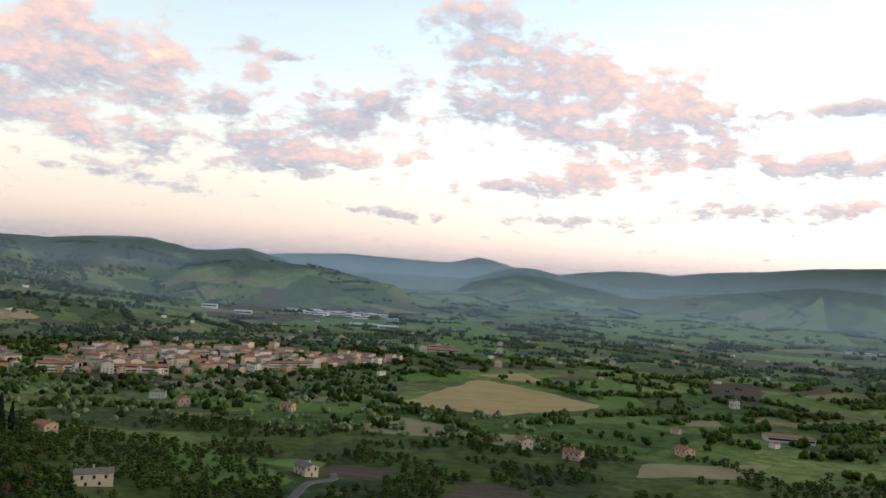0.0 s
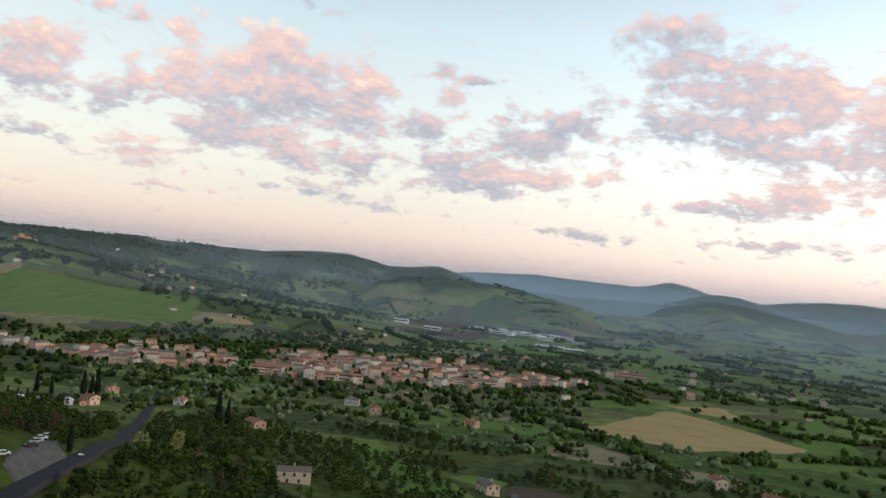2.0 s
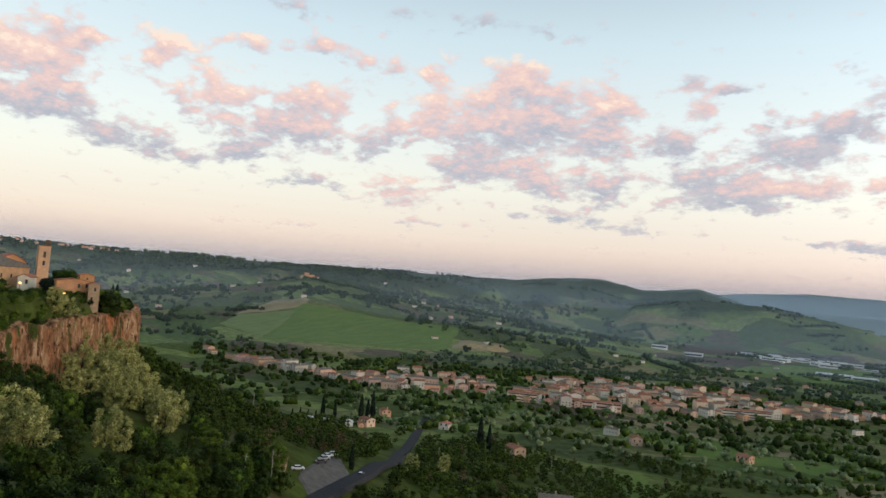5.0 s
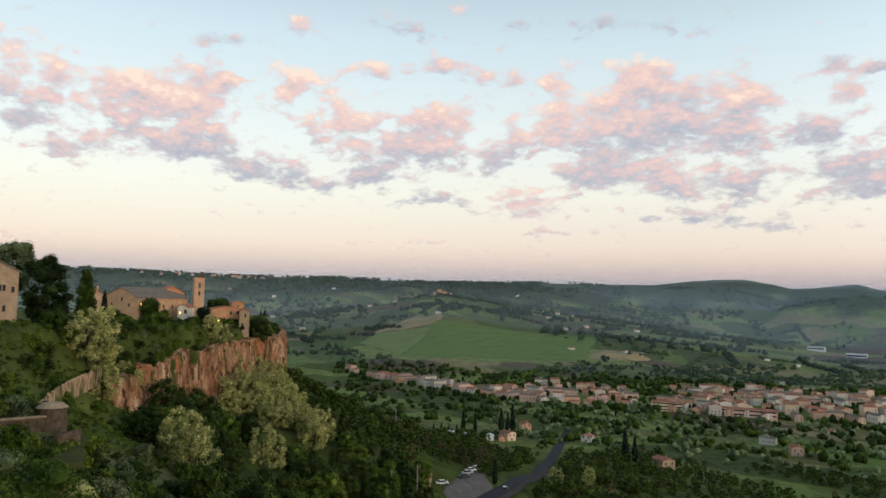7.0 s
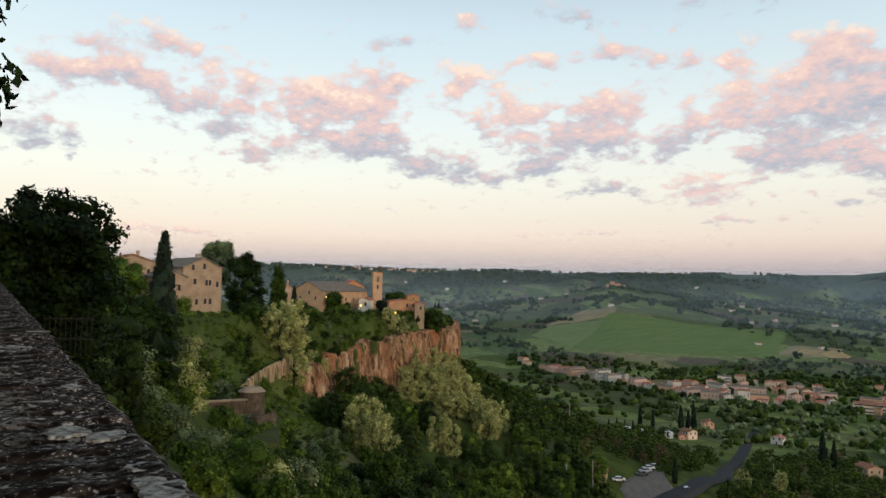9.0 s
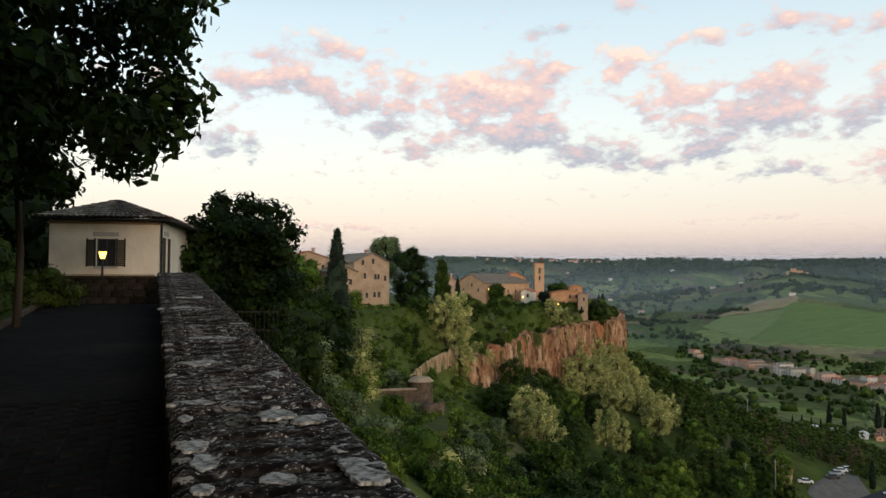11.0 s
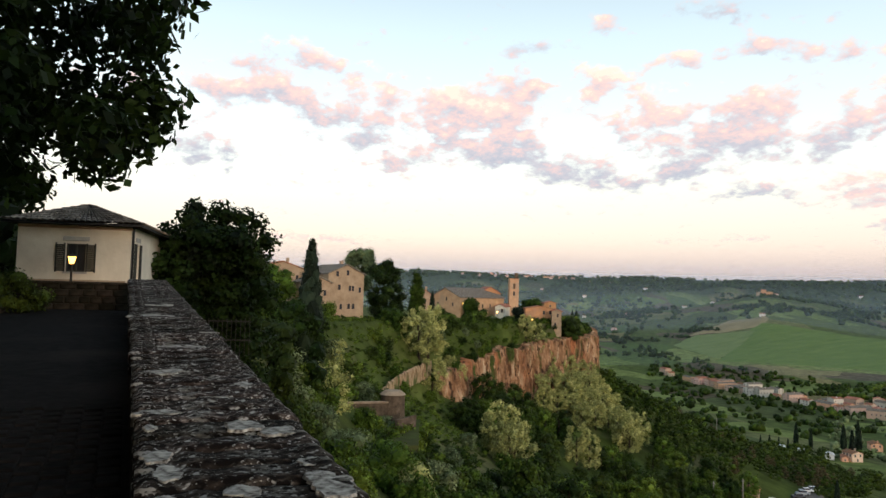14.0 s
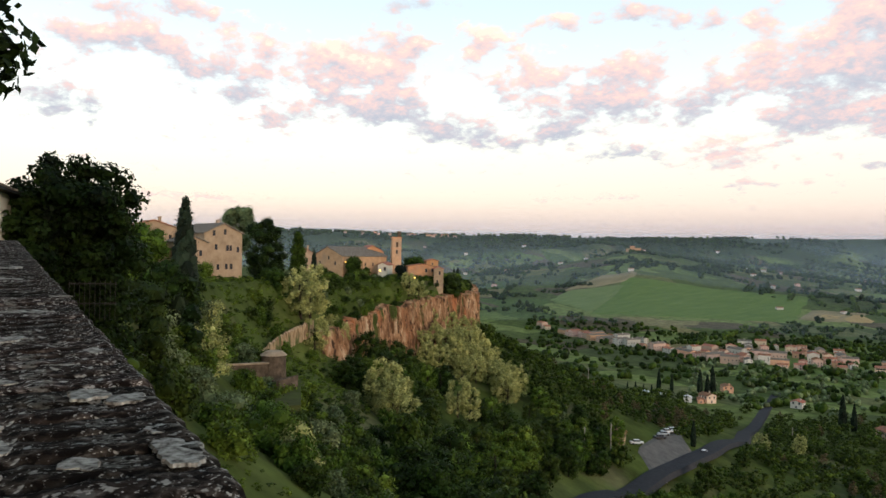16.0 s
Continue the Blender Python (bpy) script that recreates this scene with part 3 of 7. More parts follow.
    alpha.inputs["From Min"].default_value, alpha.inputs["From Max"].default_value = 0.40, 1.25
    alpha.inputs["To Max"].default_value = 0.95
    link(t, shape, alpha.inputs["Value"])
    # afterglow on clear tops and lavender grey undersides are put into the emitted colour
    lit = math_node("MULTIPLY_ADD", attr("tall"), 0.30, attr("warm"))
    lit = math_node("MULTIPLY_ADD", math_node("SUBTRACT", here, above), 0.36, lit)
    lit = math_node("MULTIPLY_ADD", math_node("SUBTRACT", fine, 0.5), 0.6, lit)
    ramp = t.nodes.new("ShaderNodeValToRGB")
    stops = ((0.0, (0.46, 0.49, 0.58)), (0.32, (0.58, 0.56, 0.62)), (0.60, (0.83, 0.62, 0.61)), (0.86, (0.98, 0.71, 0.62)), (1.0, (1.05, 0.84, 0.70)))
    while len(ramp.color_ramp.elements) < len(stops):
        ramp.color_ramp.elements.new(0.5)
    for el, (p, c) in zip(ramp.color_ramp.elements, stops):
        el.position, el.color = p, (*c, 1)
    link(t, lit, ramp.inputs["Fac"])
    em, tr, mix = t.nodes.new("ShaderNodeEmission"), t.nodes.new("ShaderNodeBsdfTransparent"), t.nodes.new("ShaderNodeMixShader")
    link(t, ramp.outputs["Color"], em.inputs["Color"])
    link(t, alpha.outputs[0], mix.inputs[0])
    link(t, tr.outputs[0], mix.inputs[1])
    link(t, em.outputs[0], mix.inputs[2])
    link(t, mix.outputs[0], out.inputs["Surface"])
    return m


clouds = build_clouds()


# ---- evening haze, imitated by upright see-through sheets tinted blue, denser low down ----
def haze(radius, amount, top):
    m = bpy.data.materials.new("haze_sheet")
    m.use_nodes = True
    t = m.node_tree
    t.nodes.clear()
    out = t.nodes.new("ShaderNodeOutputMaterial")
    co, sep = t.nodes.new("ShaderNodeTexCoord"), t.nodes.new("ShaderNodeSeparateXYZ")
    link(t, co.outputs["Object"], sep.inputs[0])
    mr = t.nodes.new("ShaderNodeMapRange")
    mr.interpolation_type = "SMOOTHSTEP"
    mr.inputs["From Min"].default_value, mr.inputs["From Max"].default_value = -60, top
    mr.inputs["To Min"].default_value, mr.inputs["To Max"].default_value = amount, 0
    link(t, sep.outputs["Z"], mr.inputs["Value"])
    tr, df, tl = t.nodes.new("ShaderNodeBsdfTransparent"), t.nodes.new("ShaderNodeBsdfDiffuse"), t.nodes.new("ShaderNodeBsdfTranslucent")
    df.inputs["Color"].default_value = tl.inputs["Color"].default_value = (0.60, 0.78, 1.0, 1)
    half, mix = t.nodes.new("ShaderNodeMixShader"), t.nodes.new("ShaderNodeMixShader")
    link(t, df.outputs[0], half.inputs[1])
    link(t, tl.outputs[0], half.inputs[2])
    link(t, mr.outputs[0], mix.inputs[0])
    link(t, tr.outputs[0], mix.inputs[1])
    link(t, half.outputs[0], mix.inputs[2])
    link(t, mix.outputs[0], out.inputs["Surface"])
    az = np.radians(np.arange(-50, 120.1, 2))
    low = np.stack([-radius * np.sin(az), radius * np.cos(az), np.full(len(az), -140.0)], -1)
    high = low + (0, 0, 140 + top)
    n = len(az)
    i = np.arange(n - 1)
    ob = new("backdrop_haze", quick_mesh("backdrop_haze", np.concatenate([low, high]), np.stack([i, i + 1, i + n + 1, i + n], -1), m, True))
    return tagged(ob, "see-through blue sheets imitating evening haze over the far valley", "haze", kind="structure")


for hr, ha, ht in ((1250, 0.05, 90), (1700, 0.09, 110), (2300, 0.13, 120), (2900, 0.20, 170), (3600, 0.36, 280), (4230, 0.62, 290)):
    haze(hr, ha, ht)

# ---- the lane along the rim, its parapet and the house at its end ----
LANE_AZ = radians(91.02)


def lane(s, o, z=0.0):
    """A point s metres along the lane, o metres outwards from the eye's line, at height z."""
    return Vector((-s * math.sin(LANE_AZ) + o * math.cos(LANE_AZ), s * math.cos(LANE_AZ) + o * math.sin(LANE_AZ), z))


def lane_pose(s, o, z, turn=0.0):
    """Local x along the lane, local y outwards (mirrored to stay right-handed: y points inwards), z up."""
    return Matrix.Translation(lane(s, o, z)) @ Matrix.Rotation(LANE_AZ + radians(90 + turn), 4, "Z")


def lane_top(s):
    return 0.35 + 0.0536 * s


def lane_floor(s):
    return -0.55 + 0.0456 * max(s, -1.5)


def strip(name, rows, material):
    """A skin over rows of points, each row the same length."""
    n = len(rows[0])
    verts = [p for row in rows for p in row]
    faces = [(i * n + j, i * n + j + 1, (i + 1) * n + j + 1, (i + 1) * n + j) for i in range(len(rows) - 1) for j in range(n - 1)]
    return mesh_of(name, verts, faces, material)


# parapet: rough masonry core, topped by weathered slabs laid across it
rng = random.Random(4)
parapet = empty("parapet", Matrix(), "thick old stone parapet crusted with black and white lichen", "wall", kind="structure")
rows = []
for i in range(-16, 53):
    s = i * 0.5
    top, low = lane_top(s) - 0.07, lane_floor(s) - 0.4
    wob = lambda: rng.uniform(-0.012, 0.012)
    rows.append([lane(s, 0.19 + wob(), low), lane(s, 0.19 + wob(), low * 0.5 + top * 0.5), lane(s, 0.20 + wob(), top),
                 lane(s, 1.27 + wob(), top), lane(s, 1.30 + wob(), top - 1.2), lane(s, 1.42 + wob(), top - 4.5)])
core = part_of("masonry_core", strip("masonry_core", rows, STONE_SHADED), parapet, "masonry face of the parapet, darkened to look shaded")


def slab_mesh(seed, length, width):
    """A capstone with a worn, pitted top and broken edges; x along the lane, y across."""
    nx, ny = 7, 21
    vs, fs = [], []
    for i in range(nx):
        for j in range(ny):
            u, v = i / (nx - 1) - 0.5, j / (ny - 1) - 0.5
            x, y = u * length, v * width
            edge = max(abs(u) * 2, 0) ** 6
            n1 = noise.fractal(Vector((x * 2.6 + seed * 9, y * 2.6, seed)), 1.0, 2.0, 5)
            n2 = noise.noise(Vector((x * 9, y * 9, seed * 3.1)))
            z = 0.022 * n1 + 0.012 * n2 - 0.028 * edge - 0.03 * max(0, abs(v) * 2 - 0.93) / 0.07
            if i in (0, nx - 1):
                x += 0.02 * noise.noise(Vector((y * 3.5, seed * 5.0, i)))
            if j in (0, ny - 1):
                y += 0.035 * noise.noise(Vector((x * 6, seed * 7.0, j)))
            vs.append((x, y, z))
    for i in range(nx - 1):
        for j in range(ny - 1):
            a = i * ny + j
            fs.append((a, a + ny, a + ny + 1, a + 1))
    rim = [i * ny for i in range(nx)] + [(nx - 1) * ny + j for j in range(1, ny)] + [i * ny + ny - 1 for i in range(nx - 2, -1, -1)] + [j for j in range(ny - 2, 0, -1)]
    base = len(vs)
    vs += [(vs[k][0], vs[k][1], -0.13) for k in rim]
    for q in range(len(rim)):
        w = (q + 1) % len(rim)
        fs.append((rim[q], base + q, base + w, rim[w]))
    return mesh_of("capstone", vs, fs, STONE_LICHEN, True)


SLABS = [slab_mesh(k, 0.40, 1.17) for k in range(9)]
s, tilt = -5.0, math.atan(0.0536)
while s < 25.8:
    step = rng.uniform(0.36, 0.42)
    m = lane_pose(s + step / 2, 0.745 + rng.uniform(-0.015, 0.015), lane_top(s + step / 2) + rng.uniform(-0.012, 0.008)) @ Matrix.Rotation(-tilt, 4, "Y")
    m = m @ Matrix.Rotation(radians(rng.choice((0, 180)) + rng.uniform(-1.2, 1.2)), 4, "Z") @ Matrix.Diagonal((step / 0.405, 1, 1, 1))
    part_of("capstone", SLABS[rng.randrange(9)], parapet, m=m)
    s += step


def crust(seed, rx, ry):
    """A lobed patch of lichen, a few millimetres thick."""
    vs, fs, n = [(0, 0, 0.006)], [], 64
    for ring, zz in ((0.55, 0.006), (0.95, 0.006), (1.0, -0.012)):
        for k in range(n):
            a = 2 * math.pi * k / n
            c, d = math.cos(a), math.sin(a)
            w = ring * (1 + 0.62 * noise.noise(Vector((c * 0.9, d * 0.9, seed * 4.7))) + 0.30 * noise.noise(Vector((c * 2.3, d * 2.3, seed * 2.9))) + 0.16 * noise.noise(Vector((c * 6.0, d * 6.0, seed))))
            vs.append((rx * w * math.cos(a), ry * w * math.sin(a), zz))
    for k in range(n):
        fs.append((0, 1 + k, 1 + (k + 1) % n))
        for q in range(2):
            a, b = 1 + q * n + k, 1 + q * n + (k + 1) % n
            fs.append((a, a + n, b + n, b))
    return mesh_of("lichen_patch", vs, fs, LICHEN)


def lichen(s, o, rx, ry, seed):
    m = lane_pose(s, o, lane_top(s) - 0.004) @ Matrix.Rotation(-tilt, 4, "Y")
    return part_of("lichen_patch", crust(seed, rx, ry), parapet, "chalky white lichen patch", m)


# lane surface: paving setts in a bed, rising gently to the house
rows = []
for i in range(-8, 29):
    s = float(i)
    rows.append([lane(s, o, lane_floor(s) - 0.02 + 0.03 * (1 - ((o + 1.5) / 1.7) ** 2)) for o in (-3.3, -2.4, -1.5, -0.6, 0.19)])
path = tagged(new("lane_surface", strip("lane_surface", rows, PAVING)), "worn stone-paved lane, its deep shade put into the near-black colour", "lane", kind="structure")
rows = [[lane(s, -3.3, lane_floor(s) + 0.10), lane(s, -3.42, lane_floor(s) + 0.11), lane(s, -3.46, lane_floor(s) - 0.3)] for s in range(-8, 28)]
rows = [[lane(s, -3.3, lane_floor(s) - 0.3)] + r for s, r in zip(range(-8, 28), rows)]
kerb = tagged(new("kerb", strip("kerb", rows, STONE_WALL)), "low mossy stone kerb beside the hedge", "kerb", kind="structure")
rows = [[lane(s, o, lane_floor(max(s, -8)) + 0.04 + (0.12 if o < -5 else 0)) for o in (-3.44, -5, -9, -16, -30)] for s in range(-10, 60, 2)]
verge = tagged(new("garden_soil", strip("garden_soil", rows, MEADOW)), "shaded garden ground behind the hedge", "ground", kind="structure")

# low stone wall that closes the lane in front of the house
low_wall = empty("low_wall", Matrix(), "low retaining wall of rough stone blocks, darkened to look shaded", "wall", kind="structure")
part("wall_core", box_bm((0, -0.05, -0.2), (0.34, 3.35, 0.84)), STONE_SHADED, low_wall, m=lane_pose(27.1, 0.16, lane_floor(27)))
block_meshes = [bm_mesh("stone_block", box_bm((-0.06, -w / 2 + 0.015, -0.11), (0.06, w / 2 - 0.015, 0.11), bevel=0.03), STONE_SHADED) for w in (0.34, 0.42, 0.5)]
for row in range(4):
    y = -0.05
    while y < 3.2:
        k = rng.randrange(3)
        w = (0.34, 0.42, 0.5)[k]
        part_of("stone_block", block_meshes[k], low_wall, m=lane_pose(27.1 + rng.uniform(-0.02, 0.01), 0.16, lane_floor(27) + 0.10 + row * 0.23) @ Matrix.Translation((0, y + w / 2, 0)))
        y += w
part("coping", box_bm((-0.12, -0.08, 0.84), (0.42, 3.38, 0.93), bevel=0.02), STONE_SHADED, low_wall, m=lane_pose(27.1, 0.16, lane_floor(27)))


def wall_with_holes(x0, x1, z0, z1, y0, y1, holes):
    """A wall in the xz plane, y0..y1 thick, with rectangular openings (a, b, lo, hi) in order of x."""
    bm = bmesh.new()
    at = x0
    for a, b, lo, hi in holes:
        box_bm((at, y0, z0), (a, y1, z1), bm)
        box_bm((a, y0, z0), (b, y1, lo), bm)
        box_bm((a, y0, hi), (b, y1, z1), bm)
        at = b
    box_bm((at, y0, z0), (x1, y1, z1), bm)
    return bm


def shuttered_window(parent, m, w, h, name="window"):
    """A casement set in an opening, with both shutters folded back on the wall; x across, y into the house."""
    win = new(name)
    win.parent, win.matrix_basis = parent, m
    bm = box_bm((-w / 2, 0.06, 0), (-w / 2 + 0.05, 0.12, h))
    for a, b in (((w / 2 - 0.05, 0.06, 0), (w / 2, 0.12, h)), ((-w / 2, 0.06, 0), (w / 2, 0.12, 0.05)), ((-w / 2, 0.06, h - 0.05), (w / 2, 0.12, h)), ((-0.03, 0.06, 0), (0.03, 0.12, h))):
        box_bm(a, b, bm)
    part("frame", bm, SHUTTER, win)
    part("pane", box_bm((-w / 2, 0.085, 0), (w / 2, 0.095, h)), GLASS_DARK, win)
    for sx in (-1, 1):
        part("curtain", box_bm((min(sx * 0.06, sx * w * 0.34), 0.13, 0.03), (max(sx * 0.06, sx * w * 0.34), 0.15, h - 0.05)), CONCRETE, win, "pale curtain behind the glass")
        a, b = sorted((sx * (w / 2 + 0.02), sx * (w / 2 + 0.02 + w * 0.5)))
        bm = box_bm((a, -0.055, -0.02), (a + 0.05, -0.015, h + 0.02))
        box_bm((b - 0.05, -0.055, -0.02), (b, -0.015, h + 0.02), bm)
        n = max(6, int(h / 0.07))
        for k in range(n):
            z = 0.02 + k * (h - 0.04) / n
            box_bm((a + 0.05, -0.05, z), (b - 0.05, -0.02, z + h / n * 0.75), bm)
        part("shutter", bm, SHUTTER, win, "dark green louvred shutter")
    part("sill", box_bm((-w / 2 - 0.08, -0.08, -0.07), (w / 2 + 0.08, 0.06, 0)), CONCRETE, win)
    part("lintel", box_bm((-w / 2 - 0.12, -0.035, h + 0.10), (w / 2 + 0.12, 0.0, h + 0.26), bevel=0.012), CONCRETE, win, "moulded plaster lintel")
    return win


def tiled_slope(corners, rows_n, cols_n, material):
    """Rows of half-round tiles over a four-cornered roof slope: eave left, eave right, top right, top left."""
    a, b, c, d = [Vector(p) for p in corners]
    normal = (b - a).cross(d - a).normalized()
    vs, fs = [], []
    for i in range(rows_n):
        for j in range(cols_n):
            us, ue, v0, v1 = j / cols_n, (j + 1) / cols_n, i / rows_n, (i + 1.18) / rows_n
            base = len(vs)
            for v, lift in ((v0, 0.055), (v1, 0.015)):
                for k in range(5):
                    u = us + (ue - us) * (0.5 + 0.5 * -math.cos(math.pi * k / 4))
                    p = a.lerp(b, u).lerp(d.lerp(c, u), min(v, 1.0))
                    vs.append(p + normal * (lift + 0.07 * math.sin(math.pi * k / 4) + rng.uniform(-0.006, 0.006)))
            for k in range(4):
                fs.append((base + k, base + k + 1, base + 6 + k, base + 5 + k))
    return mesh_of("tiles", vs, fs, material)


# gatehouse: one storey, hipped roof of old tiles
HOUSE = lane_pose(29.0, 0.2, 1.25, turn=-11)
villa = empty("lodge_house", HOUSE, "cream plastered single-storey lodge with a hipped tile roof", "house")
W, L, H = 3.75, 7.5, 2.36
bm = bmesh.new()
me = bm_mesh("tmp", wall_with_holes(0.0, W, 0.0, H, 0.0, 0.3, ((1.5, 2.15, 0.70, 1.70),)), PLASTER_WHITE)
me.transform(Matrix(((0, 1, 0, 0), (1, 0, 0, 0), (0, 0, 1, 0), (0, 0, 0, 1))))
me.flip_normals()
part_of("front_wall", me, villa)
part("side_wall", wall_with_holes(0.3, L, 0.0, H, 0.0, 0.3, ((0.95, 1.6, 0.1, 1.78),)), PLASTER_WHITE, villa)
part("back_wall", box_bm((0.3, W - 0.3, 0), (L, W, H)), PLASTER_WHITE, villa)
part("rear_wall", box_bm((L - 0.3, 0.3, 0), (L, W - 0.3, H)), PLASTER_WHITE, villa)
part("ceiling_deck", box_bm((-0.35, -0.35, H), (L + 0.35, W + 0.35, H + 0.08)), BARK, villa, "dark boarded eaves")
part("plinth", box_bm((-0.04, 0.12, 0.0), (0.0, W + 0.03, 0.42), bevel=0.008), MASONRY_PALE, villa, "worn stone plinth")
part("cornice", box_bm((-0.05, -0.05, H - 0.12), (0.0, W, H - 0.02), bevel=0.01), PLASTER_OLD, villa)
P = [(-0.42, W + 0.42, H + 0.06), (-0.42, -0.42, H + 0.06), (L + 0.42, -0.42, H + 0.06), (L + 0.42, W + 0.42, H + 0.06)]
R0, R1 = (1.7, W / 2, H + 0.86), (L - 1.7, W / 2, H + 0.86)
for q in ((P[0], P[1], R0, R0), (P[1], P[2], R1, R0), (P[2], P[3], R1, R1), (P[3], P[0], R0, R1)):
    long = (Vector(q[1]) - Vector(q[0])).length
    part_of("roof_slope", tiled_slope(q, 9, int(long / 0.2), ROOF_GREY), villa, "weathered grey-brown clay tiles")
bm = bmesh.new()
box_bm((-0.40, -0.47, H + 0.0), (L, -0.40, H + 0.07), bm)
box_bm((-0.50, -0.45, H + 0.0), (-0.42, W + 0.4, H + 0.07), bm)
part("gutter", bm, IRON, villa)
bm = bmesh.new()
bmesh.ops.create_cone(bm, cap_ends=True, segments=10, radius1=0.045, radius2=0.045, depth=H, matrix=Matrix.Translation((0.02, -0.07, H / 2)))
part("drainpipe", bm, IRON, villa, "dark metal drainpipe at the corner")
shuttered_window(villa, Matrix.Translation((0, 1.825, 0.70)) @ Matrix.Rotation(radians(-90), 4, "Z"), 0.65, 1.0)
shuttered_window(villa, Matrix.Translation((1.275, 0.0, 0.1)), 0.65, 1.68)

# street lantern in front of the lodge
lantern = empty("street_lantern", lane_pose(27.9, -1.62, 1.35), "black iron lantern post with a lit amber lamp", "street lamp")
bm = bmesh.new()
bmesh.ops.create_cone(bm, cap_ends=True, segments=10, radius1=0.05, radius2=0.03, depth=0.85, matrix=Matrix.Translation((0, 0, 0.425)))
bmesh.ops.create_cone(bm, cap_ends=True, segments=10, radius1=0.09, radius2=0.06, depth=0.1, matrix=Matrix.Translation((0, 0, 0.05)))
part("post", bm, IRON, lantern)
bm = bmesh.new()
bmesh.ops.create_cone(bm, cap_ends=True, segments=6, radius1=0.07, radius2=0.13, depth=0.24, matrix=Matrix.Translation((0, 0, 0.97)))
part("lamp_glass", bm, LAMP_GLOW, lantern, "glowing amber lamp glass")
bm = bmesh.new()
bmesh.ops.create_cone(bm, cap_ends=True, segments=6, radius1=0.15, radius2=0.03, depth=0.1, matrix=Matrix.Translation((0, 0, 1.14)))
bmesh.ops.create_cone(bm, cap_ends=True, segments=8, radius1=0.02, radius2=0.01, depth=0.06, matrix=Matrix.Translation((0, 0, 1.22)))
part("cap", bm, IRON, lantern)

# lichen patches on the parapet
for q in ((4.78, 0.29, 0.118, 0.096, 1), (4.47, 0.32, 0.151, 0.087, 2), (3.99, 0.29, 0.073, 0.055, 3), (4.02, 0.69, 0.106, 0.097, 4), (4.04, 1.17, 0.227, 0.141, 5),
          (5.26, 1.10, 0.116, 0.129, 6), (5.53, 0.27, 0.087, 0.047, 7), (6.57, 0.76, 0.101, 0.121, 8), (6.71, 0.90, 0.106, 0.060, 9), (6.02, 0.35, 0.083, 0.174, 10),
          (5.50, 0.89, 0.126, 0.125, 11), (11.17, 1.19, 0.054, 0.149, 12), (7.06, 1.12, 0.15, 0.076, 13), (9.66, 0.68, 0.217, 0.316, 14), (13.6, 0.55, 0.35, 0.33, 15), 
          (7.83, 0.45, 0.141, 0.169, 16), (15.9, 0.70, 0.30, 0.25, 17), (4.48, 1.15, 0.073, 0.088, 18)):
    lichen(*q)

# ---- plants ----
def leaf_cards(centres, radii, per, size, seed, squash=0.8, ratio=0.6):
    """Leaf sprays round clump centres: arrays of quads."""
    g = np.random.RandomState(seed)
    n = len(centres) * per
    c = np.repeat(np.asarray(centres, float), per, 0)
    rad = np.repeat(np.asarray(radii, float), per)
    d = g.normal(size=(n, 3))
    d /= np.linalg.norm(d, axis=1)[:, None]
    p = c + d * (rad * g.uniform(0.55, 1.08, n))[:, None] * np.array([1, 1, squash])
    nrm = d + g.normal(size=(n, 3)) * 0.6 + np.array([0, 0, 0.35])
    nrm /= np.linalg.norm(nrm, axis=1)[:, None]
    t = np.cross(nrm, g.normal(size=(n, 3)))
    t /= np.linalg.norm(t, axis=1)[:, None]
    b = np.cross(nrm, t)
    s = (size * g.uniform(0.6, 1.35, n))[:, None]
    quads = np.stack([p - t * s, p + b * s * ratio * 0.6 - t * s * 0.1, p + t * s * 1.0, p - b * s * ratio * 0.6 + t * s * 0.1], 1)
    return quads.reshape(-1, 3), np.arange(n * 4).reshape(-1, 4)


def blob(centre, radius, seed, squash=0.9):
    """A rough inner mass that keeps a crown from being see-through."""
    bm = bmesh.new()
    bmesh.ops.create_icosphere(bm, subdivisions=1, radius=radius)
    vs = np.array([v.co[:] for v in bm.verts]) * (1, 1, squash)
    g = np.random.RandomState(seed)
    vs = vs * g.uniform(0.7, 1.15, (len(vs), 1)) + np.asarray(centre)
    fs = np.array([[v.index for v in f.verts] for f in bm.faces])
    bm.free()
    return vs, fs


def crown_mesh(name, centres, radii, per, size, seed, material, squash=0.8, core=0.6, ratio=1.1):
    v, f = leaf_cards(centres, radii, per, size, seed, squash, ratio)
    verts, faces = [v], [[tuple(q) for q in f]]
    base = len(v)
    if core:
        for k, (c, r) in enumerate(zip(centres, radii)):
            bv, bf = blob(c, r * core, seed + k, squash)
            verts.append(bv)
            faces.append([tuple(int(i) + base for i in q) for q in bf])
            base += len(bv)
    return mesh_of(name, np.concatenate(verts), [q for fs in faces for q in fs], material)


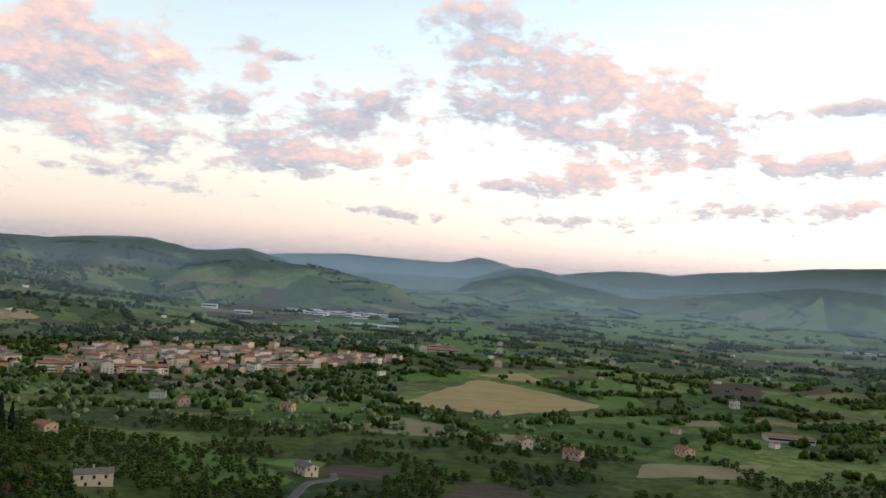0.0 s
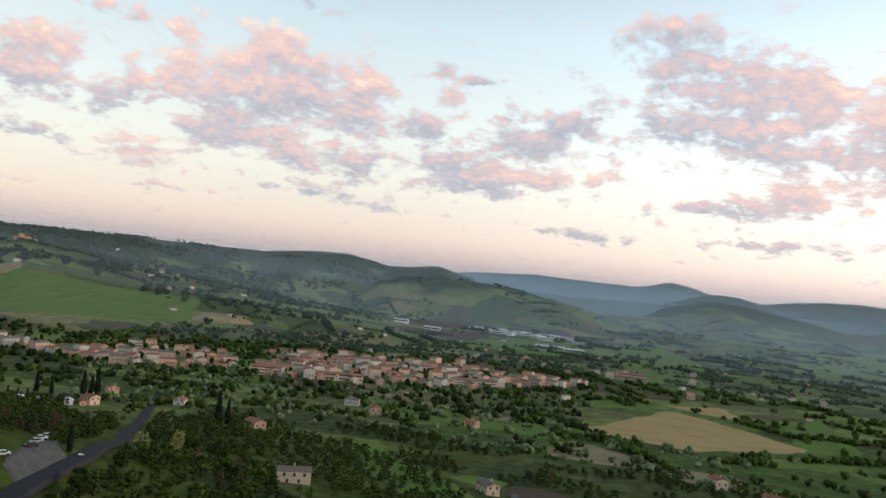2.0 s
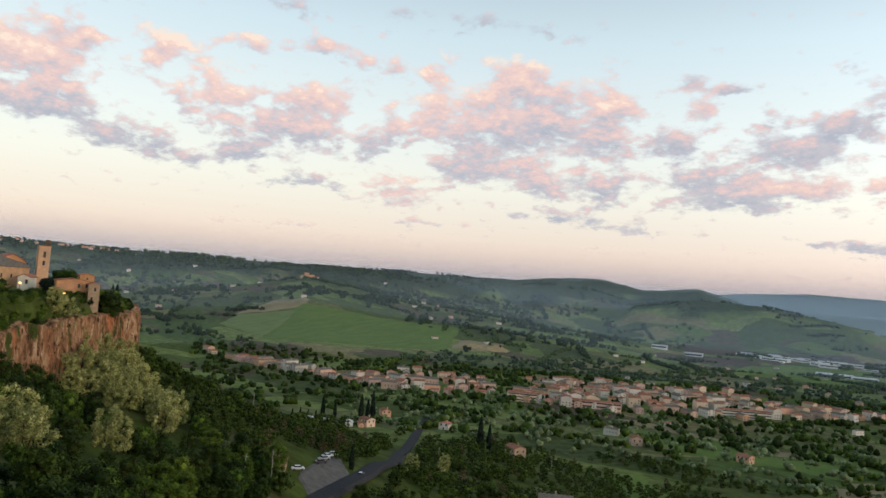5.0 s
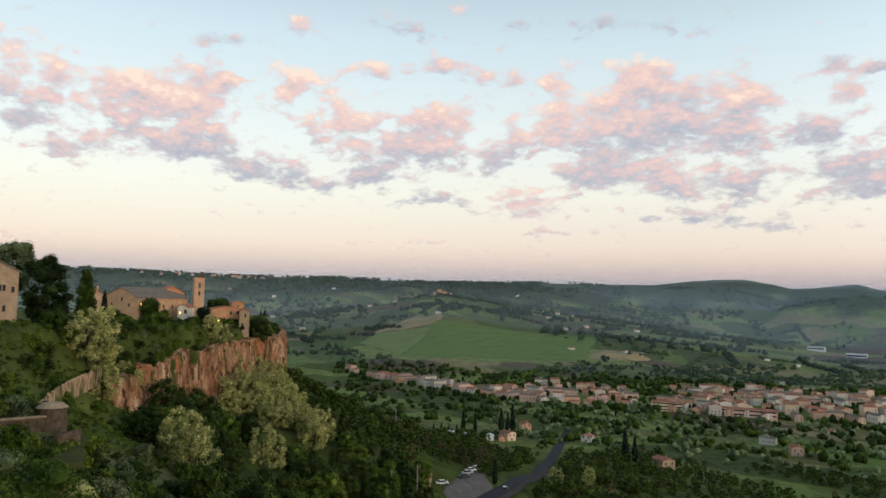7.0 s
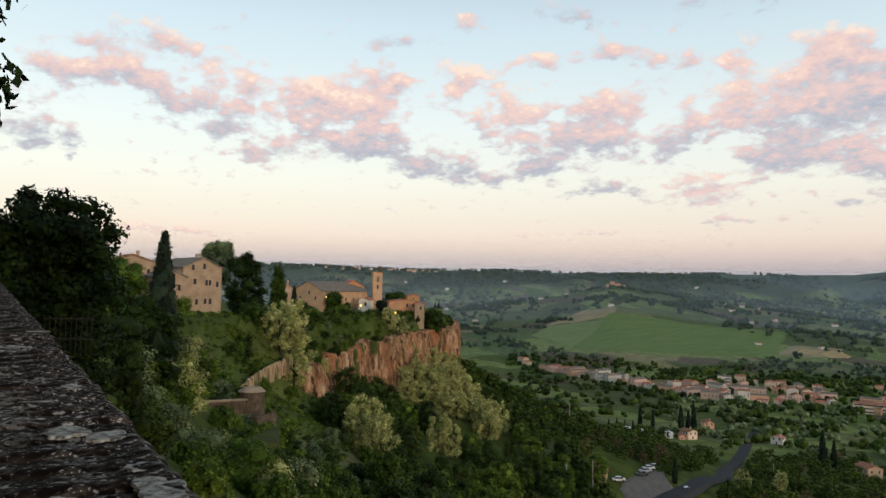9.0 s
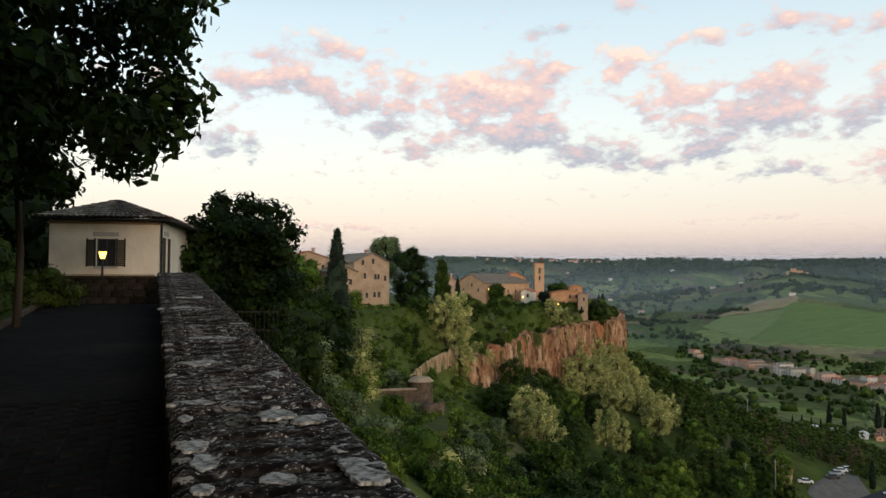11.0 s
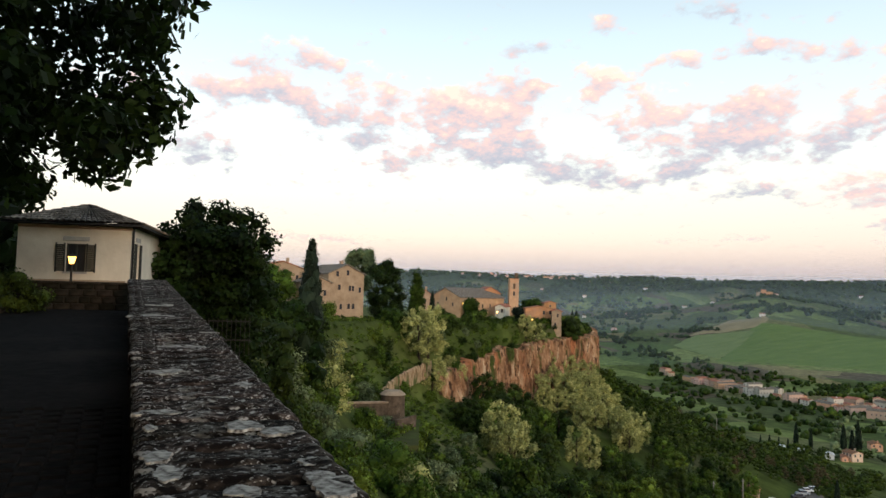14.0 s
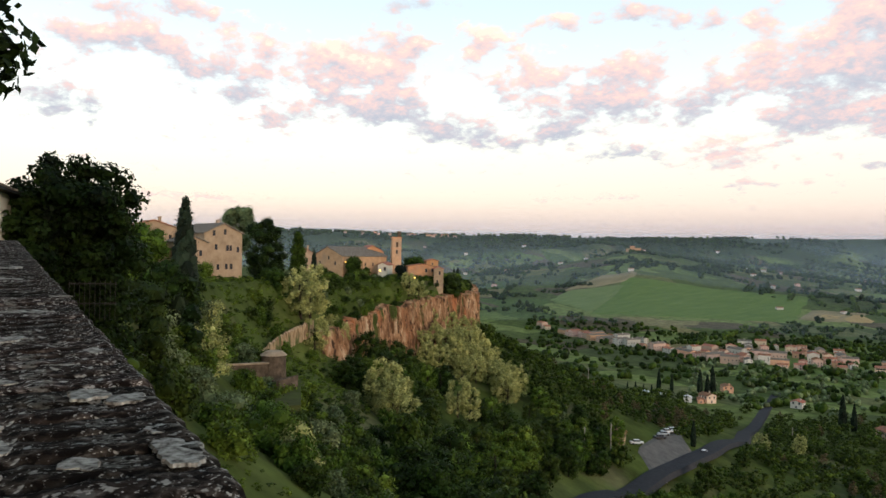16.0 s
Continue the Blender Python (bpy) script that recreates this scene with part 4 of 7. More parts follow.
def trunk_mesh(name, h, r, limbs, seed, spread):
    """A tapered, slightly bent trunk with limbs up into the crown."""
    g = random.Random(seed)
    vs, fs = [], []

    def tube(points, r0, r1, sides=6):
        base = len(vs)
        for i, p in enumerate(points):
            k = i / (len(points) - 1)
            rr = r0 + (r1 - r0) * k
            for q in range(sides):
                a = 2 * math.pi * q / sides
                vs.append((p[0] + rr * math.cos(a), p[1] + rr * math.sin(a), p[2]))
        for i in range(len(points) - 1):
            for q in range(sides):
                a, b = base + i * sides + q, base + i * sides + (q + 1) % sides
                fs.append((a, b, b + sides, a + sides))
    bend = g.uniform(-0.05, 0.05) * h, g.uniform(-0.05, 0.05) * h
    tube([(bend[0] * k * k, bend[1] * k * k, -0.3 + (h + 0.3) * k) for k in (0, 0.15, 0.4, 0.7, 1)], r * 1.25, r * 0.45)
    for _ in range(limbs):
        a, k = g.uniform(0, 2 * math.pi), g.uniform(0.4, 0.95)
        z0, reach = h * k, spread * g.uniform(0.5, 0.95)
        tube([(bend[0] * k * k + reach * q * math.cos(a), bend[1] * k * k + reach * q * math.sin(a), z0 + reach * 0.75 * q) for q in (0, 0.5, 1)], r * 0.4, r * 0.12, 5)
    return mesh_of(name, vs, fs, BARK)


def round_crown(seed, h0, h1, rad, clumps):
    """Clump centres filling an uneven crown from height h0 to h1."""
    g = np.random.RandomState(seed)
    cs, rs = [], []
    for k in range(clumps):
        u = (k + 0.5) / clumps
        z = h0 + (h1 - h0) * u
        w = rad * (math.sin(math.pi * (0.12 + 0.80 * u)) ** 0.7) * 0.72
        a = k * 2.4 + g.uniform(-0.5, 0.5)
        q = w * math.sqrt(g.uniform(0.15, 1.0))
        cs.append((q * math.cos(a), q * math.sin(a), z + g.uniform(-0.3, 0.3)))
        rs.append(rad * g.uniform(0.28, 0.46))
    return cs, rs


def tree_kind(name, seed, h, rad, material, clumps=16, per=55, size=0.32, low=0.25, squash=0.8):
    """The meshes of one tree: trunk and crown, at true size."""
    cs, rs = round_crown(seed, h * low + rad * 0.15, h - rad * 0.32, rad, clumps)
    return name, trunk_mesh("trunk", h * 0.72, 0.028 * h, 5, seed, rad * 0.7), crown_mesh("crown", cs, rs, per, size, seed, material, squash)


def cypress_kind(seed, h, rad):
    """A column of upright sprays, widest below the middle and closing to a blunt tip."""
    g = np.random.RandomState(seed)
    cs, rs = [], []
    for k in range(64):
        u = k / 63
        w = 1.12 * rad * (0.70 + 0.30 * math.sin(math.pi * min(1, u * 1.5 + 0.1))) * (1 - max(0, u - 0.55) ** 2 * 3.6)
        a = k * 2.4
        off = 0.38 * w
        cs.append((off * math.cos(a), off * math.sin(a), h * (0.04 + 0.94 * u)))
        rs.append(max(0.14, 0.66 * w * g.uniform(0.9, 1.08)))
    return "cypress", trunk_mesh("trunk", h * 0.6, 0.018 * h, 0, seed, 1), crown_mesh("crown", cs, rs, 42, 0.2, seed, LEAF_CYPRESS, 1.7, 0.85, 0.5)


def plant(kind, x, y, scale, turn, label, group="", z=None, stretch=1.0):
    name, trunk, crown = kind
    zz = ground_at(x, y) if z is None else z
    ob = new(name)
    ob.matrix_basis = Matrix.Translation((x, y, zz)) @ Matrix.Rotation(turn, 4, "Z") @ Matrix.Diagonal((scale, scale, scale * stretch, 1))
    tagged(ob, label, name.replace("_", " ") if name in ("cypress", "shrub") else "tree", group)
    part_of("trunk", trunk, ob)
    part_of("crown", crown, ob)
    return ob


OAKS = [tree_kind("broadleaf_tree", 11 + k, 8.5 + k, 4.2 + 0.35 * k, (LEAF_DARK, LEAF_DARK, LEAF_DEEP, LEAF_MID)[k % 4], 18, 88, 0.30, 0.02) for k in range(5)]
BUSHES = [tree_kind("shrub", 31 + k, 3.0, 2.4, (LEAF_MID, LEAF_DARK, LEAF_OLIVE)[k % 3], 13, 120, 0.15, -0.1, 0.75) for k in range(3)]


def acacia_kind(seed, h, rad):
    """Upright, ragged acacia: drooping sprays of blossom in many small tufts."""
    g = np.random.RandomState(seed)
    cs, rs = [], []
    for k in range(70):
        u = g.uniform(0.12, 1.0)
        w = rad * (math.sin(math.pi * (0.10 + 0.80 * u)) ** 0.6) * g.uniform(0.3, 1.0) ** 0.5
        a = g.uniform(0, 2 * math.pi)
        cs.append((w * math.cos(a), w * math.sin(a), h * u + g.uniform(-0.4, 0.4)))
        rs.append(rad * g.uniform(0.13, 0.27))
    return "flowering_tree", trunk_mesh("trunk", h * 0.72, 0.024 * h, 6, seed, rad * 0.8), crown_mesh("crown", cs, rs, 56, 0.17, seed, LEAF_PALE, 1.1, 0.45)


PALES = [acacia_kind(51 + k, 9.5, 3.4) for k in range(4)]
CYPRESSES = [cypress_kind(71 + k, 13, 1.55) for k in range(2)]
RUSTY = tree_kind("bare_tree", 81, 8, 2.4, LEAF_RUST, 13, 60, 0.22, 0.1)

# ---- the tuff cliff below the old quarter ----
def edge_point(s):
    x, y = np.interp(s, EDGE_S, EDGE[:, 0]), np.interp(s, EDGE_S, EDGE[:, 1])
    x1, y1 = np.interp(s + 6, EDGE_S, EDGE[:, 0]), np.interp(s + 6, EDGE_S, EDGE[:, 1])
    x0, y0 = np.interp(s - 6, EDGE_S, EDGE[:, 0]), np.interp(s - 6, EDGE_S, EDGE[:, 1])
    u = Vector((x1 - x0, y1 - y0, 0)).normalized()
    return Vector((x, y, 0)), Vector((u.y, -u.x, 0))


def cliff_mesh(s0, s1, extra):
    """An upright rock face: broad buttresses, columns between fissures, small ledges."""
    vs, fs = [], []
    ss = np.arange(s0, s1, 0.42)
    nz = 36
    for s in ss:
        p, n = edge_point(s)
        rim, drop = float(rim_height(s)), float(cliff_drop(s)) + extra
        ends = float(smooth((s - s0) / 8) * smooth((s1 - s) / 8))
        top = rim + 2.0 * noise.noise(Vector((s * 0.11, 3, 0))) + 0.9 * noise.noise(Vector((s * 0.5, 5, 0))) - 0.7
        for j in range(nz):
            k = j / (nz - 1)
            z = top - drop * k
            lean = s + 0.25 * z * noise.noise(Vector((s * 0.05, 8, 2)))
            broad = noise.fractal(Vector((lean * 0.07, z * 0.015, 1)), 1.0, 2.0, 3)
            column = noise.noise(Vector((lean * 0.34, z * 0.035, 7)))
            rib = noise.noise(Vector((lean * 0.9, z * 0.09, 21)))
            ledge = noise.fractal(Vector((s * 0.18, z * 0.5, 4)), 1.0, 2.0, 4)
            grain = noise.fractal(Vector((s * 1.6, z * 0.7, 23)), 0.8, 2.0, 3)
            crack = max(0.0, 1 - abs(noise.noise(Vector((lean * 0.26, z * 0.02, 11)))) * 8)
            slit = max(0.0, 1 - abs(noise.noise(Vector((lean * 0.7, z * 0.03, 31)))) * 7)
            o = 4.3 + 1.9 * broad + 1.15 * column + 0.55 * rib + 0.45 * ledge + 0.28 * grain + 1.8 * k - 1.6 * crack - 0.7 * slit
            o = o * (0.25 + 0.75 * ends) - (2.2 if j == 0 else 0)
            q = p + n * o
            vs.append((q.x, q.y, z))
    m = len(ss)
    for i in range(m - 1):
        for j in range(nz - 1):
            a = i * nz + j
            fs.append((a, a + 1, a + nz + 1, a + nz))
    return mesh_of("rock_face", vs, fs, ROCK)


cliff = tagged(new("tuff_cliff", cliff_mesh(600, 815, 3)), "orange-brown tuff cliff split by upright fissures", "cliff", kind="structure")

# pale weathered wall that holds the meadow between the terrace and the cliff
rows = []
for i in range(70):
    k = i / 69
    az = 72.8 + (68.4 - 72.8) * k
    r = 124 + 50 * k
    top = float(np.interp(k, (0, 0.2, 0.45, 0.8, 1), (-16.6, -15.9, -15.2, -15.0, -15.0))) + 0.5 * noise.noise(Vector((k * 22, 4, 0)))
    a = radians(az)
    row = []
    for j in range(12):
        z = top - 3.6 * j / 11
        out = 0.35 * j / 11 + 0.5 * noise.fractal(Vector((k * 26, z * 0.4, 3)), 1.0, 2.0, 4) - (1.6 if j == 0 else 0)
        row.append((-(r - out) * math.sin(a), (r - out) * math.cos(a), z))
    rows.append(row)
tagged(new("retaining_wall", strip("retaining_wall", rows, TUFF_PALE)), "pale crumbling retaining wall below a green bank", "wall", kind="structure")


# ---- buildings ----
def gable(w, l, h, rise, over=0.4, thick=0.22):
    """Two roof slabs over a w by l plan, ridge along y."""
    bm = bmesh.new()
    for sx in (-1, 1):
        a = [(sx * (w / 2 + over), -l / 2 - over, h - over * rise / (w / 2)), (sx * (w / 2 + over), l / 2 + over, h - over * rise / (w / 2)), (0, l / 2 + over, h + rise), (0, -l / 2 - over, h + rise)]
        lo = [bm.verts.new(p) for p in a]
        hi = [bm.verts.new((p[0], p[1], p[2] + thick)) for p in a]
        bm.faces.new(lo)
        bm.faces.new(hi)
        for k in range(4):
            bm.faces.new((lo[k], lo[(k + 1) % 4], hi[(k + 1) % 4], hi[k]))
    bmesh.ops.recalc_face_normals(bm, faces=bm.faces[:])
    return bm


def gabled_body(w, l, h, rise, deep=9.0):
    bm = bmesh.new()
    pts = [(-w / 2, -deep), (w / 2, -deep), (w / 2, h), (0, h + rise), (-w / 2, h)]
    f = [bm.verts.new((x, -l / 2, z)) for x, z in pts]
    b = [bm.verts.new((x, l / 2, z)) for x, z in pts]
    bm.faces.new(f)
    bm.faces.new(b[::-1])
    for k in range(5):
        bm.faces.new((f[k], b[k], b[(k + 1) % 5], f[(k + 1) % 5]))
    bmesh.ops.recalc_face_normals(bm, faces=bm.faces[:])
    return bm


def window_mesh(w, h, surround=CONCRETE):
    """A recessed dark pane in a pale surround; x across, -y outwards."""
    bm = bmesh.new()
    for a, b in (((-w / 2 - 0.12, -0.06, -0.12), (-w / 2, 0.02, h + 0.12)), ((w / 2, -0.06, -0.12), (w / 2 + 0.12, 0.02, h + 0.12)),
                 ((-w / 2, -0.06, h), (w / 2, 0.02, h + 0.12)), ((-w / 2, -0.10, -0.12), (w / 2, 0.02, 0))):
        box_bm(a, b, bm)
    n = len(bm.faces)
    box_bm((-w / 2, -0.015, 0), (w / 2, 0.02, h), bm)
    bm.faces.ensure_lookup_table()
    for f in bm.faces[n:]:
        f.material_index = 1
    me = bm_mesh("window", bm, surround)
    me.materials.append(GLASS_DARK)
    return me


WIN = window_mesh(1.0, 1.5)
WIN_SMALL = window_mesh(0.7, 0.9)
WIN_OLD = window_mesh(0.62, 1.15, PLASTER_OLD)
WIN_SLIT = window_mesh(0.5, 0.7, PLASTER_OLD)


def house(name, m, w, l, h, rise, wall_m, roof_m, label, front=(), side=(), group="", chimney=True, win=None, category="house"):
    """front: windows (x, z) on the -y gable end; side: windows (y, z) on the +x wall, repeated on the -x wall."""
    ob = empty(name, m, label, category, group)
    part("wall", gabled_body(w, l, h, rise), wall_m, ob)
    part("roof", gable(w, l, h, rise), roof_m, ob)
    win = win or WIN
    for x, z in front:
        part_of("window", win, ob, m=Matrix.Translation((x, -l / 2 - 0.005, z)))
    for y, z in side:
        part_of("window", win, ob, m=Matrix.Translation((w / 2 + 0.005, y, z)) @ Matrix.Rotation(radians(90), 4, "Z"))
        part_of("window", win, ob, m=Matrix.Translation((-w / 2 - 0.005, y, z)) @ Matrix.Rotation(radians(-90), 4, "Z"))
    if chimney:
        bm = box_bm((w * 0.18, -0.35, h + rise * 0.4), (w * 0.18 + 0.6, 0.35, h + rise + 0.9))
        box_bm((w * 0.18 - 0.1, -0.45, h + rise + 0.9), (w * 0.18 + 0.7, 0.45, h + rise + 1.05), bm)
        part("chimney", bm, wall_m, ob)
    return ob


def polar(az, r):
    a = radians(az)
    return -r * math.sin(a), r * math.cos(a)


def facing(az, r, z, turn=0.0):
    """At a bearing and distance, the -y side towards the lane's start, then turned."""
    x, y = polar(az, r)
    return Matrix.Translation((x, y, z)) @ Matrix.Rotation(radians(az + turn), 4, "Z")


# tall old house above the slope: gable to the valley
house("old_house", facing(76.15, 168, -5.3, 26), 8.6, 13, 9.9, 2.0, PLASTER_OLD, ROOF_GREY, "tall old stone house with a shallow gable on the cliff edge",
      front=((-2.2, 9.3), (0.3, 9.6), (-1.7, 6.4), (0.9, 6.2), (1.6, 6.2), (3.3, 5.9), (0.7, 2.3), (1.8, 2.3), (-1.2, 2.2), (1.4, -0.9), (3.4, -1.2)), side=((-4.5, 7.0), (-1.5, 7.2), (2, 7.2), (-4.5, 3.2), (1, 3.5)), win=WIN_OLD)
house("old_annex", facing(77.75, 159, -5.8, 26), 5.2, 7, 8.4, 1.0, PLASTER_OLD, ROOF_GREY, "lower plastered annex with a tiled lean roof", front=((-1.2, 6.2), (1.3, 5.6), (0.9, 2.6)), side=((0, 5),), chimney=False, win=WIN_OLD)
house("rear_house", facing(80.3, 176, -3.0, 14), 10, 8, 8.6, 1.6, PLASTER_OLD, ROOF_TILE, "cream house with two rows of shuttered windows among trees",
      front=((-3.4, 6.0), (-1.2, 6.0), (1.2, 6.0), (3.4, 6.0), (-3.4, 3.0), (-1.2, 3.0), (1.2, 3.0), (3.4, 3.0)), win=WIN_OLD)
# convent range and its bell tower at the cliff's end
house("church_hall", facing(65.75, 262, -8.8, -42), 14.0, 23, 8.2, 3.1, PLASTER_WARM, ROOF_GREY, "long convent hall of ochre stone with a low tiled roof",
      front=((0.6, 7.0), (-3.4, 5.2), (3.6, 5.2)), side=((-8, 4.6), (-4, 4.8), (0, 4.8), (4, 4.8), (8, 4.6)), chimney=False, win=WIN_OLD)
house("church_wing", facing(64.3, 272, -8.4, 14), 8.0, 10, 9.4, 2.2, PLASTER_ORANGE, ROOF_TILE, "orange plastered convent wing with a gable end", front=((0, 7.6), (-2.0, 4.6)), side=((0, 5),), chimney=False, win=WIN_OLD)
house("white_annex", facing(63.05, 258, -10.6, -18), 3.4, 6, 7.2, 0.8, PLASTER_WHITE, ROOF_TILE, "whitewashed annex wall below the bell tower", front=((0.8, 5.2),), chimney=False, win=WIN_OLD)
tower = empty("bell_tower", facing(62.25, 266, -9.0, 10), "slender square bell tower of ochre stone with arched openings", "tower")
part("shaft", wall_with_holes(-1.65, 1.65, -3, 15.2, -1.65, 1.65, ((-0.38, 0.38, 11.9, 13.7),)), PLASTER_WARM, tower)
part("lower_opening", box_bm((-0.34, -1.68, 9.4), (0.34, -1.5, 10.9)), GLASS_DARK, tower)
part("cornice", box_bm((-1.8, -1.8, 15.2), (1.8, 1.8, 15.5), bevel=0.08), PLASTER_ORANGE, tower)
part("string_course", box_bm((-1.72, -1.72, 11.3), (1.72, 1.72, 11.5), bevel=0.04), PLASTER_ORANGE, tower)
part("bell_gable", box_bm((0.35, -0.5, 15.5), (1.6, 0.5, 17.6), bevel=0.1), STONE_WALL, tower)
house("orange_house", facing(60.3, 262, -12.6, 6), 9.8, 9, 8.7, 0.9, PLASTER_ORANGE, ROOF_TILE, "orange-red plastered house on the cliff's rim",
      front=((1.4, 6.9), (3.6, 7.0), (1.2, 3.0), (3.4, 3.2), (-0.6, 4.6)), side=((-2, 6), (1, 6)), chimney=False, win=WIN_OLD)
house("corner_house", facing(58.95, 256, -13.4, 4), 3.2, 6, 9.0, 0.6, PLASTER_OLD, ROOF_TILE, "small ochre corner house above the cliff", front=((0.3, 7.0), (-0.5, 4.0)), chimney=False, win=WIN_OLD)
house("low_house", facing(61.3, 256, -12.6, 4), 4.6, 5, 5.8, 0.8, PLASTER_ORANGE, ROOF_GREY, "low plastered outbuilding with a tiled roof", front=((-1.2, 4.2), (0.9, 4.2)), chimney=False, win=WIN_SLIT)
house("upper_house", facing(59.5, 276, -8.4, 10), 4.4, 5, 6.4, 0.6, PLASTER_ORANGE, ROOF_TILE, "small brick-coloured house above the roofs", front=((0, 5.0),), chimney=False, win=WIN_SLIT)
house("roadside_house", facing(69.3, 262, -7.2, 5), 6.0, 9, 7.2, 1.8, PLASTER_OLD, ROOF_TILE, "ochre house half hidden by trees", front=((0.8, 4.4),), chimney=True, win=WIN_OLD)


def wall_lamp(az, r, z):
    x, y = polar(az, r)
    ob = empty("wall_lamp", Matrix.Translation((x, y, z)), "small lit amber lamp by a convent wall", "lamp", "lit lamps on the old quarter")
    bm = bmesh.new()
    bmesh.ops.create_icosphere(bm, subdivisions=1, radius=0.32)
    part("globe", bm, LAMP_GLOW, ob)
    bm = bmesh.new()
    bmesh.ops.create_cone(bm, cap_ends=True, segments=8, radius1=0.08, radius2=0.06, depth=3.6, matrix=Matrix.Translation((0, 0, -2.0)))
    part("post", bm, IRON, ob)


for q in ((63.45, 250, -5.2), (60.75, 252, -7.6), (66.1, 250, -2.6)):
    wall_lamp(*q)

# ruined bastion with its garden wall on the slope
bx, by = polar(71.3, 98)
bastion = empty("garden_bastion", Matrix.Translation((bx, by, -14.6)), "small round bastion of brown brick on the slope", "bastion")
bm = bmesh.new()
bmesh.ops.create_cone(bm, cap_ends=True, segments=20, radius1=1.75, radius2=1.55, depth=7.0, matrix=Matrix.Translation((0, 0, -1.0)))
part("drum", bm, STONE_WALL, bastion)
bm = bmesh.new()
bmesh.ops.create_cone(bm, cap_ends=True, segments=20, radius1=1.75, radius2=1.1, depth=0.5, matrix=Matrix.Translation((0, 0, 2.7)))
part("cap", bm, MASONRY_PALE, bastion, "pale mortar cap")
garden_wall = empty("garden_wall", facing(73.8, 96, -14.6, 12), "brown garden wall with a flat coping on the slope", "wall")
part("wall_body", box_bm((-4.0, -0.25, -4), (3.6, 0.25, 1.5), bevel=0.04), STONE_WALL, garden_wall)
part("coping", box_bm((-4.1, -0.4, 1.5), (3.7, 0.4, 1.7), bevel=0.03), MASONRY_PALE, garden_wall)
lower_wall = empty("terrace_wall", facing(70.0, 92, -15.0, 60), "thin terrace wall falling away beside the bastion", "wall")
part("wall_body", box_bm((-3.0, -0.2, -6), (1.5, 0.2, 1.0), bevel=0.04), STONE_WALL, lower_wall)

# small lawn held up beside the bastion
a, b, c, d = [polar(*q) for q in ((69.2, 98), (75.6, 98), (76.0, 80), (69.2, 82))]
vs = [(x, y, z) for z in (-15.4, -24) for x, y in (a, b, c, d)]
terrace = tagged(new("terrace_lawn", mesh_of("terrace_lawn", vs, [(0, 1, 2, 3), (0, 4, 5, 1), (1, 5, 6, 2), (2, 6, 7, 3), (3, 7, 4, 0)], MEADOW)), "small grassy terrace held up by old walls", "terrace", kind="structure")

# castle on its hill across the valley
cx, cy = polar(44.15, 2120)
castle = empty("hill_castle", Matrix.Translation((cx, cy, ground_at(cx, cy))) @ Matrix.Rotation(radians(40), 4, "Z") @ Matrix.Scale(0.62, 4), "rose-coloured castle with a square keep on a hilltop", "castle")
part("keep", box_bm((-16, -10, -6), (4, 10, 20), bevel=0.3), PLASTER_ORANGE, castle)
part("range", box_bm((4, -8, -6), (30, 8, 12), bevel=0.3), PLASTER_ORANGE, castle)
part("roof", box_bm((-17, -11, 20), (5, 11, 21.5), bevel=0.3), ROOF_TILE, castle)
part("gatehouse", box_bm((-34, -7, -8), (-16, 7, 9), bevel=0.3), PLASTER_OLD, castle)


# ---- roads, yards and fields, laid on the ground ----
def draped(name, pts, width, material, lift, label, category="road"):
    fine = []
    for a, b in zip(pts[:-1], pts[1:]):
        n = max(2, int(math.hypot(b[0] - a[0], b[1] - a[1]) / 3))
        fine += [(a[0] + (b[0] - a[0]) * k / n, a[1] + (b[1] - a[1]) * k / n) for k in range(n)]
    fine = np.array(fine + [pts[-1]], float)
    for _ in range(6):
        fine[1:-1] = (fine[:-2] + 2 * fine[1:-1] + fine[2:]) / 4
    d = np.gradient(fine, axis=0)
    d /= np.linalg.norm(d, axis=1)[:, None]
    n = np.stack([-d[:, 1], d[:, 0]], 1)
    zs = np.max([height(*(fine + n * k).T) for k in (width / 2, 0, -width / 2)], 0) + lift
    rows = []
    for p, q, z in zip(fine, n, zs):
        rows.append([(*(p + q * (width / 2 + 0.6)), z - 1.6), (*(p + q * width / 2), z), (*p, z + 0.05), (*(p - q * width / 2), z), (*(p - q * (width / 2 + 0.6)), z - 1.6)])
    return tagged(new(name, strip(name, rows, material)), label, category, kind="structure")


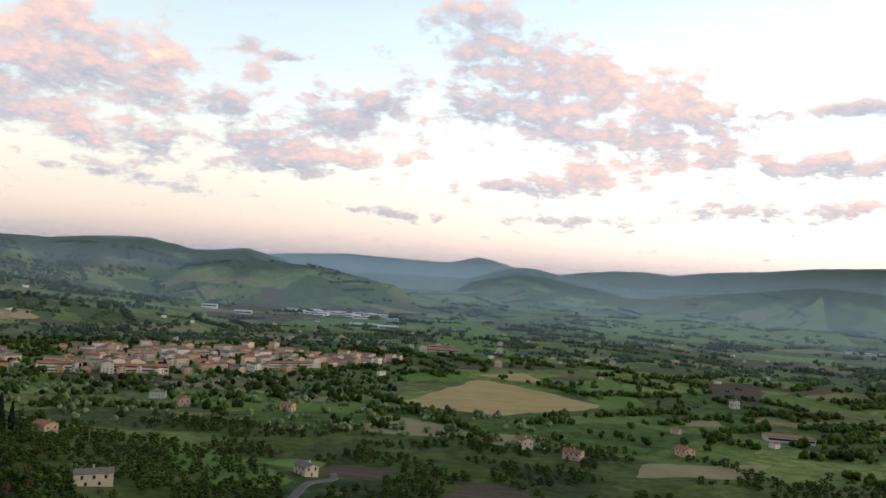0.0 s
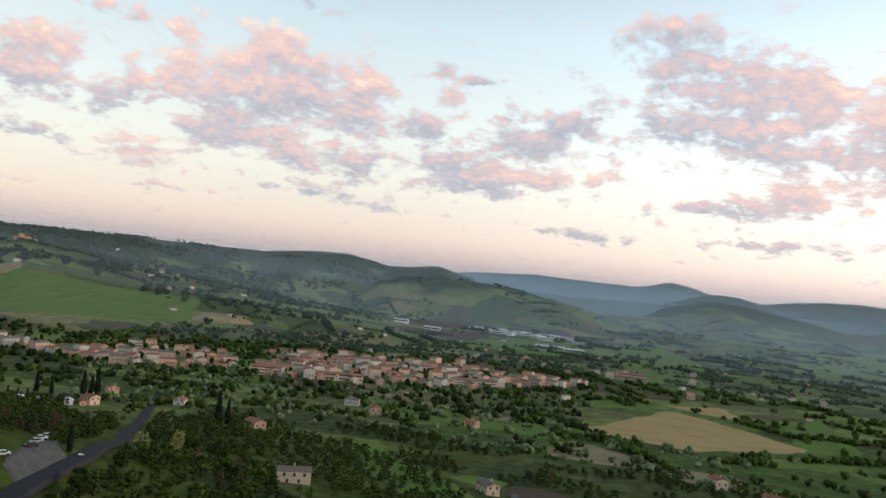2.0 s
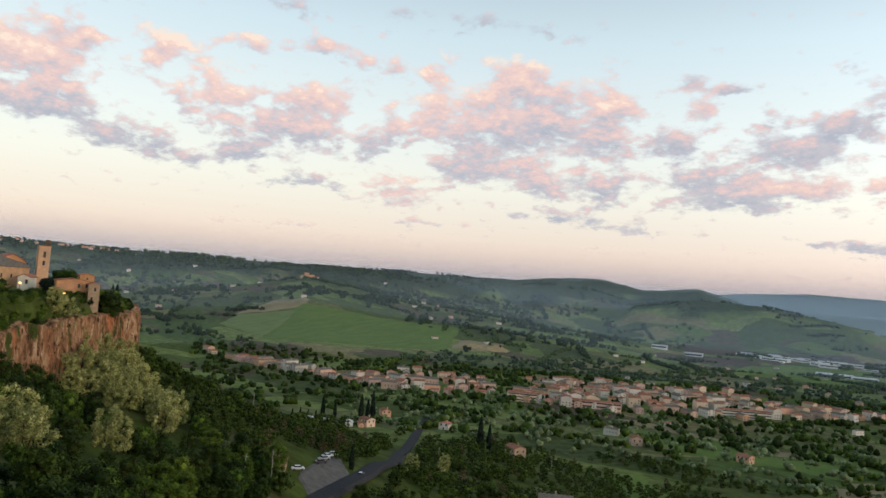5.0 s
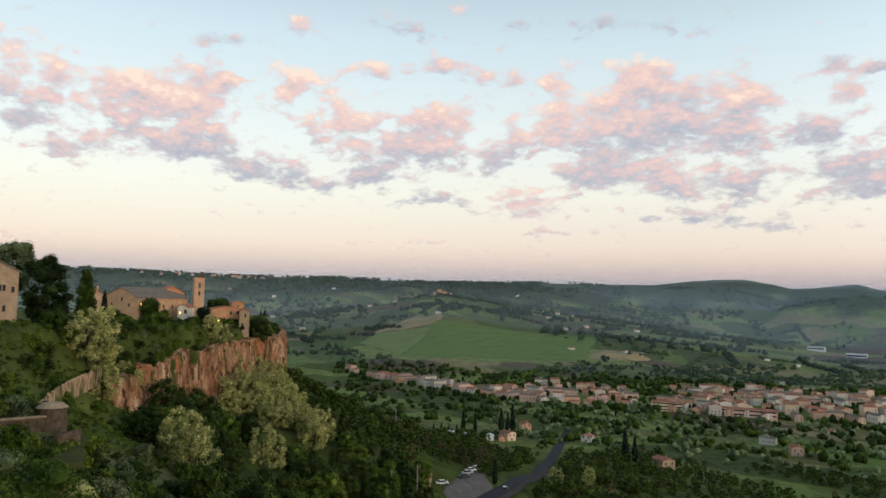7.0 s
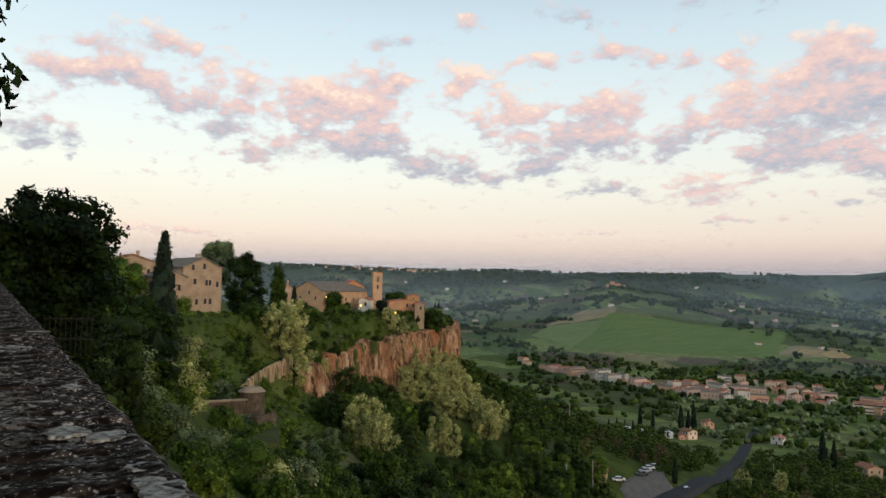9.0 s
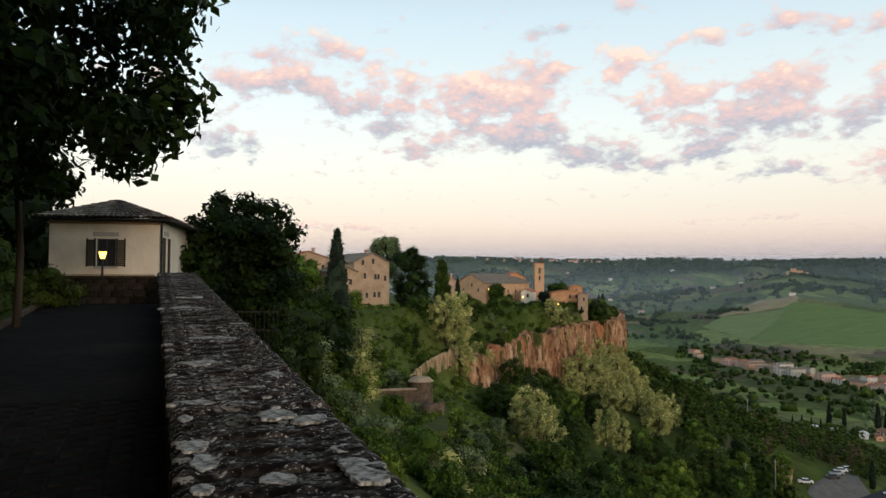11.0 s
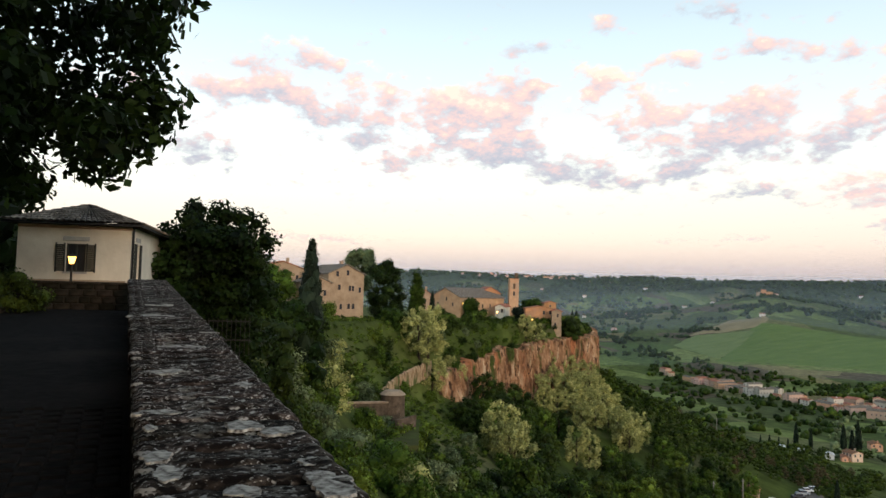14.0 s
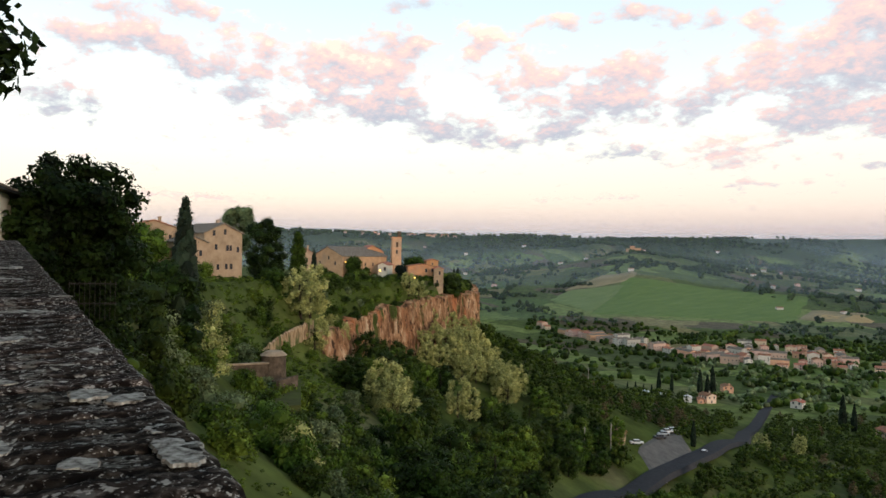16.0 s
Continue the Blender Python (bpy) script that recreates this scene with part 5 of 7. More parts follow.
def field(name, corners, material, label, lift=0.5, step=14.0):
    """A tilled patch: a four-cornered sheet that follows the ground."""
    a, b, c, d = [np.array(p, float) for p in corners]
    nu = max(3, int(max(np.linalg.norm(b - a), np.linalg.norm(c - d)) / step))
    nv = max(3, int(max(np.linalg.norm(d - a), np.linalg.norm(c - b)) / step))
    rows = []
    for i in range(nv + 1):
        row = []
        for j in range(nu + 1):
            u, v = j / nu, i / nv
            p = (a * (1 - u) + b * u) * (1 - v) + (d * (1 - u) + c * u) * v
            edge = min(u, 1 - u, v, 1 - v)
            if edge == 0:
                p = p + np.array([noise.noise(Vector((p[0] * 0.03, p[1] * 0.03, 1))), noise.noise(Vector((p[0] * 0.03, p[1] * 0.03, 9)))]) * 7
            row.append((p[0], p[1], lift if edge > 0 else -0.1))
        rows.append(row)
    flat = np.array(rows)
    flat[:, :, 2] += height(flat[:, :, 0], flat[:, :, 1])
    reach = np.hypot(flat[:, :, 0], flat[:, :, 1])
    flat[:, :, 2] += np.where(flat[:, :, 2] > height(flat[:, :, 0], flat[:, :, 1]) + 0.2, np.maximum(0, reach - 700) / 600, 0)
    rows = flat.tolist()
    return tagged(new(name, strip(name, rows, material)), label, "field", kind="structure")


WHEAT = shader("ripe_wheat", ((0.3, (0.34, 0.235, 0.105)), (0.7, (0.48, 0.345, 0.165))), 0.03, 0.95, 0.3, 10, stretch=(1, 4, 1), spots=((0.012, 0.5, 0.7, (0.38, 0.27, 0.13)),))
CROP = shader("young_crop", ((0.3, (0.095, 0.155, 0.036)), (0.7, (0.145, 0.205, 0.055))), 0.02, 0.95, 0.3, 10, stretch=(4, 1, 1))
CROP_PALE = shader("pale_crop", ((0.3, (0.13, 0.18, 0.06)), (0.7, (0.18, 0.23, 0.085))), 0.02, 0.95, 0.3, 10, stretch=(4, 1, 1))
SOIL = shader("ploughed_soil", ((0.3, (0.075, 0.055, 0.040)), (0.7, (0.12, 0.092, 0.066))), 0.04, 0.95, 0.4, 10, stretch=(1, 5, 1))
STUBBLE = shader("dry_stubble", ((0.3, (0.22, 0.18, 0.10)), (0.7, (0.32, 0.255, 0.145))), 0.03, 0.95, 0.3, 10)

draped("road", [(-100, 78), (-130, 125), (-150, 166), (-164, 206), (-196, 266), (-233, 318), (-290, 412), (-345, 500), (-380, 560)], 6.0, ASPHALT, 0.5, "curving asphalt road down the hillside")
draped("side_track", [(-214, 268), (-240, 255), (-262, 262), (-285, 300), (-300, 330)], 3.4, GRAVEL, 0.4, "pale gravel track through a meadow")
draped("farm_track", [(-62, 340), (-60, 372), (-48, 388), (-52, 410)], 4, GRAVEL, 0.4, "pale farm track beside a house")
field("parking_yard", [(-150, 164), (-162, 196), (-184, 216), (-164, 170)], GRAVEL, "grey gravel parking yard beside the road", 0.45, 4)
field("wheat_field", [(-42, 712), (58, 682), (192, 780), (60, 958)], WHEAT, "broad field of ripe golden wheat")
field("meadow_field", [(-130, 640), (-60, 620), (-10, 700), (-60, 760)], CROP, "green meadow below the wheat")
field("meadow_strip", [(60, 640), (190, 690), (210, 740), (70, 672)], CROP, "narrow green crop strip")
field("hill_field", [(-985, 905), (-770, 1175), (-890, 1420), (-1180, 1190)], CROP, "bright green crop on the hill's flank")
field("hill_field", [(-1160, 960), (-1000, 925), (-1130, 1160), (-1215, 1050)], CROP_PALE, "pale green crop on the hill's flank")
field("stubble_field", [(-781, 1201), (-717, 1249), (-738, 1360), (-818, 1312)], STUBBLE, "ochre stubble on the hill's foot")
field("stubble_field", [(-1227, 1049), (-1144, 1177), (-1203, 1250), (-1263, 1199)], STUBBLE, "bare ochre field below the castle")
field("plain_field", [(-290, 1560), (-60, 1560), (-120, 2050), (-330, 2000)], CROP, "bright green field on the valley floor")
field("plain_field", [(20, 1340), (150, 1290), (120, 1640), (-30, 1700)], CROP, "bright green field beyond the school")
field("plain_field", [(420, 2100), (1250, 2200), (1500, 2900), (560, 2700)], CROP_PALE, "wide pale green field on the valley floor")
field("plain_field", [(1150, 1500), (1600, 1700), (1800, 2100), (1150, 1900)], CROP_PALE, "pale green field on the valley floor")
field("ploughed_field", [(-560, 2080), (-120, 2300), (-200, 2480), (-640, 2240)], SOIL, "dark ploughed strip across the valley floor")
field("ploughed_field", [(-60, 402), (-24, 398), (-20, 436), (-56, 440)], SOIL, "brown ploughed plot beside a farmhouse", 0.5, 6)
field("garden_plot", [(-92, 412), (-62, 406), (-58, 446), (-86, 452)], CROP, "green garden plot", 0.5, 6)
field("ploughed_field", [(10, 380), (48, 372), (60, 420), (18, 428)], SOIL, "brown ploughed plot", 0.5, 6)
field("stubble_field", [(-50, 560), (80, 545), (90, 585), (-60, 600)], STUBBLE, "dry straw-coloured strip", 0.5, 8)
field("stubble_field", [(130, 470), (210, 490), (250, 540), (150, 520)], STUBBLE, "dry straw-coloured plot", 0.5, 8)
field("stubble_field", [(-270, 735), (-100, 690), (-90, 712), (-260, 762)], STUBBLE, "dry straw-coloured strip below the town", 0.5, 8)
field("olive_slope", [(-250, 640), (-150, 620), (-160, 690), (-262, 720)], CROP, "green slope below the town", 0.5, 10)

field("meadow_field", [(-93.7, 341.4), (-60.9, 368.8), (-161.8, 489.8), (-174.7, 446.9)], CROP, "bright grass slope between the groves", 0.5, 8)
field("meadow_field", [(-172, 603.2), (-95.7, 633.5), (-115.2, 750.7), (-196.4, 712.1)], CROP, "green field below the town", 0.5, 12)
field("stubble_field", [(-149.5, 670.8), (-79, 713.5), (-82.9, 745.2), (-149.7, 695.1)], STUBBLE, "pale straw track across the fields", 0.5, 12)
field("stubble_field", [(31, 553), (62.1, 583.3), (-37.9, 645), (-60.4, 625)], STUBBLE, "long straw-coloured strip below the wheat", 0.5, 10)
field("wheat_field", [(102.4, 947.9), (141.4, 931.6), (127.8, 1050.3), (55.6, 991.1)], WHEAT, "narrow golden field behind a hedge", 0.5, 10)
field("meadow_field", [(168.9, 749.6), (232.3, 807.4), (252.2, 1035.7), (177, 983.2)], CROP, "green field beside the wheat", 0.5, 10)
field("ploughed_field", [(326.8, 884.9), (386.1, 870.6), (478.1, 1082), (387.3, 1052.7)], SOIL, "brown ploughed field on the plain", 0.5, 10)
field("stubble_field", [(235.5, 697.7), (275.2, 702.6), (290.7, 756.4), (244.3, 725)], STUBBLE, "dry field on the plain", 0.5, 10)
field("meadow_field", [(-47.7, 867.9), (47.2, 960.4), (50.2, 1035.7), (-44.9, 930.3)], CROP, "green field behind the wheat", 0.5, 10)
field("plain_field", [(467.6, 2298.4), (1052.2, 2402), (1257.8, 2878.9), (530.5, 2619.8)], CROP_PALE, "pale green field far down the valley", 0.5, 25)
field("plain_field", [(69.2, 1533.3), (199.4, 1686.1), (101.1, 2358.3), (-82.3, 2085)], CROP, "green field beyond the apartment block", 0.5, 25)
field("ploughed_field", [(-536.4, 1706.3), (-262.4, 1888.3), (-329.6, 2119.7), (-603.8, 1915.4)], SOIL, "dark ploughed strip on the plain", 0.5, 25)
field("plain_field", [(-351.4, 1512.6), (-223.8, 1714.3), (-260.8, 1982.7), (-373.1, 1999.6)], CROP, "bright field by the white halls", 0.5, 20)
field("stubble_field", [(-763.9, 1220.7), (-685.7, 1292.5), (-746, 1337.6), (-795.7, 1252.1)], WHEAT, "golden strip above the town", 0.5, 14)

# ---- the town on the valley floor ----
rt = random.Random(21)


def town_kind(k):
    """One house of the town, with its parts, built once and copied."""
    w, l, h = ((9, 12, 6.2), (11, 15, 8.6), (10, 20, 9.0), (8, 10, 5.6), (12, 14, 11.0), (10, 26, 7.4))[k % 6]
    rows_z = [1.2 + 2.9 * q for q in range(int(h / 2.9))]
    front = [(x, z) for z in rows_z for x in ((-w * 0.28, w * 0.28) if w < 11 else (-w * 0.32, 0, w * 0.32))]
    side = [(y, z) for z in rows_z[-2:] for y in np.arange(-l / 2 + 2.2, l / 2 - 1.5, 4.2)][:4]
    roof = (ROOF_TILE, ROOF_TILE, ROOF_GREY)[k % 3]
    wall = TOWN_WALL[(0, 1, 2, 3, 1, 0, 2, 0)[k % 8]]
    words = ("rose", "ochre", "cream", "orange", "ochre", "rose", "cream", "rose")[k % 8]
    size = ("small", "two-storey", "long terraced", "small", "three-storey", "long low")[k % 6]
    return house("town_house", Matrix.Translation((0, 0, -500)), w, l, h, 1.5 + 0.1 * k % 0.5, wall, roof, "%s %s plastered town house with a tiled roof" % (size, words),
                 front=front[:6], side=side, group="houses of the valley town", chimney=k % 2 == 0)


KINDS = [town_kind(k) for k in range(12)]
TOWN_NEAR = [(-905, 735), (-805, 716), (-640, 700), (-522, 690), (-415, 770), (-342, 776), (-239, 853), (-189, 904), (-100, 1010), (-60, 1090)]
taken = []


def free(x, y, gap):
    if any((x - a) ** 2 + (y - b) ** 2 < gap * gap for a, b in taken):
        return False
    taken.append((x, y))
    return True


def settle(x, y, turn, kind=None, size=1.0):
    k = rt.randrange(12) if kind is None else kind
    m = Matrix.Translation((x, y, ground_at(x, y))) @ Matrix.Rotation(turn, 4, "Z")
    KINDS[k].scale = [size * rt.uniform(0.78, 1.05)] * 3
    copy_thing(KINDS[k], m)


# built-up strips: rows of houses stepping back from the near side of the town
for i in range(len(TOWN_NEAR) - 1):
    a, b = np.array(TOWN_NEAR[i], float), np.array(TOWN_NEAR[i + 1], float)
    u = (b - a) / np.linalg.norm(b - a)
    back = np.array([-u[1], u[0]])
    depth = np.interp(i, (0, 1, 2, 3, 5, 7, 8), (1, 2, 3, 7, 9, 7, 3))
    turn = math.atan2(u[1], u[0])
    for row in range(int(depth)):
        for k in np.arange(0, np.linalg.norm(b - a), 17.0):
            p = a + u * (k + rt.uniform(-4, 4)) + back * (row * 30 + rt.uniform(-6, 6))
            if rt.random() < 0.82 and len(taken) < 290 and free(p[0], p[1], 13.5):
                settle(p[0], p[1], turn + rt.choice((0, math.pi / 2)) + rt.uniform(-0.12, 0.12))
# outlying houses between the fields
for _ in range(52):
    az, r = rt.uniform(-30, 22), rt.uniform(640, 1900)
    x, y = polar(az, r)
    if free(x, y, 42) and not (-60 < x < 200 and 660 < y < 970):
        settle(x, y, rt.uniform(0, 3), rt.choice((0, 2, 6, 9)), 0.62)
for k in KINDS:
    k.matrix_basis = Matrix.Translation((*polar(rt.uniform(-20, 10), rt.uniform(1100, 1500)), -118))
    k.matrix_basis.translation.z = ground_at(k.matrix_basis.translation.x, k.matrix_basis.translation.y)


# ---- farmhouses and halls ----
def farm(x, y, turn, w, l, h, wall, roof, label):
    return house("farmhouse", Matrix.Translation((x, y, ground_at(x, y))) @ Matrix.Rotation(radians(turn), 4, "Z"), w, l, h, 1.4, wall, roof, label,
                 front=((-w * 0.25, 3.4), (w * 0.25, 3.4), (0, 0.6)), side=((-l * 0.3, 3.4), (0, 3.4), (l * 0.3, 3.4), (-l * 0.15, 0.7), (l * 0.2, 0.7)))


farm(-140, 314, 118, 7.5, 15, 5.6, TOWN_WALL[1], ROOF_GREY, "ochre farmhouse with a brown tiled roof among trees")
farm(-64, 392, 40, 8, 12, 5.0, TOWN_WALL[1], ROOF_GREY, "stone farmhouse with a grey tiled roof beside a track")
farm(-230, 446, 60, 9, 12, 6.0, PLASTER_OLD, ROOF_TILE, "old farmhouse half hidden in trees")
farm(-206, 616, 30, 9, 13, 6.0, TOWN_WALL[0], ROOF_TILE, "rose farmhouse with a terracotta roof")
farm(-122, 630, 70, 8, 11, 5.6, TOWN_WALL[3], ROOF_TILE, "orange farmhouse with a terracotta roof")
farm(68, 544, 25, 9, 12, 6.4, TOWN_WALL[1], ROOF_TILE, "ochre farmhouse with a bright tiled roof")
farm(100, 520, 60, 9, 13, 5.6, TOWN_WALL[0], ROOF_TILE, "rose farmhouse between orchard trees")
farm(190, 556, 20, 9, 12, 5.6, TOWN_WALL[3], ROOF_TILE, "orange farmhouse in an orchard")
farm(338, 834, 10, 8, 9, 8.0, TOWN_WALL[2], ROOF_GREY, "tall cream farmhouse on the plain")
farm(-345, 430, 80, 8, 9, 5.4, TOWN_WALL[1], ROOF_TILE, "ochre roadside house by cypresses")
farm(-398, 520, 50, 8, 12, 5.0, TOWN_WALL[3], ROOF_TILE, "low orange house below the road")
farm(-322, 500, 20, 8, 10, 4.6, TOWN_WALL[2], ROOF_TILE, "cream bungalow with a red roof")


def hall(name, x, y, turn, w, l, h, wall, label, category="building", bands=3):
    """A flat-roofed block with bands of windows along its long side."""
    ob = empty(name, Matrix.Translation((x, y, ground_at(x, y))) @ Matrix.Rotation(radians(turn), 4, "Z"), label, category)
    part("wall_block", box_bm((-l / 2, -w / 2, -2), (l / 2, w / 2, h), bevel=0.1), wall, ob)
    part("roof", box_bm((-l / 2 - 0.5, -w / 2 - 0.5, h), (l / 2 + 0.5, w / 2 + 0.5, h + 0.5), bevel=0.08), ROOF_TILE if wall in TOWN_WALL else WHITE_METAL, ob)
    for b in range(bands):
        z = h * (b + 0.45) / bands
        part("window_band", box_bm((-l / 2 + 1, -w / 2 - 0.06, z), (l / 2 - 1, -w / 2 + 0.05, z + h / bands * 0.35)), GLASS_DARK, ob)
    return ob


hall("school_block", 4, 1262, 4, 22, 66, 7, TOWN_WALL[1], "long orange apartment block with stepped tiled roofs", bands=2)
hall("school_wing", 10, 1285, 4, 18, 44, 11, TOWN_WALL[1], "upper tier of the orange apartment block", bands=3)
hall("warehouse", -176, 1782, 12, 30, 70, 9, WHITE_METAL, "white industrial hall on the plain", bands=1)
hall("warehouse", -120, 1775, 12, 26, 48, 7, WHITE_METAL, "pale industrial hall with a low roof", bands=1)
hall("warehouse", -512, 1942, 10, 26, 44, 11, WHITE_METAL, "white hall beyond the town", bands=1)
hall("warehouse", -628, 2030, 8, 22, 40, 10, WHITE_METAL, "white shed beyond the town", bands=1)
hall("warehouse", 312, 650, -8, 16, 40, 5, TOWN_WALL[2], "cream workshop with a flat roof", bands=1)
hall("greenhouse", 1150, 1950, -20, 16, 130, 4, WHITE_METAL, "long pale greenhouse on the plain", bands=1)
hall("apartment_block", -392, 770, 25, 13, 36, 10, TOWN_WALL[1], "pale apartment block with bands of windows", bands=3)
hall("apartment_block", -180, 915, 32, 13, 58, 9, TOWN_WALL[2], "grey terraced apartment block", bands=3)
hall("apartment_block", -318, 800, 25, 12, 60, 8, TOWN_WALL[0], "rose terraced apartment block", bands=2)
for _ in range(34):  # far works and sheds along the valley road
    az, r = rt.uniform(3.5, 12), rt.uniform(2080, 2330)
    hall("far_warehouse", *polar(az, r), rt.uniform(-20, 30), rt.uniform(16, 26), rt.uniform(26, 60), rt.uniform(4, 7), WHITE_METAL, "pale industrial shed far down the valley", bands=1)
for _ in range(40):  # scattered villas on the far slopes
    az, r = rt.uniform(26, 66), rt.uniform(1500, 2700)
    x, y = polar(az, r)
    house("far_house", Matrix.Translation((x, y, ground_at(x, y))) @ Matrix.Rotation(rt.uniform(0, 3), 4, "Z"), 8, 12, 5, 1.5, TOWN_WALL[rt.choice((0, 2, 2))], ROOF_TILE,
          "pale villa on the wooded slope", front=((0, 3),), group="villas on the far slopes", chimney=False)
for _ in range(26):  # village along the far crest
    az, r = rt.uniform(57.5, 61.5) + rt.choice((0, 0, 5)), rt.uniform(2780, 2900)
    x, y = polar(az, r)
    house("far_house", Matrix.Translation((x, y, ground_at(x, y))) @ Matrix.Rotation(rt.uniform(0, 3), 4, "Z"), 9, 13, 5, 2, TOWN_WALL[rt.choice((0, 3))], ROOF_TILE,
          "rose house of a village on the far crest", front=((0, 3),), group="village on the far crest", chimney=False)


# ---- poles, sheds and parked cars by the road ----
def pole(x, y, h=8.2):
    ob = empty("utility_pole", Matrix.Translation((x, y, ground_at(x, y))) @ Matrix.Rotation(radians(30), 4, "Z"), "pale timber utility pole on the slope", "pole", "utility poles")
    bm = bmesh.new()
    bmesh.ops.create_cone(bm, cap_ends=True, segments=10, radius1=0.20, radius2=0.14, depth=h + 0.6, matrix=Matrix.Translation((0, 0, h / 2 - 0.3)))
    part("shaft", bm, WOOD_POLE, ob)
    part("cross_arm", box_bm((-0.5, -0.06, h - 0.6), (0.5, 0.06, h - 0.48)), WOOD_POLE, ob)


for q in ((-161, 158), (-156, 143), (-232, 214), (-196, 430), (-215, 330)):
    pole(*q)


def car(x, y, turn, paint, label):
    """A parked car: lower body, cabin, glass and four wheels."""
    ob = empty("parked_car", Matrix.Translation((x, y, ground_at(x, y) + 0.5)) @ Matrix.Rotation(radians(turn), 4, "Z"), label, "car", "cars parked in the yard")
    part("body", box_bm((-2.1, -0.85, 0.3), (2.1, 0.85, 0.95), bevel=0.16), paint, ob)
    bm = box_bm((-1.3, -0.76, 0.93), (1.2, 0.76, 1.46), bevel=0.2)
    part("cabin", bm, GLASS_DARK, ob, "dark car windows")
    part("roof_panel", box_bm((-0.95, -0.62, 1.44), (0.85, 0.62, 1.49), bevel=0.02), paint, ob)
    for sx in (-1.3, 1.3):
        for sy in (-0.8, 0.8):
            bm = bmesh.new()
            bmesh.ops.create_cone(bm, cap_ends=True, segments=14, radius1=0.32, radius2=0.32, depth=0.2, matrix=Matrix.Translation((sx, sy, 0.32)) @ Matrix.Rotation(radians(90), 4, "X"))
            part("wheel", bm, IRON, ob)


PAINT_WHITE = shader("car_white", ((0.3, (0.60, 0.60, 0.60)), (0.7, (0.68, 0.68, 0.68))), 2, 0.3, 0)
PAINT_DARK = shader("car_dark", ((0.3, (0.03, 0.03, 0.035)), (0.7, (0.05, 0.05, 0.055))), 2, 0.3, 0)
PAINT_BLUE = shader("car_silver", ((0.3, (0.30, 0.33, 0.36)), (0.7, (0.36, 0.39, 0.42))), 2, 0.3, 0)
car(-171, 190, 70, PAINT_DARK, "dark parked car on the gravel yard")
car(-174, 195, 70, PAINT_BLUE, "silver parked car on the gravel yard")
car(-177, 200, 70, PAINT_WHITE, "white parked car on the gravel yard")
car(-180, 206, 70, PAINT_WHITE, "white parked car at the yard's edge")
car(-163, 202, 115, PAINT_WHITE, "white car standing beside the road")
car(-166, 174, 60, PAINT_WHITE, "white car beside a red shed")


def shed(x, y, turn, w, l, h, wall, roof, label):
    return house("shed", Matrix.Translation((x, y, ground_at(x, y))) @ Matrix.Rotation(radians(turn), 4, "Z"), w, l, h, 0.8, wall, roof, label, front=((0, 0.8),), chimney=False, win=WIN_SMALL, category="shed")


shed(-168, 168, 40, 4, 7, 2.2, PLASTER_OLD, ROOF_TILE, "low red-roofed shed beside the yard")
shed(-372, 398, 45, 4, 7, 2.8, WHITE_METAL, WHITE_METAL, "white garden shed in a row of plots")
shed(-366, 408, 45, 4, 6, 2.8, WHITE_METAL, WHITE_METAL, "white caravan-like shed in a row of plots")
shed(-352, 418, 45, 5, 7, 3.2, WHITE_METAL, WHITE_METAL, "white tent-roofed shed among garden plots")
shed(-346, 424, 45, 4, 9, 2.8, TOWN_WALL[3], ROOF_TILE, "low red-roofed garden shed")
kiosk = empty("roadside_sign", Matrix.Translation((-147, 166, ground_at(-147, 166))) @ Matrix.Rotation(radians(42), 4, "Z"), "white roadside board on two posts", "sign")
part("board", box_bm((-0.6, -0.04, 0.7), (0.6, 0.04, 2.0), bevel=0.02), WHITE_METAL, kiosk)
for sx in (-0.5, 0.5):
    part("post", box_bm((sx - 0.04, -0.04, -0.3), (sx + 0.04, 0.04, 2.0)), IRON, kiosk)

# ---- woods on the hillside ----
rw = random.Random(8)
LIGHT_OAKS = [tree_kind("broadleaf_tree", 111 + k, 6.6 + 0.7 * k, 4.3 + 0.3 * k, (LEAF_DARK, LEAF_DEEP, LEAF_DARK, LEAF_DEEP)[k], 11, 19, 0.46, -0.05) for k in range(4)]
ROAD_PTS = np.array([(-100, 78), (-130, 125), (-150, 166), (-164, 206), (-196, 266), (-233, 318), (-290, 412), (-345, 500)], float)
YARDS = ((-168, 190, 17), (-155, 172, 11), (-140, 314, 14), (-64, 392, 14), (-230, 446, 10), (-340, 425, 18), (-262, 270, 20), (-42, 418, 26), (-76, 428, 20), (32, 400, 26), (-168, 172, 10), (68, 544, 11), (100, 520, 11),
         (190, 556, 11), (-206, 616, 11), (-122, 630, 11), (175, 505, 34))


def clear(x, y):
    for a, b in zip(ROAD_PTS[:-1], ROAD_PTS[1:]):
        u = b - a
        k = min(1, max(0, ((x - a[0]) * u[0] + (y - a[1]) * u[1]) / (u @ u)))
        if math.hypot(x - a[0] - k * u[0], y - a[1] - k * u[1]) < 8.5:
            return False
    return all((x - a) ** 2 + (y - b) ** 2 > c * c for a, b, c in YARDS)


WOODS = []


def roomy(x, y, gap):
    if any(abs(x - a) < gap and abs(y - b) < gap and (x - a) ** 2 + (y - b) ** 2 < gap * gap for a, b in WOODS):
        return False
    WOODS.append((x, y))
    return True


def label_for(kind):
    return {"broadleaf_tree": "dark green broadleaf tree on the hillside", "flowering_tree": "pale flowering acacia tree in blossom", "shrub": "dense green shrub on the slope",
            "cypress": "tall slender dark cypress", "bare_tree": "rust-brown thin-leaved tree on the slope"}[kind[0]]


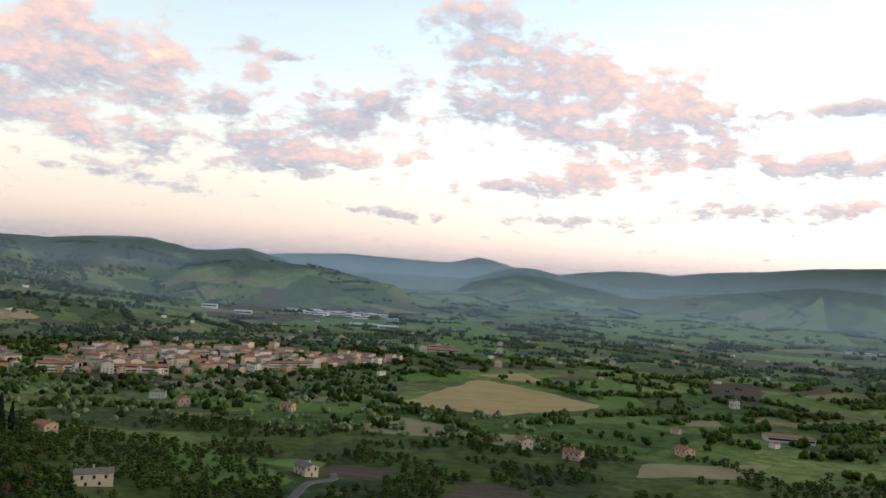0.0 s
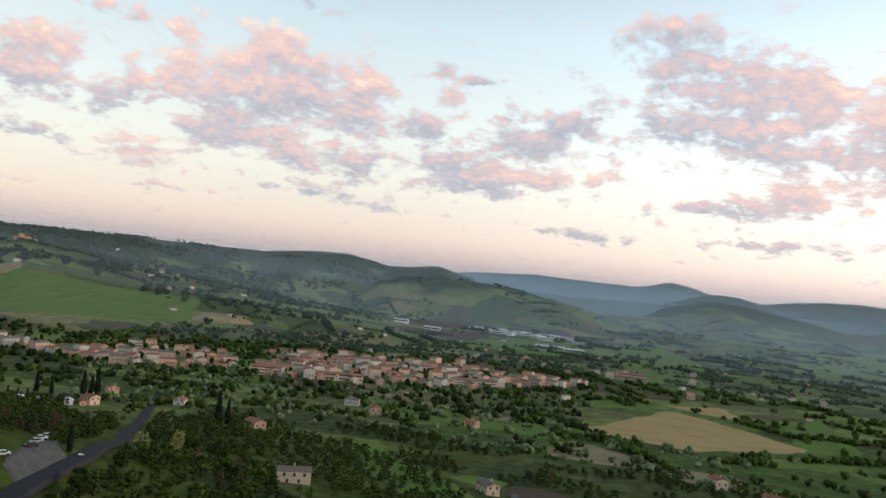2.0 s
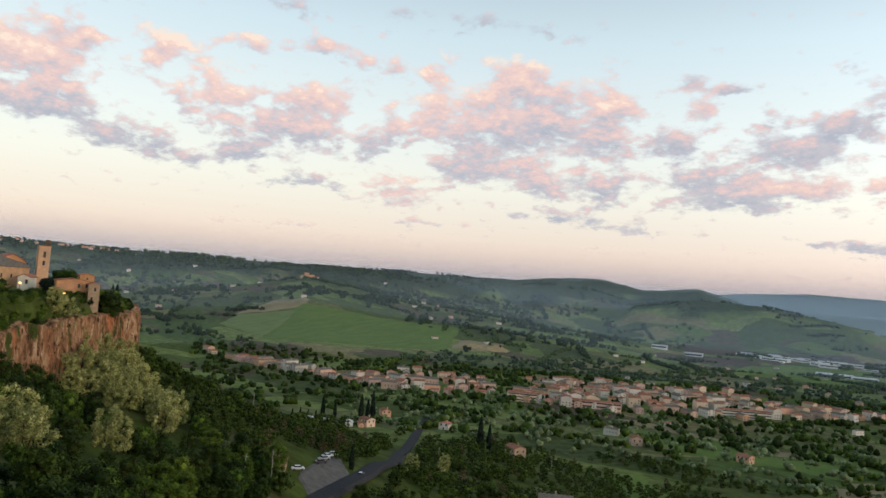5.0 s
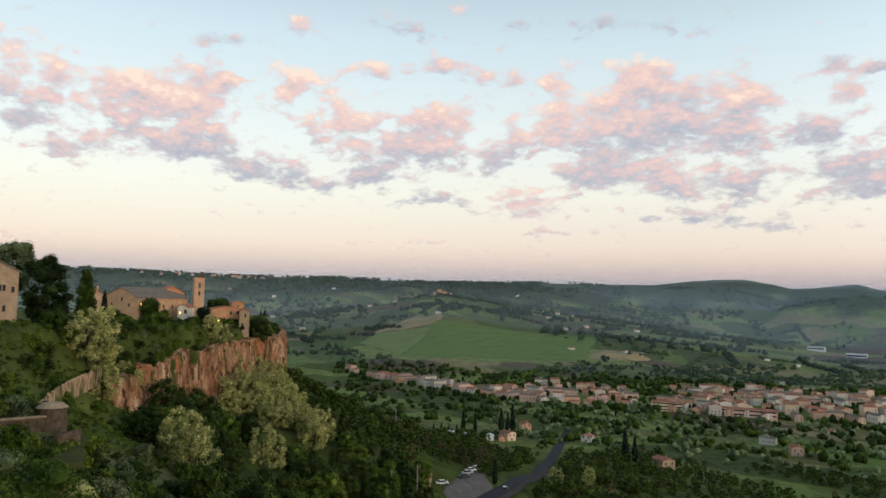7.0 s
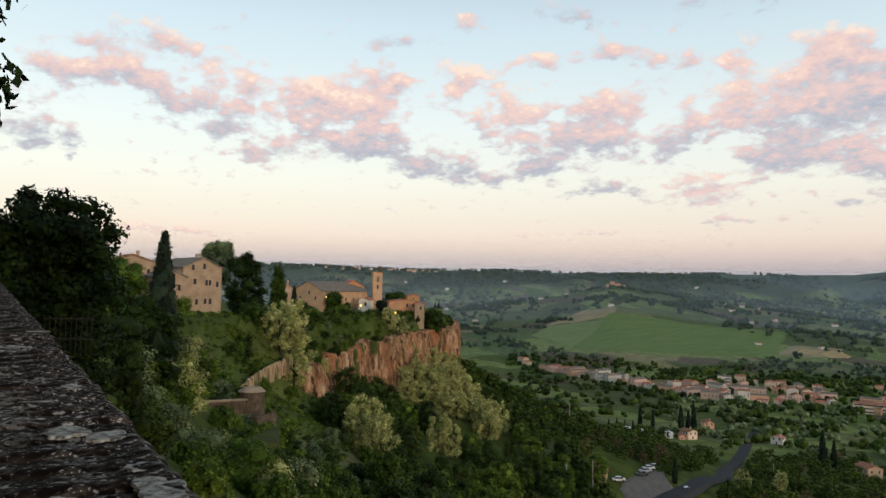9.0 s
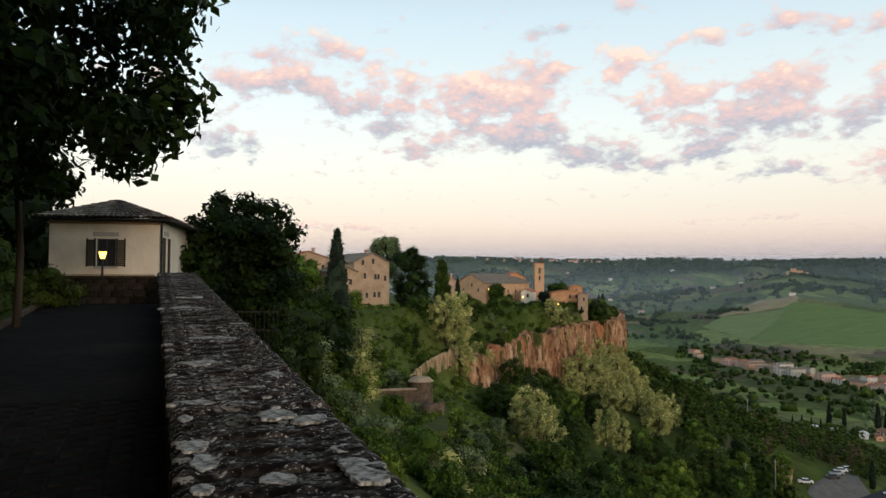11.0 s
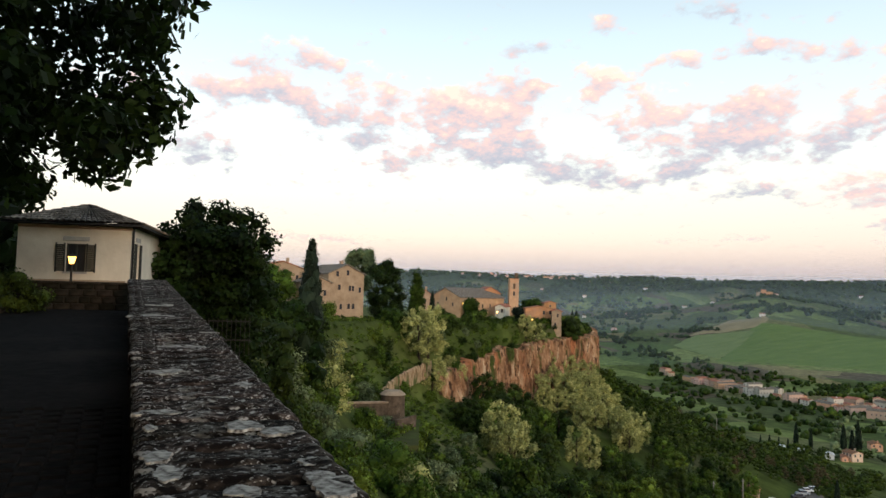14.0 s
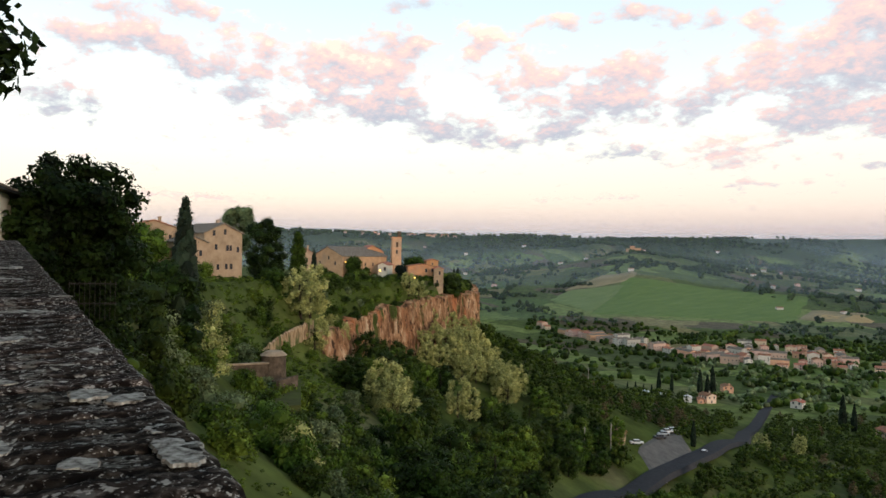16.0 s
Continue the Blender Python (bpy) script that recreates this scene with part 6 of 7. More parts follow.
# blossoming acacias: a ribbon of them down from the cliff's foot, a few alone in the wood
PALE_SPOTS = []
RIBBON = ((61.2, 234, 0.75), (60.4, 238, 0.85), (59.6, 243, 0.85), (58.8, 247, 0.85), (58.0, 252, 0.85), (57.2, 256, 0.8), (56.5, 262, 0.8), (60.2, 229, 0.8), (59.2, 233, 0.85), (58.2, 238, 0.9), (57.2, 243, 0.9),
          (56.4, 247, 0.9), (55.8, 252, 0.85), (57.4, 232, 0.85), (56.3, 236, 0.9), (55.4, 239, 0.9), (54.7, 242, 0.9), (54.3, 234, 0.9), (53.7, 238, 0.9), (53.2, 230, 0.9), (52.7, 234, 0.85), (53.4, 222, 0.85))
ALONE = ((62.7, 148, 1.15), (63.3, 152, 0.95), (61.9, 150, 1.0), (62.2, 143, 0.9), (57.2, 186, 0.85), (56.3, 188, 0.8), (69.4, 172, 1.05), (68.7, 176, 1.1), (68.3, 170, 0.8), (66.4, 186, 0.7), (67.0, 182, 0.7))
for az, r, sc in RIBBON + tuple((a - 0.45, q - 7, s * 0.9) for a, q, s in RIBBON[3:18]) + ALONE:
    x, y = polar(az, r)
    WOODS.append((x, y))
    PALE_SPOTS.append((x, y))
    plant(PALES[rw.randrange(4)], x, y, sc * rw.uniform(1.1, 1.3), rw.uniform(0, 6), label_for(PALES[0]), "blossoming acacias", stretch=rw.uniform(0.8, 1.0))
for x, y, sc in ((-181, 258, 0.9), (-196, 306, 1.0)):
    WOODS.append((x, y))
    plant(PALES[rw.randrange(4)], x, y, sc, rw.uniform(0, 6), label_for(PALES[0]), "blossoming acacias", stretch=0.9)

# cypresses
for x, y, h in ((-94, 20.3, 17.0), (-260, 450, 22), (-254, 452, 17), (-169, 204, 9), (-412, 455, 17), (-405, 462, 14), (-372, 455, 20), (-366, 462, 22), (-380, 404, 8), (-376, 408, 8), (-384, 400, 9), (-388, 396, 8), (-350, 436, 19), (-441, 556, 16),
                (-233, 86, 8), (-247, 156, 5), (-251, 160, 4.5), (-255, 163, 5), (-203, 80, 9)):
    WOODS.append((x, y))
    c = CYPRESSES[rw.randrange(2)]
    sc = h / 13
    plant(c, x, y, sc, rw.uniform(0, 6), label_for(c), "cypresses", stretch=1.0)

JOINED = []


def joined_trees(name, items, label):
    """Many trees as one mesh: (kind, x, y, scale, turn, stretch)."""
    cache, parts_v, parts_f, k = {}, [], {}, 0
    mats = []
    out_f, out_m = [], []
    zs = height(np.array([q[1] for q in items]), np.array([q[2] for q in items]))
    for (kind, x, y, sc, turn, st), z in zip(items, zs):
        me = kind[2]
        if me.name not in cache:
            v = np.zeros(len(me.vertices) * 3, np.float32)
            me.vertices.foreach_get("co", v)
            cache[me.name] = v.reshape(-1, 3), [tuple(p.vertices) for p in me.polygons]
        v, fs = cache[me.name]
        c, s = math.cos(turn), math.sin(turn)
        w = np.stack([v[:, 0] * c - v[:, 1] * s, v[:, 0] * s + v[:, 1] * c, v[:, 2] * st], -1) * sc + np.array([x, y, z])
        if me.materials[0] not in mats:
            mats.append(me.materials[0])
        parts_v.append(w)
        q = np.array([f if len(f) == 4 else (*f, f[2]) for f in fs]) + k
        out_f.append(q)
        out_m.append(np.full(len(q), mats.index(me.materials[0])))
        k += len(v)
    faces, which = np.concatenate(out_f), np.concatenate(out_m)
    quads = faces[:, 2] != faces[:, 3]
    me = bpy.data.meshes.new(name)
    vs = np.concatenate(parts_v).astype(np.float32)
    tri = faces[~quads][:, :3]
    quad = faces[quads]
    me.vertices.add(len(vs))
    me.vertices.foreach_set("co", vs.ravel())
    me.loops.add(quad.size + tri.size)
    me.loops.foreach_set("vertex_index", np.concatenate([quad.ravel(), tri.ravel()]).astype(np.int32))
    me.polygons.add(len(quad) + len(tri))
    me.polygons.foreach_set("loop_start", np.concatenate([np.arange(len(quad)) * 4, quad.size + np.arange(len(tri)) * 3]).astype(np.int32))
    for mt in mats:
        me.materials.append(mt)
    me.polygons.foreach_set("material_index", np.concatenate([which[quads], which[~quads]]).astype(np.int32))
    me.update(calc_edges=True)
    me.validate()
    return tagged(new(name, me), label, "trees", kind="stuff")


# dense wood under the cliff, thinning towards the road
n, rest = 0, []
for _ in range(16000):
    az, r = rw.uniform(36, 82), rw.uniform(40, 340)
    x, y = polar(az, r)
    d, along = edge_distance(np.array([x]), np.array([y]))
    d = float(d[0])
    if d < 6.8 or d > 190 or (d > 95 and float(wave(np.array([x]), np.array([y]), 60, 15)[0]) < (-0.8 if r < 265 else -0.45)):
        continue
    if along[0] < 590 and d < 30 and r < 170:
        continue
    if not clear(x, y) or not roomy(x, y, 4.1 + 0.012 * d):
        continue
    if any((x - a) ** 2 + (y - b) ** 2 < 36 or (x - a * 0.95) ** 2 + (y - b * 0.95) ** 2 < 36 for a, b in PALE_SPOTS):
        continue
    near = r < 235 and n < 290
    pick = rw.random()
    kind = OAKS[rw.randrange(5)] if near else LIGHT_OAKS[rw.randrange(4)]
    sc, st = rw.uniform(0.5, 0.85), rw.uniform(0.75, 1.15)
    if pick < 0.12 and near:
        kind, sc = BUSHES[rw.randrange(3)], rw.uniform(0.8, 1.4)
    elif pick < 0.16 and d > 50:
        kind = RUSTY
    if near:
        plant(kind, x, y, sc, rw.uniform(0, 6), label_for(kind), "trees of the hillside wood", stretch=st)
        n += 1
    else:
        rest.append((kind, x, y, sc, rw.uniform(0, 6), st))
    if len(rest) > 800:
        break
joined_trees("hillside_wood", rest, "dark green wood on the lower hillside")

# shrubs over the bank under the parapet and along the rim of the old quarter
n = 0
for _ in range(4000):
    s = rw.uniform(462, 770)
    p, nn = edge_point(s)
    d = rw.uniform(-8, 34) if s < 600 else rw.uniform(-14, 1.0)
    q = p + nn * d
    if math.hypot(q.x, q.y) < 48 or not roomy(q.x, q.y, 3.1):
        continue
    if s >= 600 and d < -4 and rw.random() < 0.5:
        continue
    if 545 < s < 612 and -8 < d < 22 and rw.random() < 0.85:
        continue
    k = BUSHES[rw.choice((0, 0, 1, 2))]
    plant(k, q.x, q.y, rw.uniform(0.6, 1.15) * (1.0 if s < 600 else 0.8), rw.uniform(0, 6), label_for(k), "shrubs on the bank", stretch=rw.uniform(0.8, 1.3))
    n += 1
    if n > 150:
        break

# undergrowth that covers the rest of the bank
TUFTS = [tree_kind("shrub", 141 + k, 2.6, 2.4, (LEAF_MID, LEAF_DEEP, LEAF_DARK)[k], 5, 24, 0.22, -0.1, 0.7) for k in range(3)]
UNDER = [tree_kind("shrub", 131 + k, 3.0, 2.3, (LEAF_MID, LEAF_DARK, LEAF_DARK)[k], 10, 36, 0.22, -0.1, 0.75) for k in range(3)]
rest = []
for _ in range(5000):
    s = rw.uniform(470, 770)
    p, nn = edge_point(s)
    q = p + nn * (rw.uniform(-13, 32) if s < 600 else rw.uniform(-12, 0.5))
    if math.hypot(q.x, q.y) < 62 or (polar(72, 88)[0] - q.x) ** 2 + (polar(72, 88)[1] - q.y) ** 2 < 90 or not roomy(q.x, q.y, 1.7 if 548 < s < 612 else 2.5):
        continue
    low = 548 < s < 612
    rest.append((UNDER[0 if low and rw.random() < 0.6 else rw.randrange(3)], q.x, q.y, rw.uniform(0.3, 0.6) if low else rw.uniform(0.45, 1.0), rw.uniform(0, 6), rw.uniform(0.35, 0.7) if low else rw.uniform(0.7, 1.2)))
    if len(rest) > 460:
        break
for _ in range(16000):  # tufts and brambles over the open bank
    s = rw.uniform(540, 740)
    p, nn = edge_point(s)
    q = p + nn * (rw.uniform(-18, 20) if s < 605 else rw.uniform(-18, -1))
    if math.hypot(q.x, q.y) < 100 or not roomy(q.x, q.y, 1.25):
        continue
    rest.append((TUFTS[rw.choice((0, 0, 0, 1, 2))], q.x, q.y, rw.uniform(0.22, 0.55), rw.uniform(0, 6), rw.uniform(0.4, 1.0)))
    if len(rest) > 2400:
        break
for _ in range(900):  # weeds along the outer foot of the parapet
    p = lane(rw.uniform(-6, 60), 1.6 + rw.uniform(0, 1) ** 1.5 * 16)
    if not roomy(p.x, p.y, 0.8):
        continue
    rest.append((TUFTS[rw.choice((0, 0, 1, 2))], p.x, p.y, rw.uniform(0.10, 0.30), rw.uniform(0, 6), rw.uniform(0.5, 1.1)))
joined_trees("bank_undergrowth", rest, "tangled green undergrowth on the steep bank")

# bushes at the foot of the old houses
for _ in range(22):
    x, y = polar(rw.choice((rw.uniform(70.5, 73.2), rw.uniform(76.6, 79))), rw.uniform(146, 160))
    k = BUSHES[rw.choice((0, 0, 1))]
    plant(k, x, y, rw.uniform(0.7, 1.2), rw.uniform(0, 6), label_for(k), "shrubs on the bank", stretch=rw.uniform(0.9, 1.3))

# scrub and young trees on the steep bank below the parapet
for _ in range(420):
    x, y = polar(rw.uniform(44, 74), rw.uniform(32, 96))
    d = float(edge_distance(np.array([x]), np.array([y]))[0][0])
    if d < 5 or not roomy(x, y, 2.6):
        continue
    b = OAKS[rw.randrange(5)] if d > 16 and rw.random() < 0.45 else BUSHES[rw.choice((0, 1, 1, 2))]
    plant(b, x, y, rw.uniform(0.35, 0.55) if b in OAKS else rw.uniform(0.7, 1.2) * (1.0 if d > 14 else 0.6), rw.uniform(0, 6), label_for(b), "scrub on the steep bank", stretch=rw.uniform(0.8, 1.15))

# brambles over the rim of the terrace
for k in range(26):
    az = 68.9 + 0.27 * k
    x, y = polar(az + rw.uniform(-0.1, 0.1), rw.uniform(76.5, 80))
    b = BUSHES[rw.choice((0, 0, 1, 2))]
    plant(b, x, y, rw.uniform(0.5, 0.95), rw.uniform(0, 6), "tangled green bramble over the terrace edge", "brambles of the terrace", z=-17.6 - rw.uniform(0, 2.2), stretch=rw.uniform(0.8, 1.3))

# ivy and small bushes hanging on the cliff's lip
for _ in range(48):
    s = rw.uniform(590, 790)
    p, nn = edge_point(s)
    q = p + nn * rw.uniform(-1.5, 4.0)
    k = BUSHES[rw.choice((0, 1))]
    plant(k, q.x, q.y, rw.uniform(0.35, 0.75), rw.uniform(0, 6), "small bush hanging over the cliff's lip", "bushes on the cliff's lip", z=float(rim_height(s)) - rw.uniform(0.6, 3.4), stretch=rw.uniform(0.9, 1.6))

# groves and hedgerows between the farms below
rest = []
for _ in range(30000):
    az = rw.uniform(-33, 48)
    r = math.sqrt(rw.uniform((205 if az > 22 else 270) ** 2, 580 ** 2))
    x, y = polar(az, r)
    mask = float(wave(np.array([x]), np.array([y]), 130, 12)[0]) + 0.6 * float(wave(np.array([x * 0.4 + y]), np.array([y * 0.4 - x]), 60, 13)[0])
    if mask < (-0.75 if az > 11 and r < 480 else 0.12) or not clear(x, y) or not roomy(x, y, 4.6):
        continue
    kind = LIGHT_OAKS[rw.randrange(4)] if rw.random() < 0.93 else RUSTY
    rest.append((kind, x, y, rw.uniform(0.4, 0.95) * (1.15 if az > 26 else 0.9), rw.uniform(0, 6), rw.uniform(0.7, 1.05)))
    if len(rest) > 1750:
        break
joined_trees("farmland_groves", rest, "dark groves and thickets between the farms")


# ---- far trees, too many to count: hedgerows, copses and woods of the valley ----
def far_trees(name, xs, ys, sizes, material, label, seed):
    bm = bmesh.new()
    bmesh.ops.create_icosphere(bm, subdivisions=1, radius=1)
    base = np.array([v.co[:] for v in bm.verts])
    tri = np.array([[v.index for v in f.verts] for f in bm.faces])
    bm.free()
    g = np.random.RandomState(seed)
    xs, ys, sizes = np.array(xs), np.array(ys), np.array(sizes)
    zs = height(xs, ys)
    vs, fs, k = [], [], 0
    for lobe in range(3):
        m = len(xs)
        off = g.normal(size=(m, 3)) * (0.42, 0.42, 0.22) * sizes[:, None]
        rad = sizes * g.uniform(0.45, 0.75, m)
        v = base[None] * g.uniform(0.68, 1.25, (m, 12, 1)) * rad[:, None, None] * (1, 1, 1.05)
        v = v + np.stack([xs, ys, zs + sizes * 0.62], -1)[:, None] + off[:, None]
        vs.append(v.reshape(-1, 3))
        fs.append((tri[None] + (np.arange(m) * 12)[:, None, None]).reshape(-1, 3) + k)
        k += m * 12
    return tagged(new(name, quick_mesh(name, np.concatenate(vs), np.concatenate(fs), material)), label, "trees", kind="stuff")


def scatter(count, az0, az1, r0, r1, size, thr, cell, seed):
    g = np.random.RandomState(seed)
    az, r = np.radians(g.uniform(az0, az1, count)), np.sqrt(g.uniform(r0 ** 2, r1 ** 2, count))
    x, y = -r * np.sin(az), r * np.cos(az)
    keep = wave(x, y, cell, seed) + 0.5 * wave(x, y, cell * 0.35, seed + 1) > thr
    d, _ = edge_distance(x, y)
    keep &= (d > 60) & ~((x > -45) & (x < 190) & (y > 684) & (y < 950) & (np.abs(x - 60) * 1.0 + np.abs(y - 810) * 0.75 < 140))
    for a, b in taken:
        keep &= (x - a) ** 2 + (y - b) ** 2 > 110
    keep &= ~((x < -750) & (x > -1230) & (y > 890) & (y < 1400))
    x, y = x[keep], y[keep]
    return x, y, size * g.uniform(0.55, 1.25, len(x))


def hedges(count, az0, az1, r0, r1, size, seed):
    """Lines of trees along field edges, in two main directions."""
    g = np.random.RandomState(seed)
    xs, ys = [], []
    for _ in range(count):
        x, y = polar(g.uniform(az0, az1), math.sqrt(g.uniform(r0 ** 2, r1 ** 2)))
        a = 0.5 + g.choice([0, math.pi / 2]) + g.normal() * 0.15
        n = int(g.uniform(8, 34))
        k = np.arange(n) * size * 0.95
        xs.append(x + k * math.cos(a) + g.normal(size=n) * 1.5)
        ys.append(y + k * math.sin(a) + g.normal(size=n) * 1.5)
    xs, ys = np.concatenate(xs), np.concatenate(ys)
    keep = ~((np.abs(xs - 60) + np.abs(ys - 810) * 0.75) < 140)
    for a, b in taken:
        keep &= (xs - a) ** 2 + (ys - b) ** 2 > 90
    keep &= ~((xs < -770) & (xs > -1200) & (ys > 930) & (ys < 1330))
    xs, ys = xs[keep], ys[keep]
    return xs, ys, size * g.uniform(0.6, 1.2, len(xs))


far_trees("valley_copses", *scatter(3400, -36, 52, 560, 1500, 5.2, 0.42, 150, 41), LEAF_DEEP, "dark copses scattered over the valley floor", 1)
far_trees("valley_hedges", *hedges(180, -36, 42, 540, 1700, 4.6, 42), LEAF_DEEP, "dark hedgerows between the fields", 2)
far_trees("far_hedges", *hedges(250, -36, 66, 1450, 3300, 6.0, 43), LEAF_DARK, "dark hedgerows of the far fields", 3)
far_trees("hill_woods", *scatter(6500, 20, 75, 1350, 3300, 7, 0.25, 360, 44), LEAF_DARK, "dark woods on the hills across the valley", 4)
far_trees("plain_copses", *scatter(2800, -36, 20, 1500, 3100, 7, 0.5, 330, 45), LEAF_DARK, "copses on the far plain", 5)
far_trees("town_trees", *scatter(2600, 2, 52, 690, 1400, 4.6, -0.2, 90, 46), LEAF_DARK, "dark trees between the town's houses", 6)
far_trees("olive_rows", *scatter(1500, -10, 40, 540, 900, 3.6, 0.1, 70, 47), LEAF_OLIVE, "grey-green olives on the lower slopes", 7)
far_trees("crest_woods", *scatter(5200, 26, 84, 2250, 2940, 6.5, -0.1, 500, 48), LEAF_DARK, "woods along the far crest", 8)

# ---- trees and shrubs round the lane ----
rn = random.Random(17)


def leafy_mass(name, centres, radii, per, size, seed, material, label, category, trunk=None, core=0.6, squash=0.85, ratio=1.0):
    """A near plant: its crown of single leaves, with its stems if they show."""
    ob = empty(name, Matrix(), label, category)
    part_of("crown", crown_mesh("crown", centres, radii, per, size, seed, material, squash, core, ratio), ob)
    if trunk:
        part_of("trunk", trunk, ob)
    return ob


def stem(points, r0, r1, sides=9):
    vs, fs = [], []
    for i, p in enumerate(points):
        rr = r0 + (r1 - r0) * i / (len(points) - 1)
        for q in range(sides):
            a = 2 * math.pi * q / sides
            vs.append((p[0] + rr * math.cos(a), p[1] + rr * math.sin(a), p[2]))
    for i in range(len(points) - 1):
        for q in range(sides):
            a, b = i * sides + q, i * sides + (q + 1) % sides
            fs.append((a, b, b + sides, a + sides))
    return mesh_of("trunk", vs, fs, BARK, True)


# the great tree that overhangs the lane
cs, rs = [], []
while len(cs) < 330:
    s, o, z = rn.uniform(9.5, 21), rn.uniform(-12, 0.9), rn.uniform(3.2, 13)
    lower = 3.3 + max(0, (o + 3.0)) * 0.24
    outer = 0.6 - 0.02 * (z - 7) ** 2
    if z < lower or o > outer or (s - 15) ** 2 / 36 + (o + 5) ** 2 / 42 + (z - 8) ** 2 / 30 > 1.25:
        continue
    cs.append(tuple(lane(s, o, z)))
    rs.append(rn.uniform(0.6, 1.05))
trunk = stem([lane(20.5, -3.05, 0.2), lane(20.5, -3.0, 2.2), lane(20.3, -3.1, 4.2), lane(19.6, -3.4, 7.0)], 0.10, 0.06)
leafy_mass("plane_tree", cs, rs, 170, 0.125, 5, LEAF_SHADED_DARK, "large dark leafy tree overhanging the lane", "tree", trunk, 0.0)
# unseen crown, added above the view to keep sky and sun off the lane
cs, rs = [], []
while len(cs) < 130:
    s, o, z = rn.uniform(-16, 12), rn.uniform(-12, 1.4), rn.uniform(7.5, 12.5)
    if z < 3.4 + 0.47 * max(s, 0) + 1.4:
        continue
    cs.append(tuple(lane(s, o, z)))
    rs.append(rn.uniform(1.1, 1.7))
leafy_mass("plane_tree", cs, rs, 90, 0.2, 55, LEAF_SHADED_DARK, "unseen dark crown added high over the lane to shade it", "tree", stem([lane(-4, -4.6, -0.4), lane(-4, -4.5, 3), lane(-3.6, -4.2, 7.5), lane(-3, -3.6, 10)], 0.3, 0.14), 0.85)
cs, rs = [], []
while len(cs) < 360:
    s, o, z = rn.uniform(-24, 40), rn.uniform(-17, -4.9), rn.uniform(0.8, 15.5)
    # unseen clumps across the lane behind the camera, added to block the sun
    if s < -11:
        o = rn.uniform(-17, 1.0)
    if s > 26 and z > 6.5 and o > -8:
        continue
    cs.append(tuple(lane(s, o - max(0, -s) * 0.1, z)))
    rs.append(rn.uniform(1.3, 2.1))
leafy_mass("garden_trees", cs, rs, 80, 0.24, 6, LEAF_SHADED_DARK, "dark garden trees behind the hedge, with unseen clumps added to block sun", "tree", stem([lane(26, -8, 0.2), lane(26, -8, 5)], 0.2, 0.1), 0.8)

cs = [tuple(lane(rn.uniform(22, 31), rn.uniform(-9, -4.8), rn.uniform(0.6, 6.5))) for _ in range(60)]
leafy_mass("laurel_tree", cs, [rn.uniform(0.9, 1.3) for _ in cs], 110, 0.13, 26, LEAF_SHADED_DARK, "dark laurel tree beside the lodge", "tree", stem([lane(25, -6, 0.3), lane(25, -6, 4)], 0.15, 0.08), 0.8)

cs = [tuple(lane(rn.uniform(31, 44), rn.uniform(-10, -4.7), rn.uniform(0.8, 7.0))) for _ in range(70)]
leafy_mass("laurel_tree", cs, [rn.uniform(1.2, 1.6) for _ in cs], 100, 0.17, 27, LEAF_SHADED_DARK, "dark dense evergreen behind the lodge", "tree", stem([lane(37, -7, 0.3), lane(37, -7, 4)], 0.18, 0.1), 0.7)

# clipped hedge beside the lane
cs, rs = [], []
for s in np.arange(5.5, 25.5, 0.55):
    for o, z in ((-3.75, 0.45), (-3.7, 1.05), (-3.8, 1.65), (-4.1, 2.05), (-4.6, 2.0)):
        cs.append(tuple(lane(s + rn.uniform(-0.2, 0.2), o + rn.uniform(-0.12, 0.12) - 0.25 * smooth((s - 15) / 8), lane_floor(s) + z * (1.0 if s < 14 else 0.92) + rn.uniform(-0.1, 0.1))))
        rs.append(rn.uniform(0.34, 0.48))
leafy_mass("hedge", cs, rs, 90, 0.05, 7, LEAF_DARK, "glossy green hedge along the lane", "hedge", None, 0.8, 0.95)
cs = [tuple(lane(25.9 + rn.uniform(-0.5, 0.4), -2.9 + rn.uniform(-0.9, 0.7), 0.8 + rn.uniform(0, 0.9))) for _ in range(16)]
leafy_mass("shrub", cs, [0.36] * 16, 110, 0.05, 8, LEAF_DARK, "low green shrub at the end of the lane", "shrub", None, 0.8)

# dark bush beyond the lodge, with a pointed spruce top
def mound(count, az0, az1, r, z0, z1, seed, rad, bulge=1.0):
    g = random.Random(seed)
    out, rr = [], []
    mid, half = (az0 + az1) / 2, abs(az1 - az0) / 2
    for _ in range(count):
        k = g.uniform(0, 1)
        w = half * math.sqrt(max(0.02, 1 - (max(0, k - 0.35) / 0.68) ** 2)) * bulge
        a = mid + g.uniform(-w, w)
        rr_ = r + g.uniform(-2.5, 2.5)
        out.append((*polar(a, rr_), z0 + (z1 - z0) * k))
        rr.append(g.uniform(0.7, 1.2) * rad)
    return out, rr


cs, rs = mound(150, 80.6, 90.0, 36, -3.6, 4.5, 3, 0.85)
for az, el, rr in ((86.4, 5.6, 0.5), (86.5, 5.0, 0.7), (84.7, 5.3, 0.7), (84.2, 5.0, 0.8), (83.1, 5.0, 0.7), (82.0, 4.6, 0.7), (81.3, 3.4, 0.8), (88.2, 3.6, 0.7), (89.3, 2.0, 0.6)):
    cs.append((*polar(az, 36), 1.65 + 36 * math.tan(radians(el))))
    rs.append(rr)
leafy_mass("evergreen_bush", cs, rs, 150, 0.13, 9, LEAF_SHADED_DARK, "large dark evergreen bush beyond the parapet", "bush", stem([(*polar(84.5, 42), -6), (*polar(84.5, 42), 0)], 0.25, 0.15), 0.55)
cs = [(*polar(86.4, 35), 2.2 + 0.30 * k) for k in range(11)]
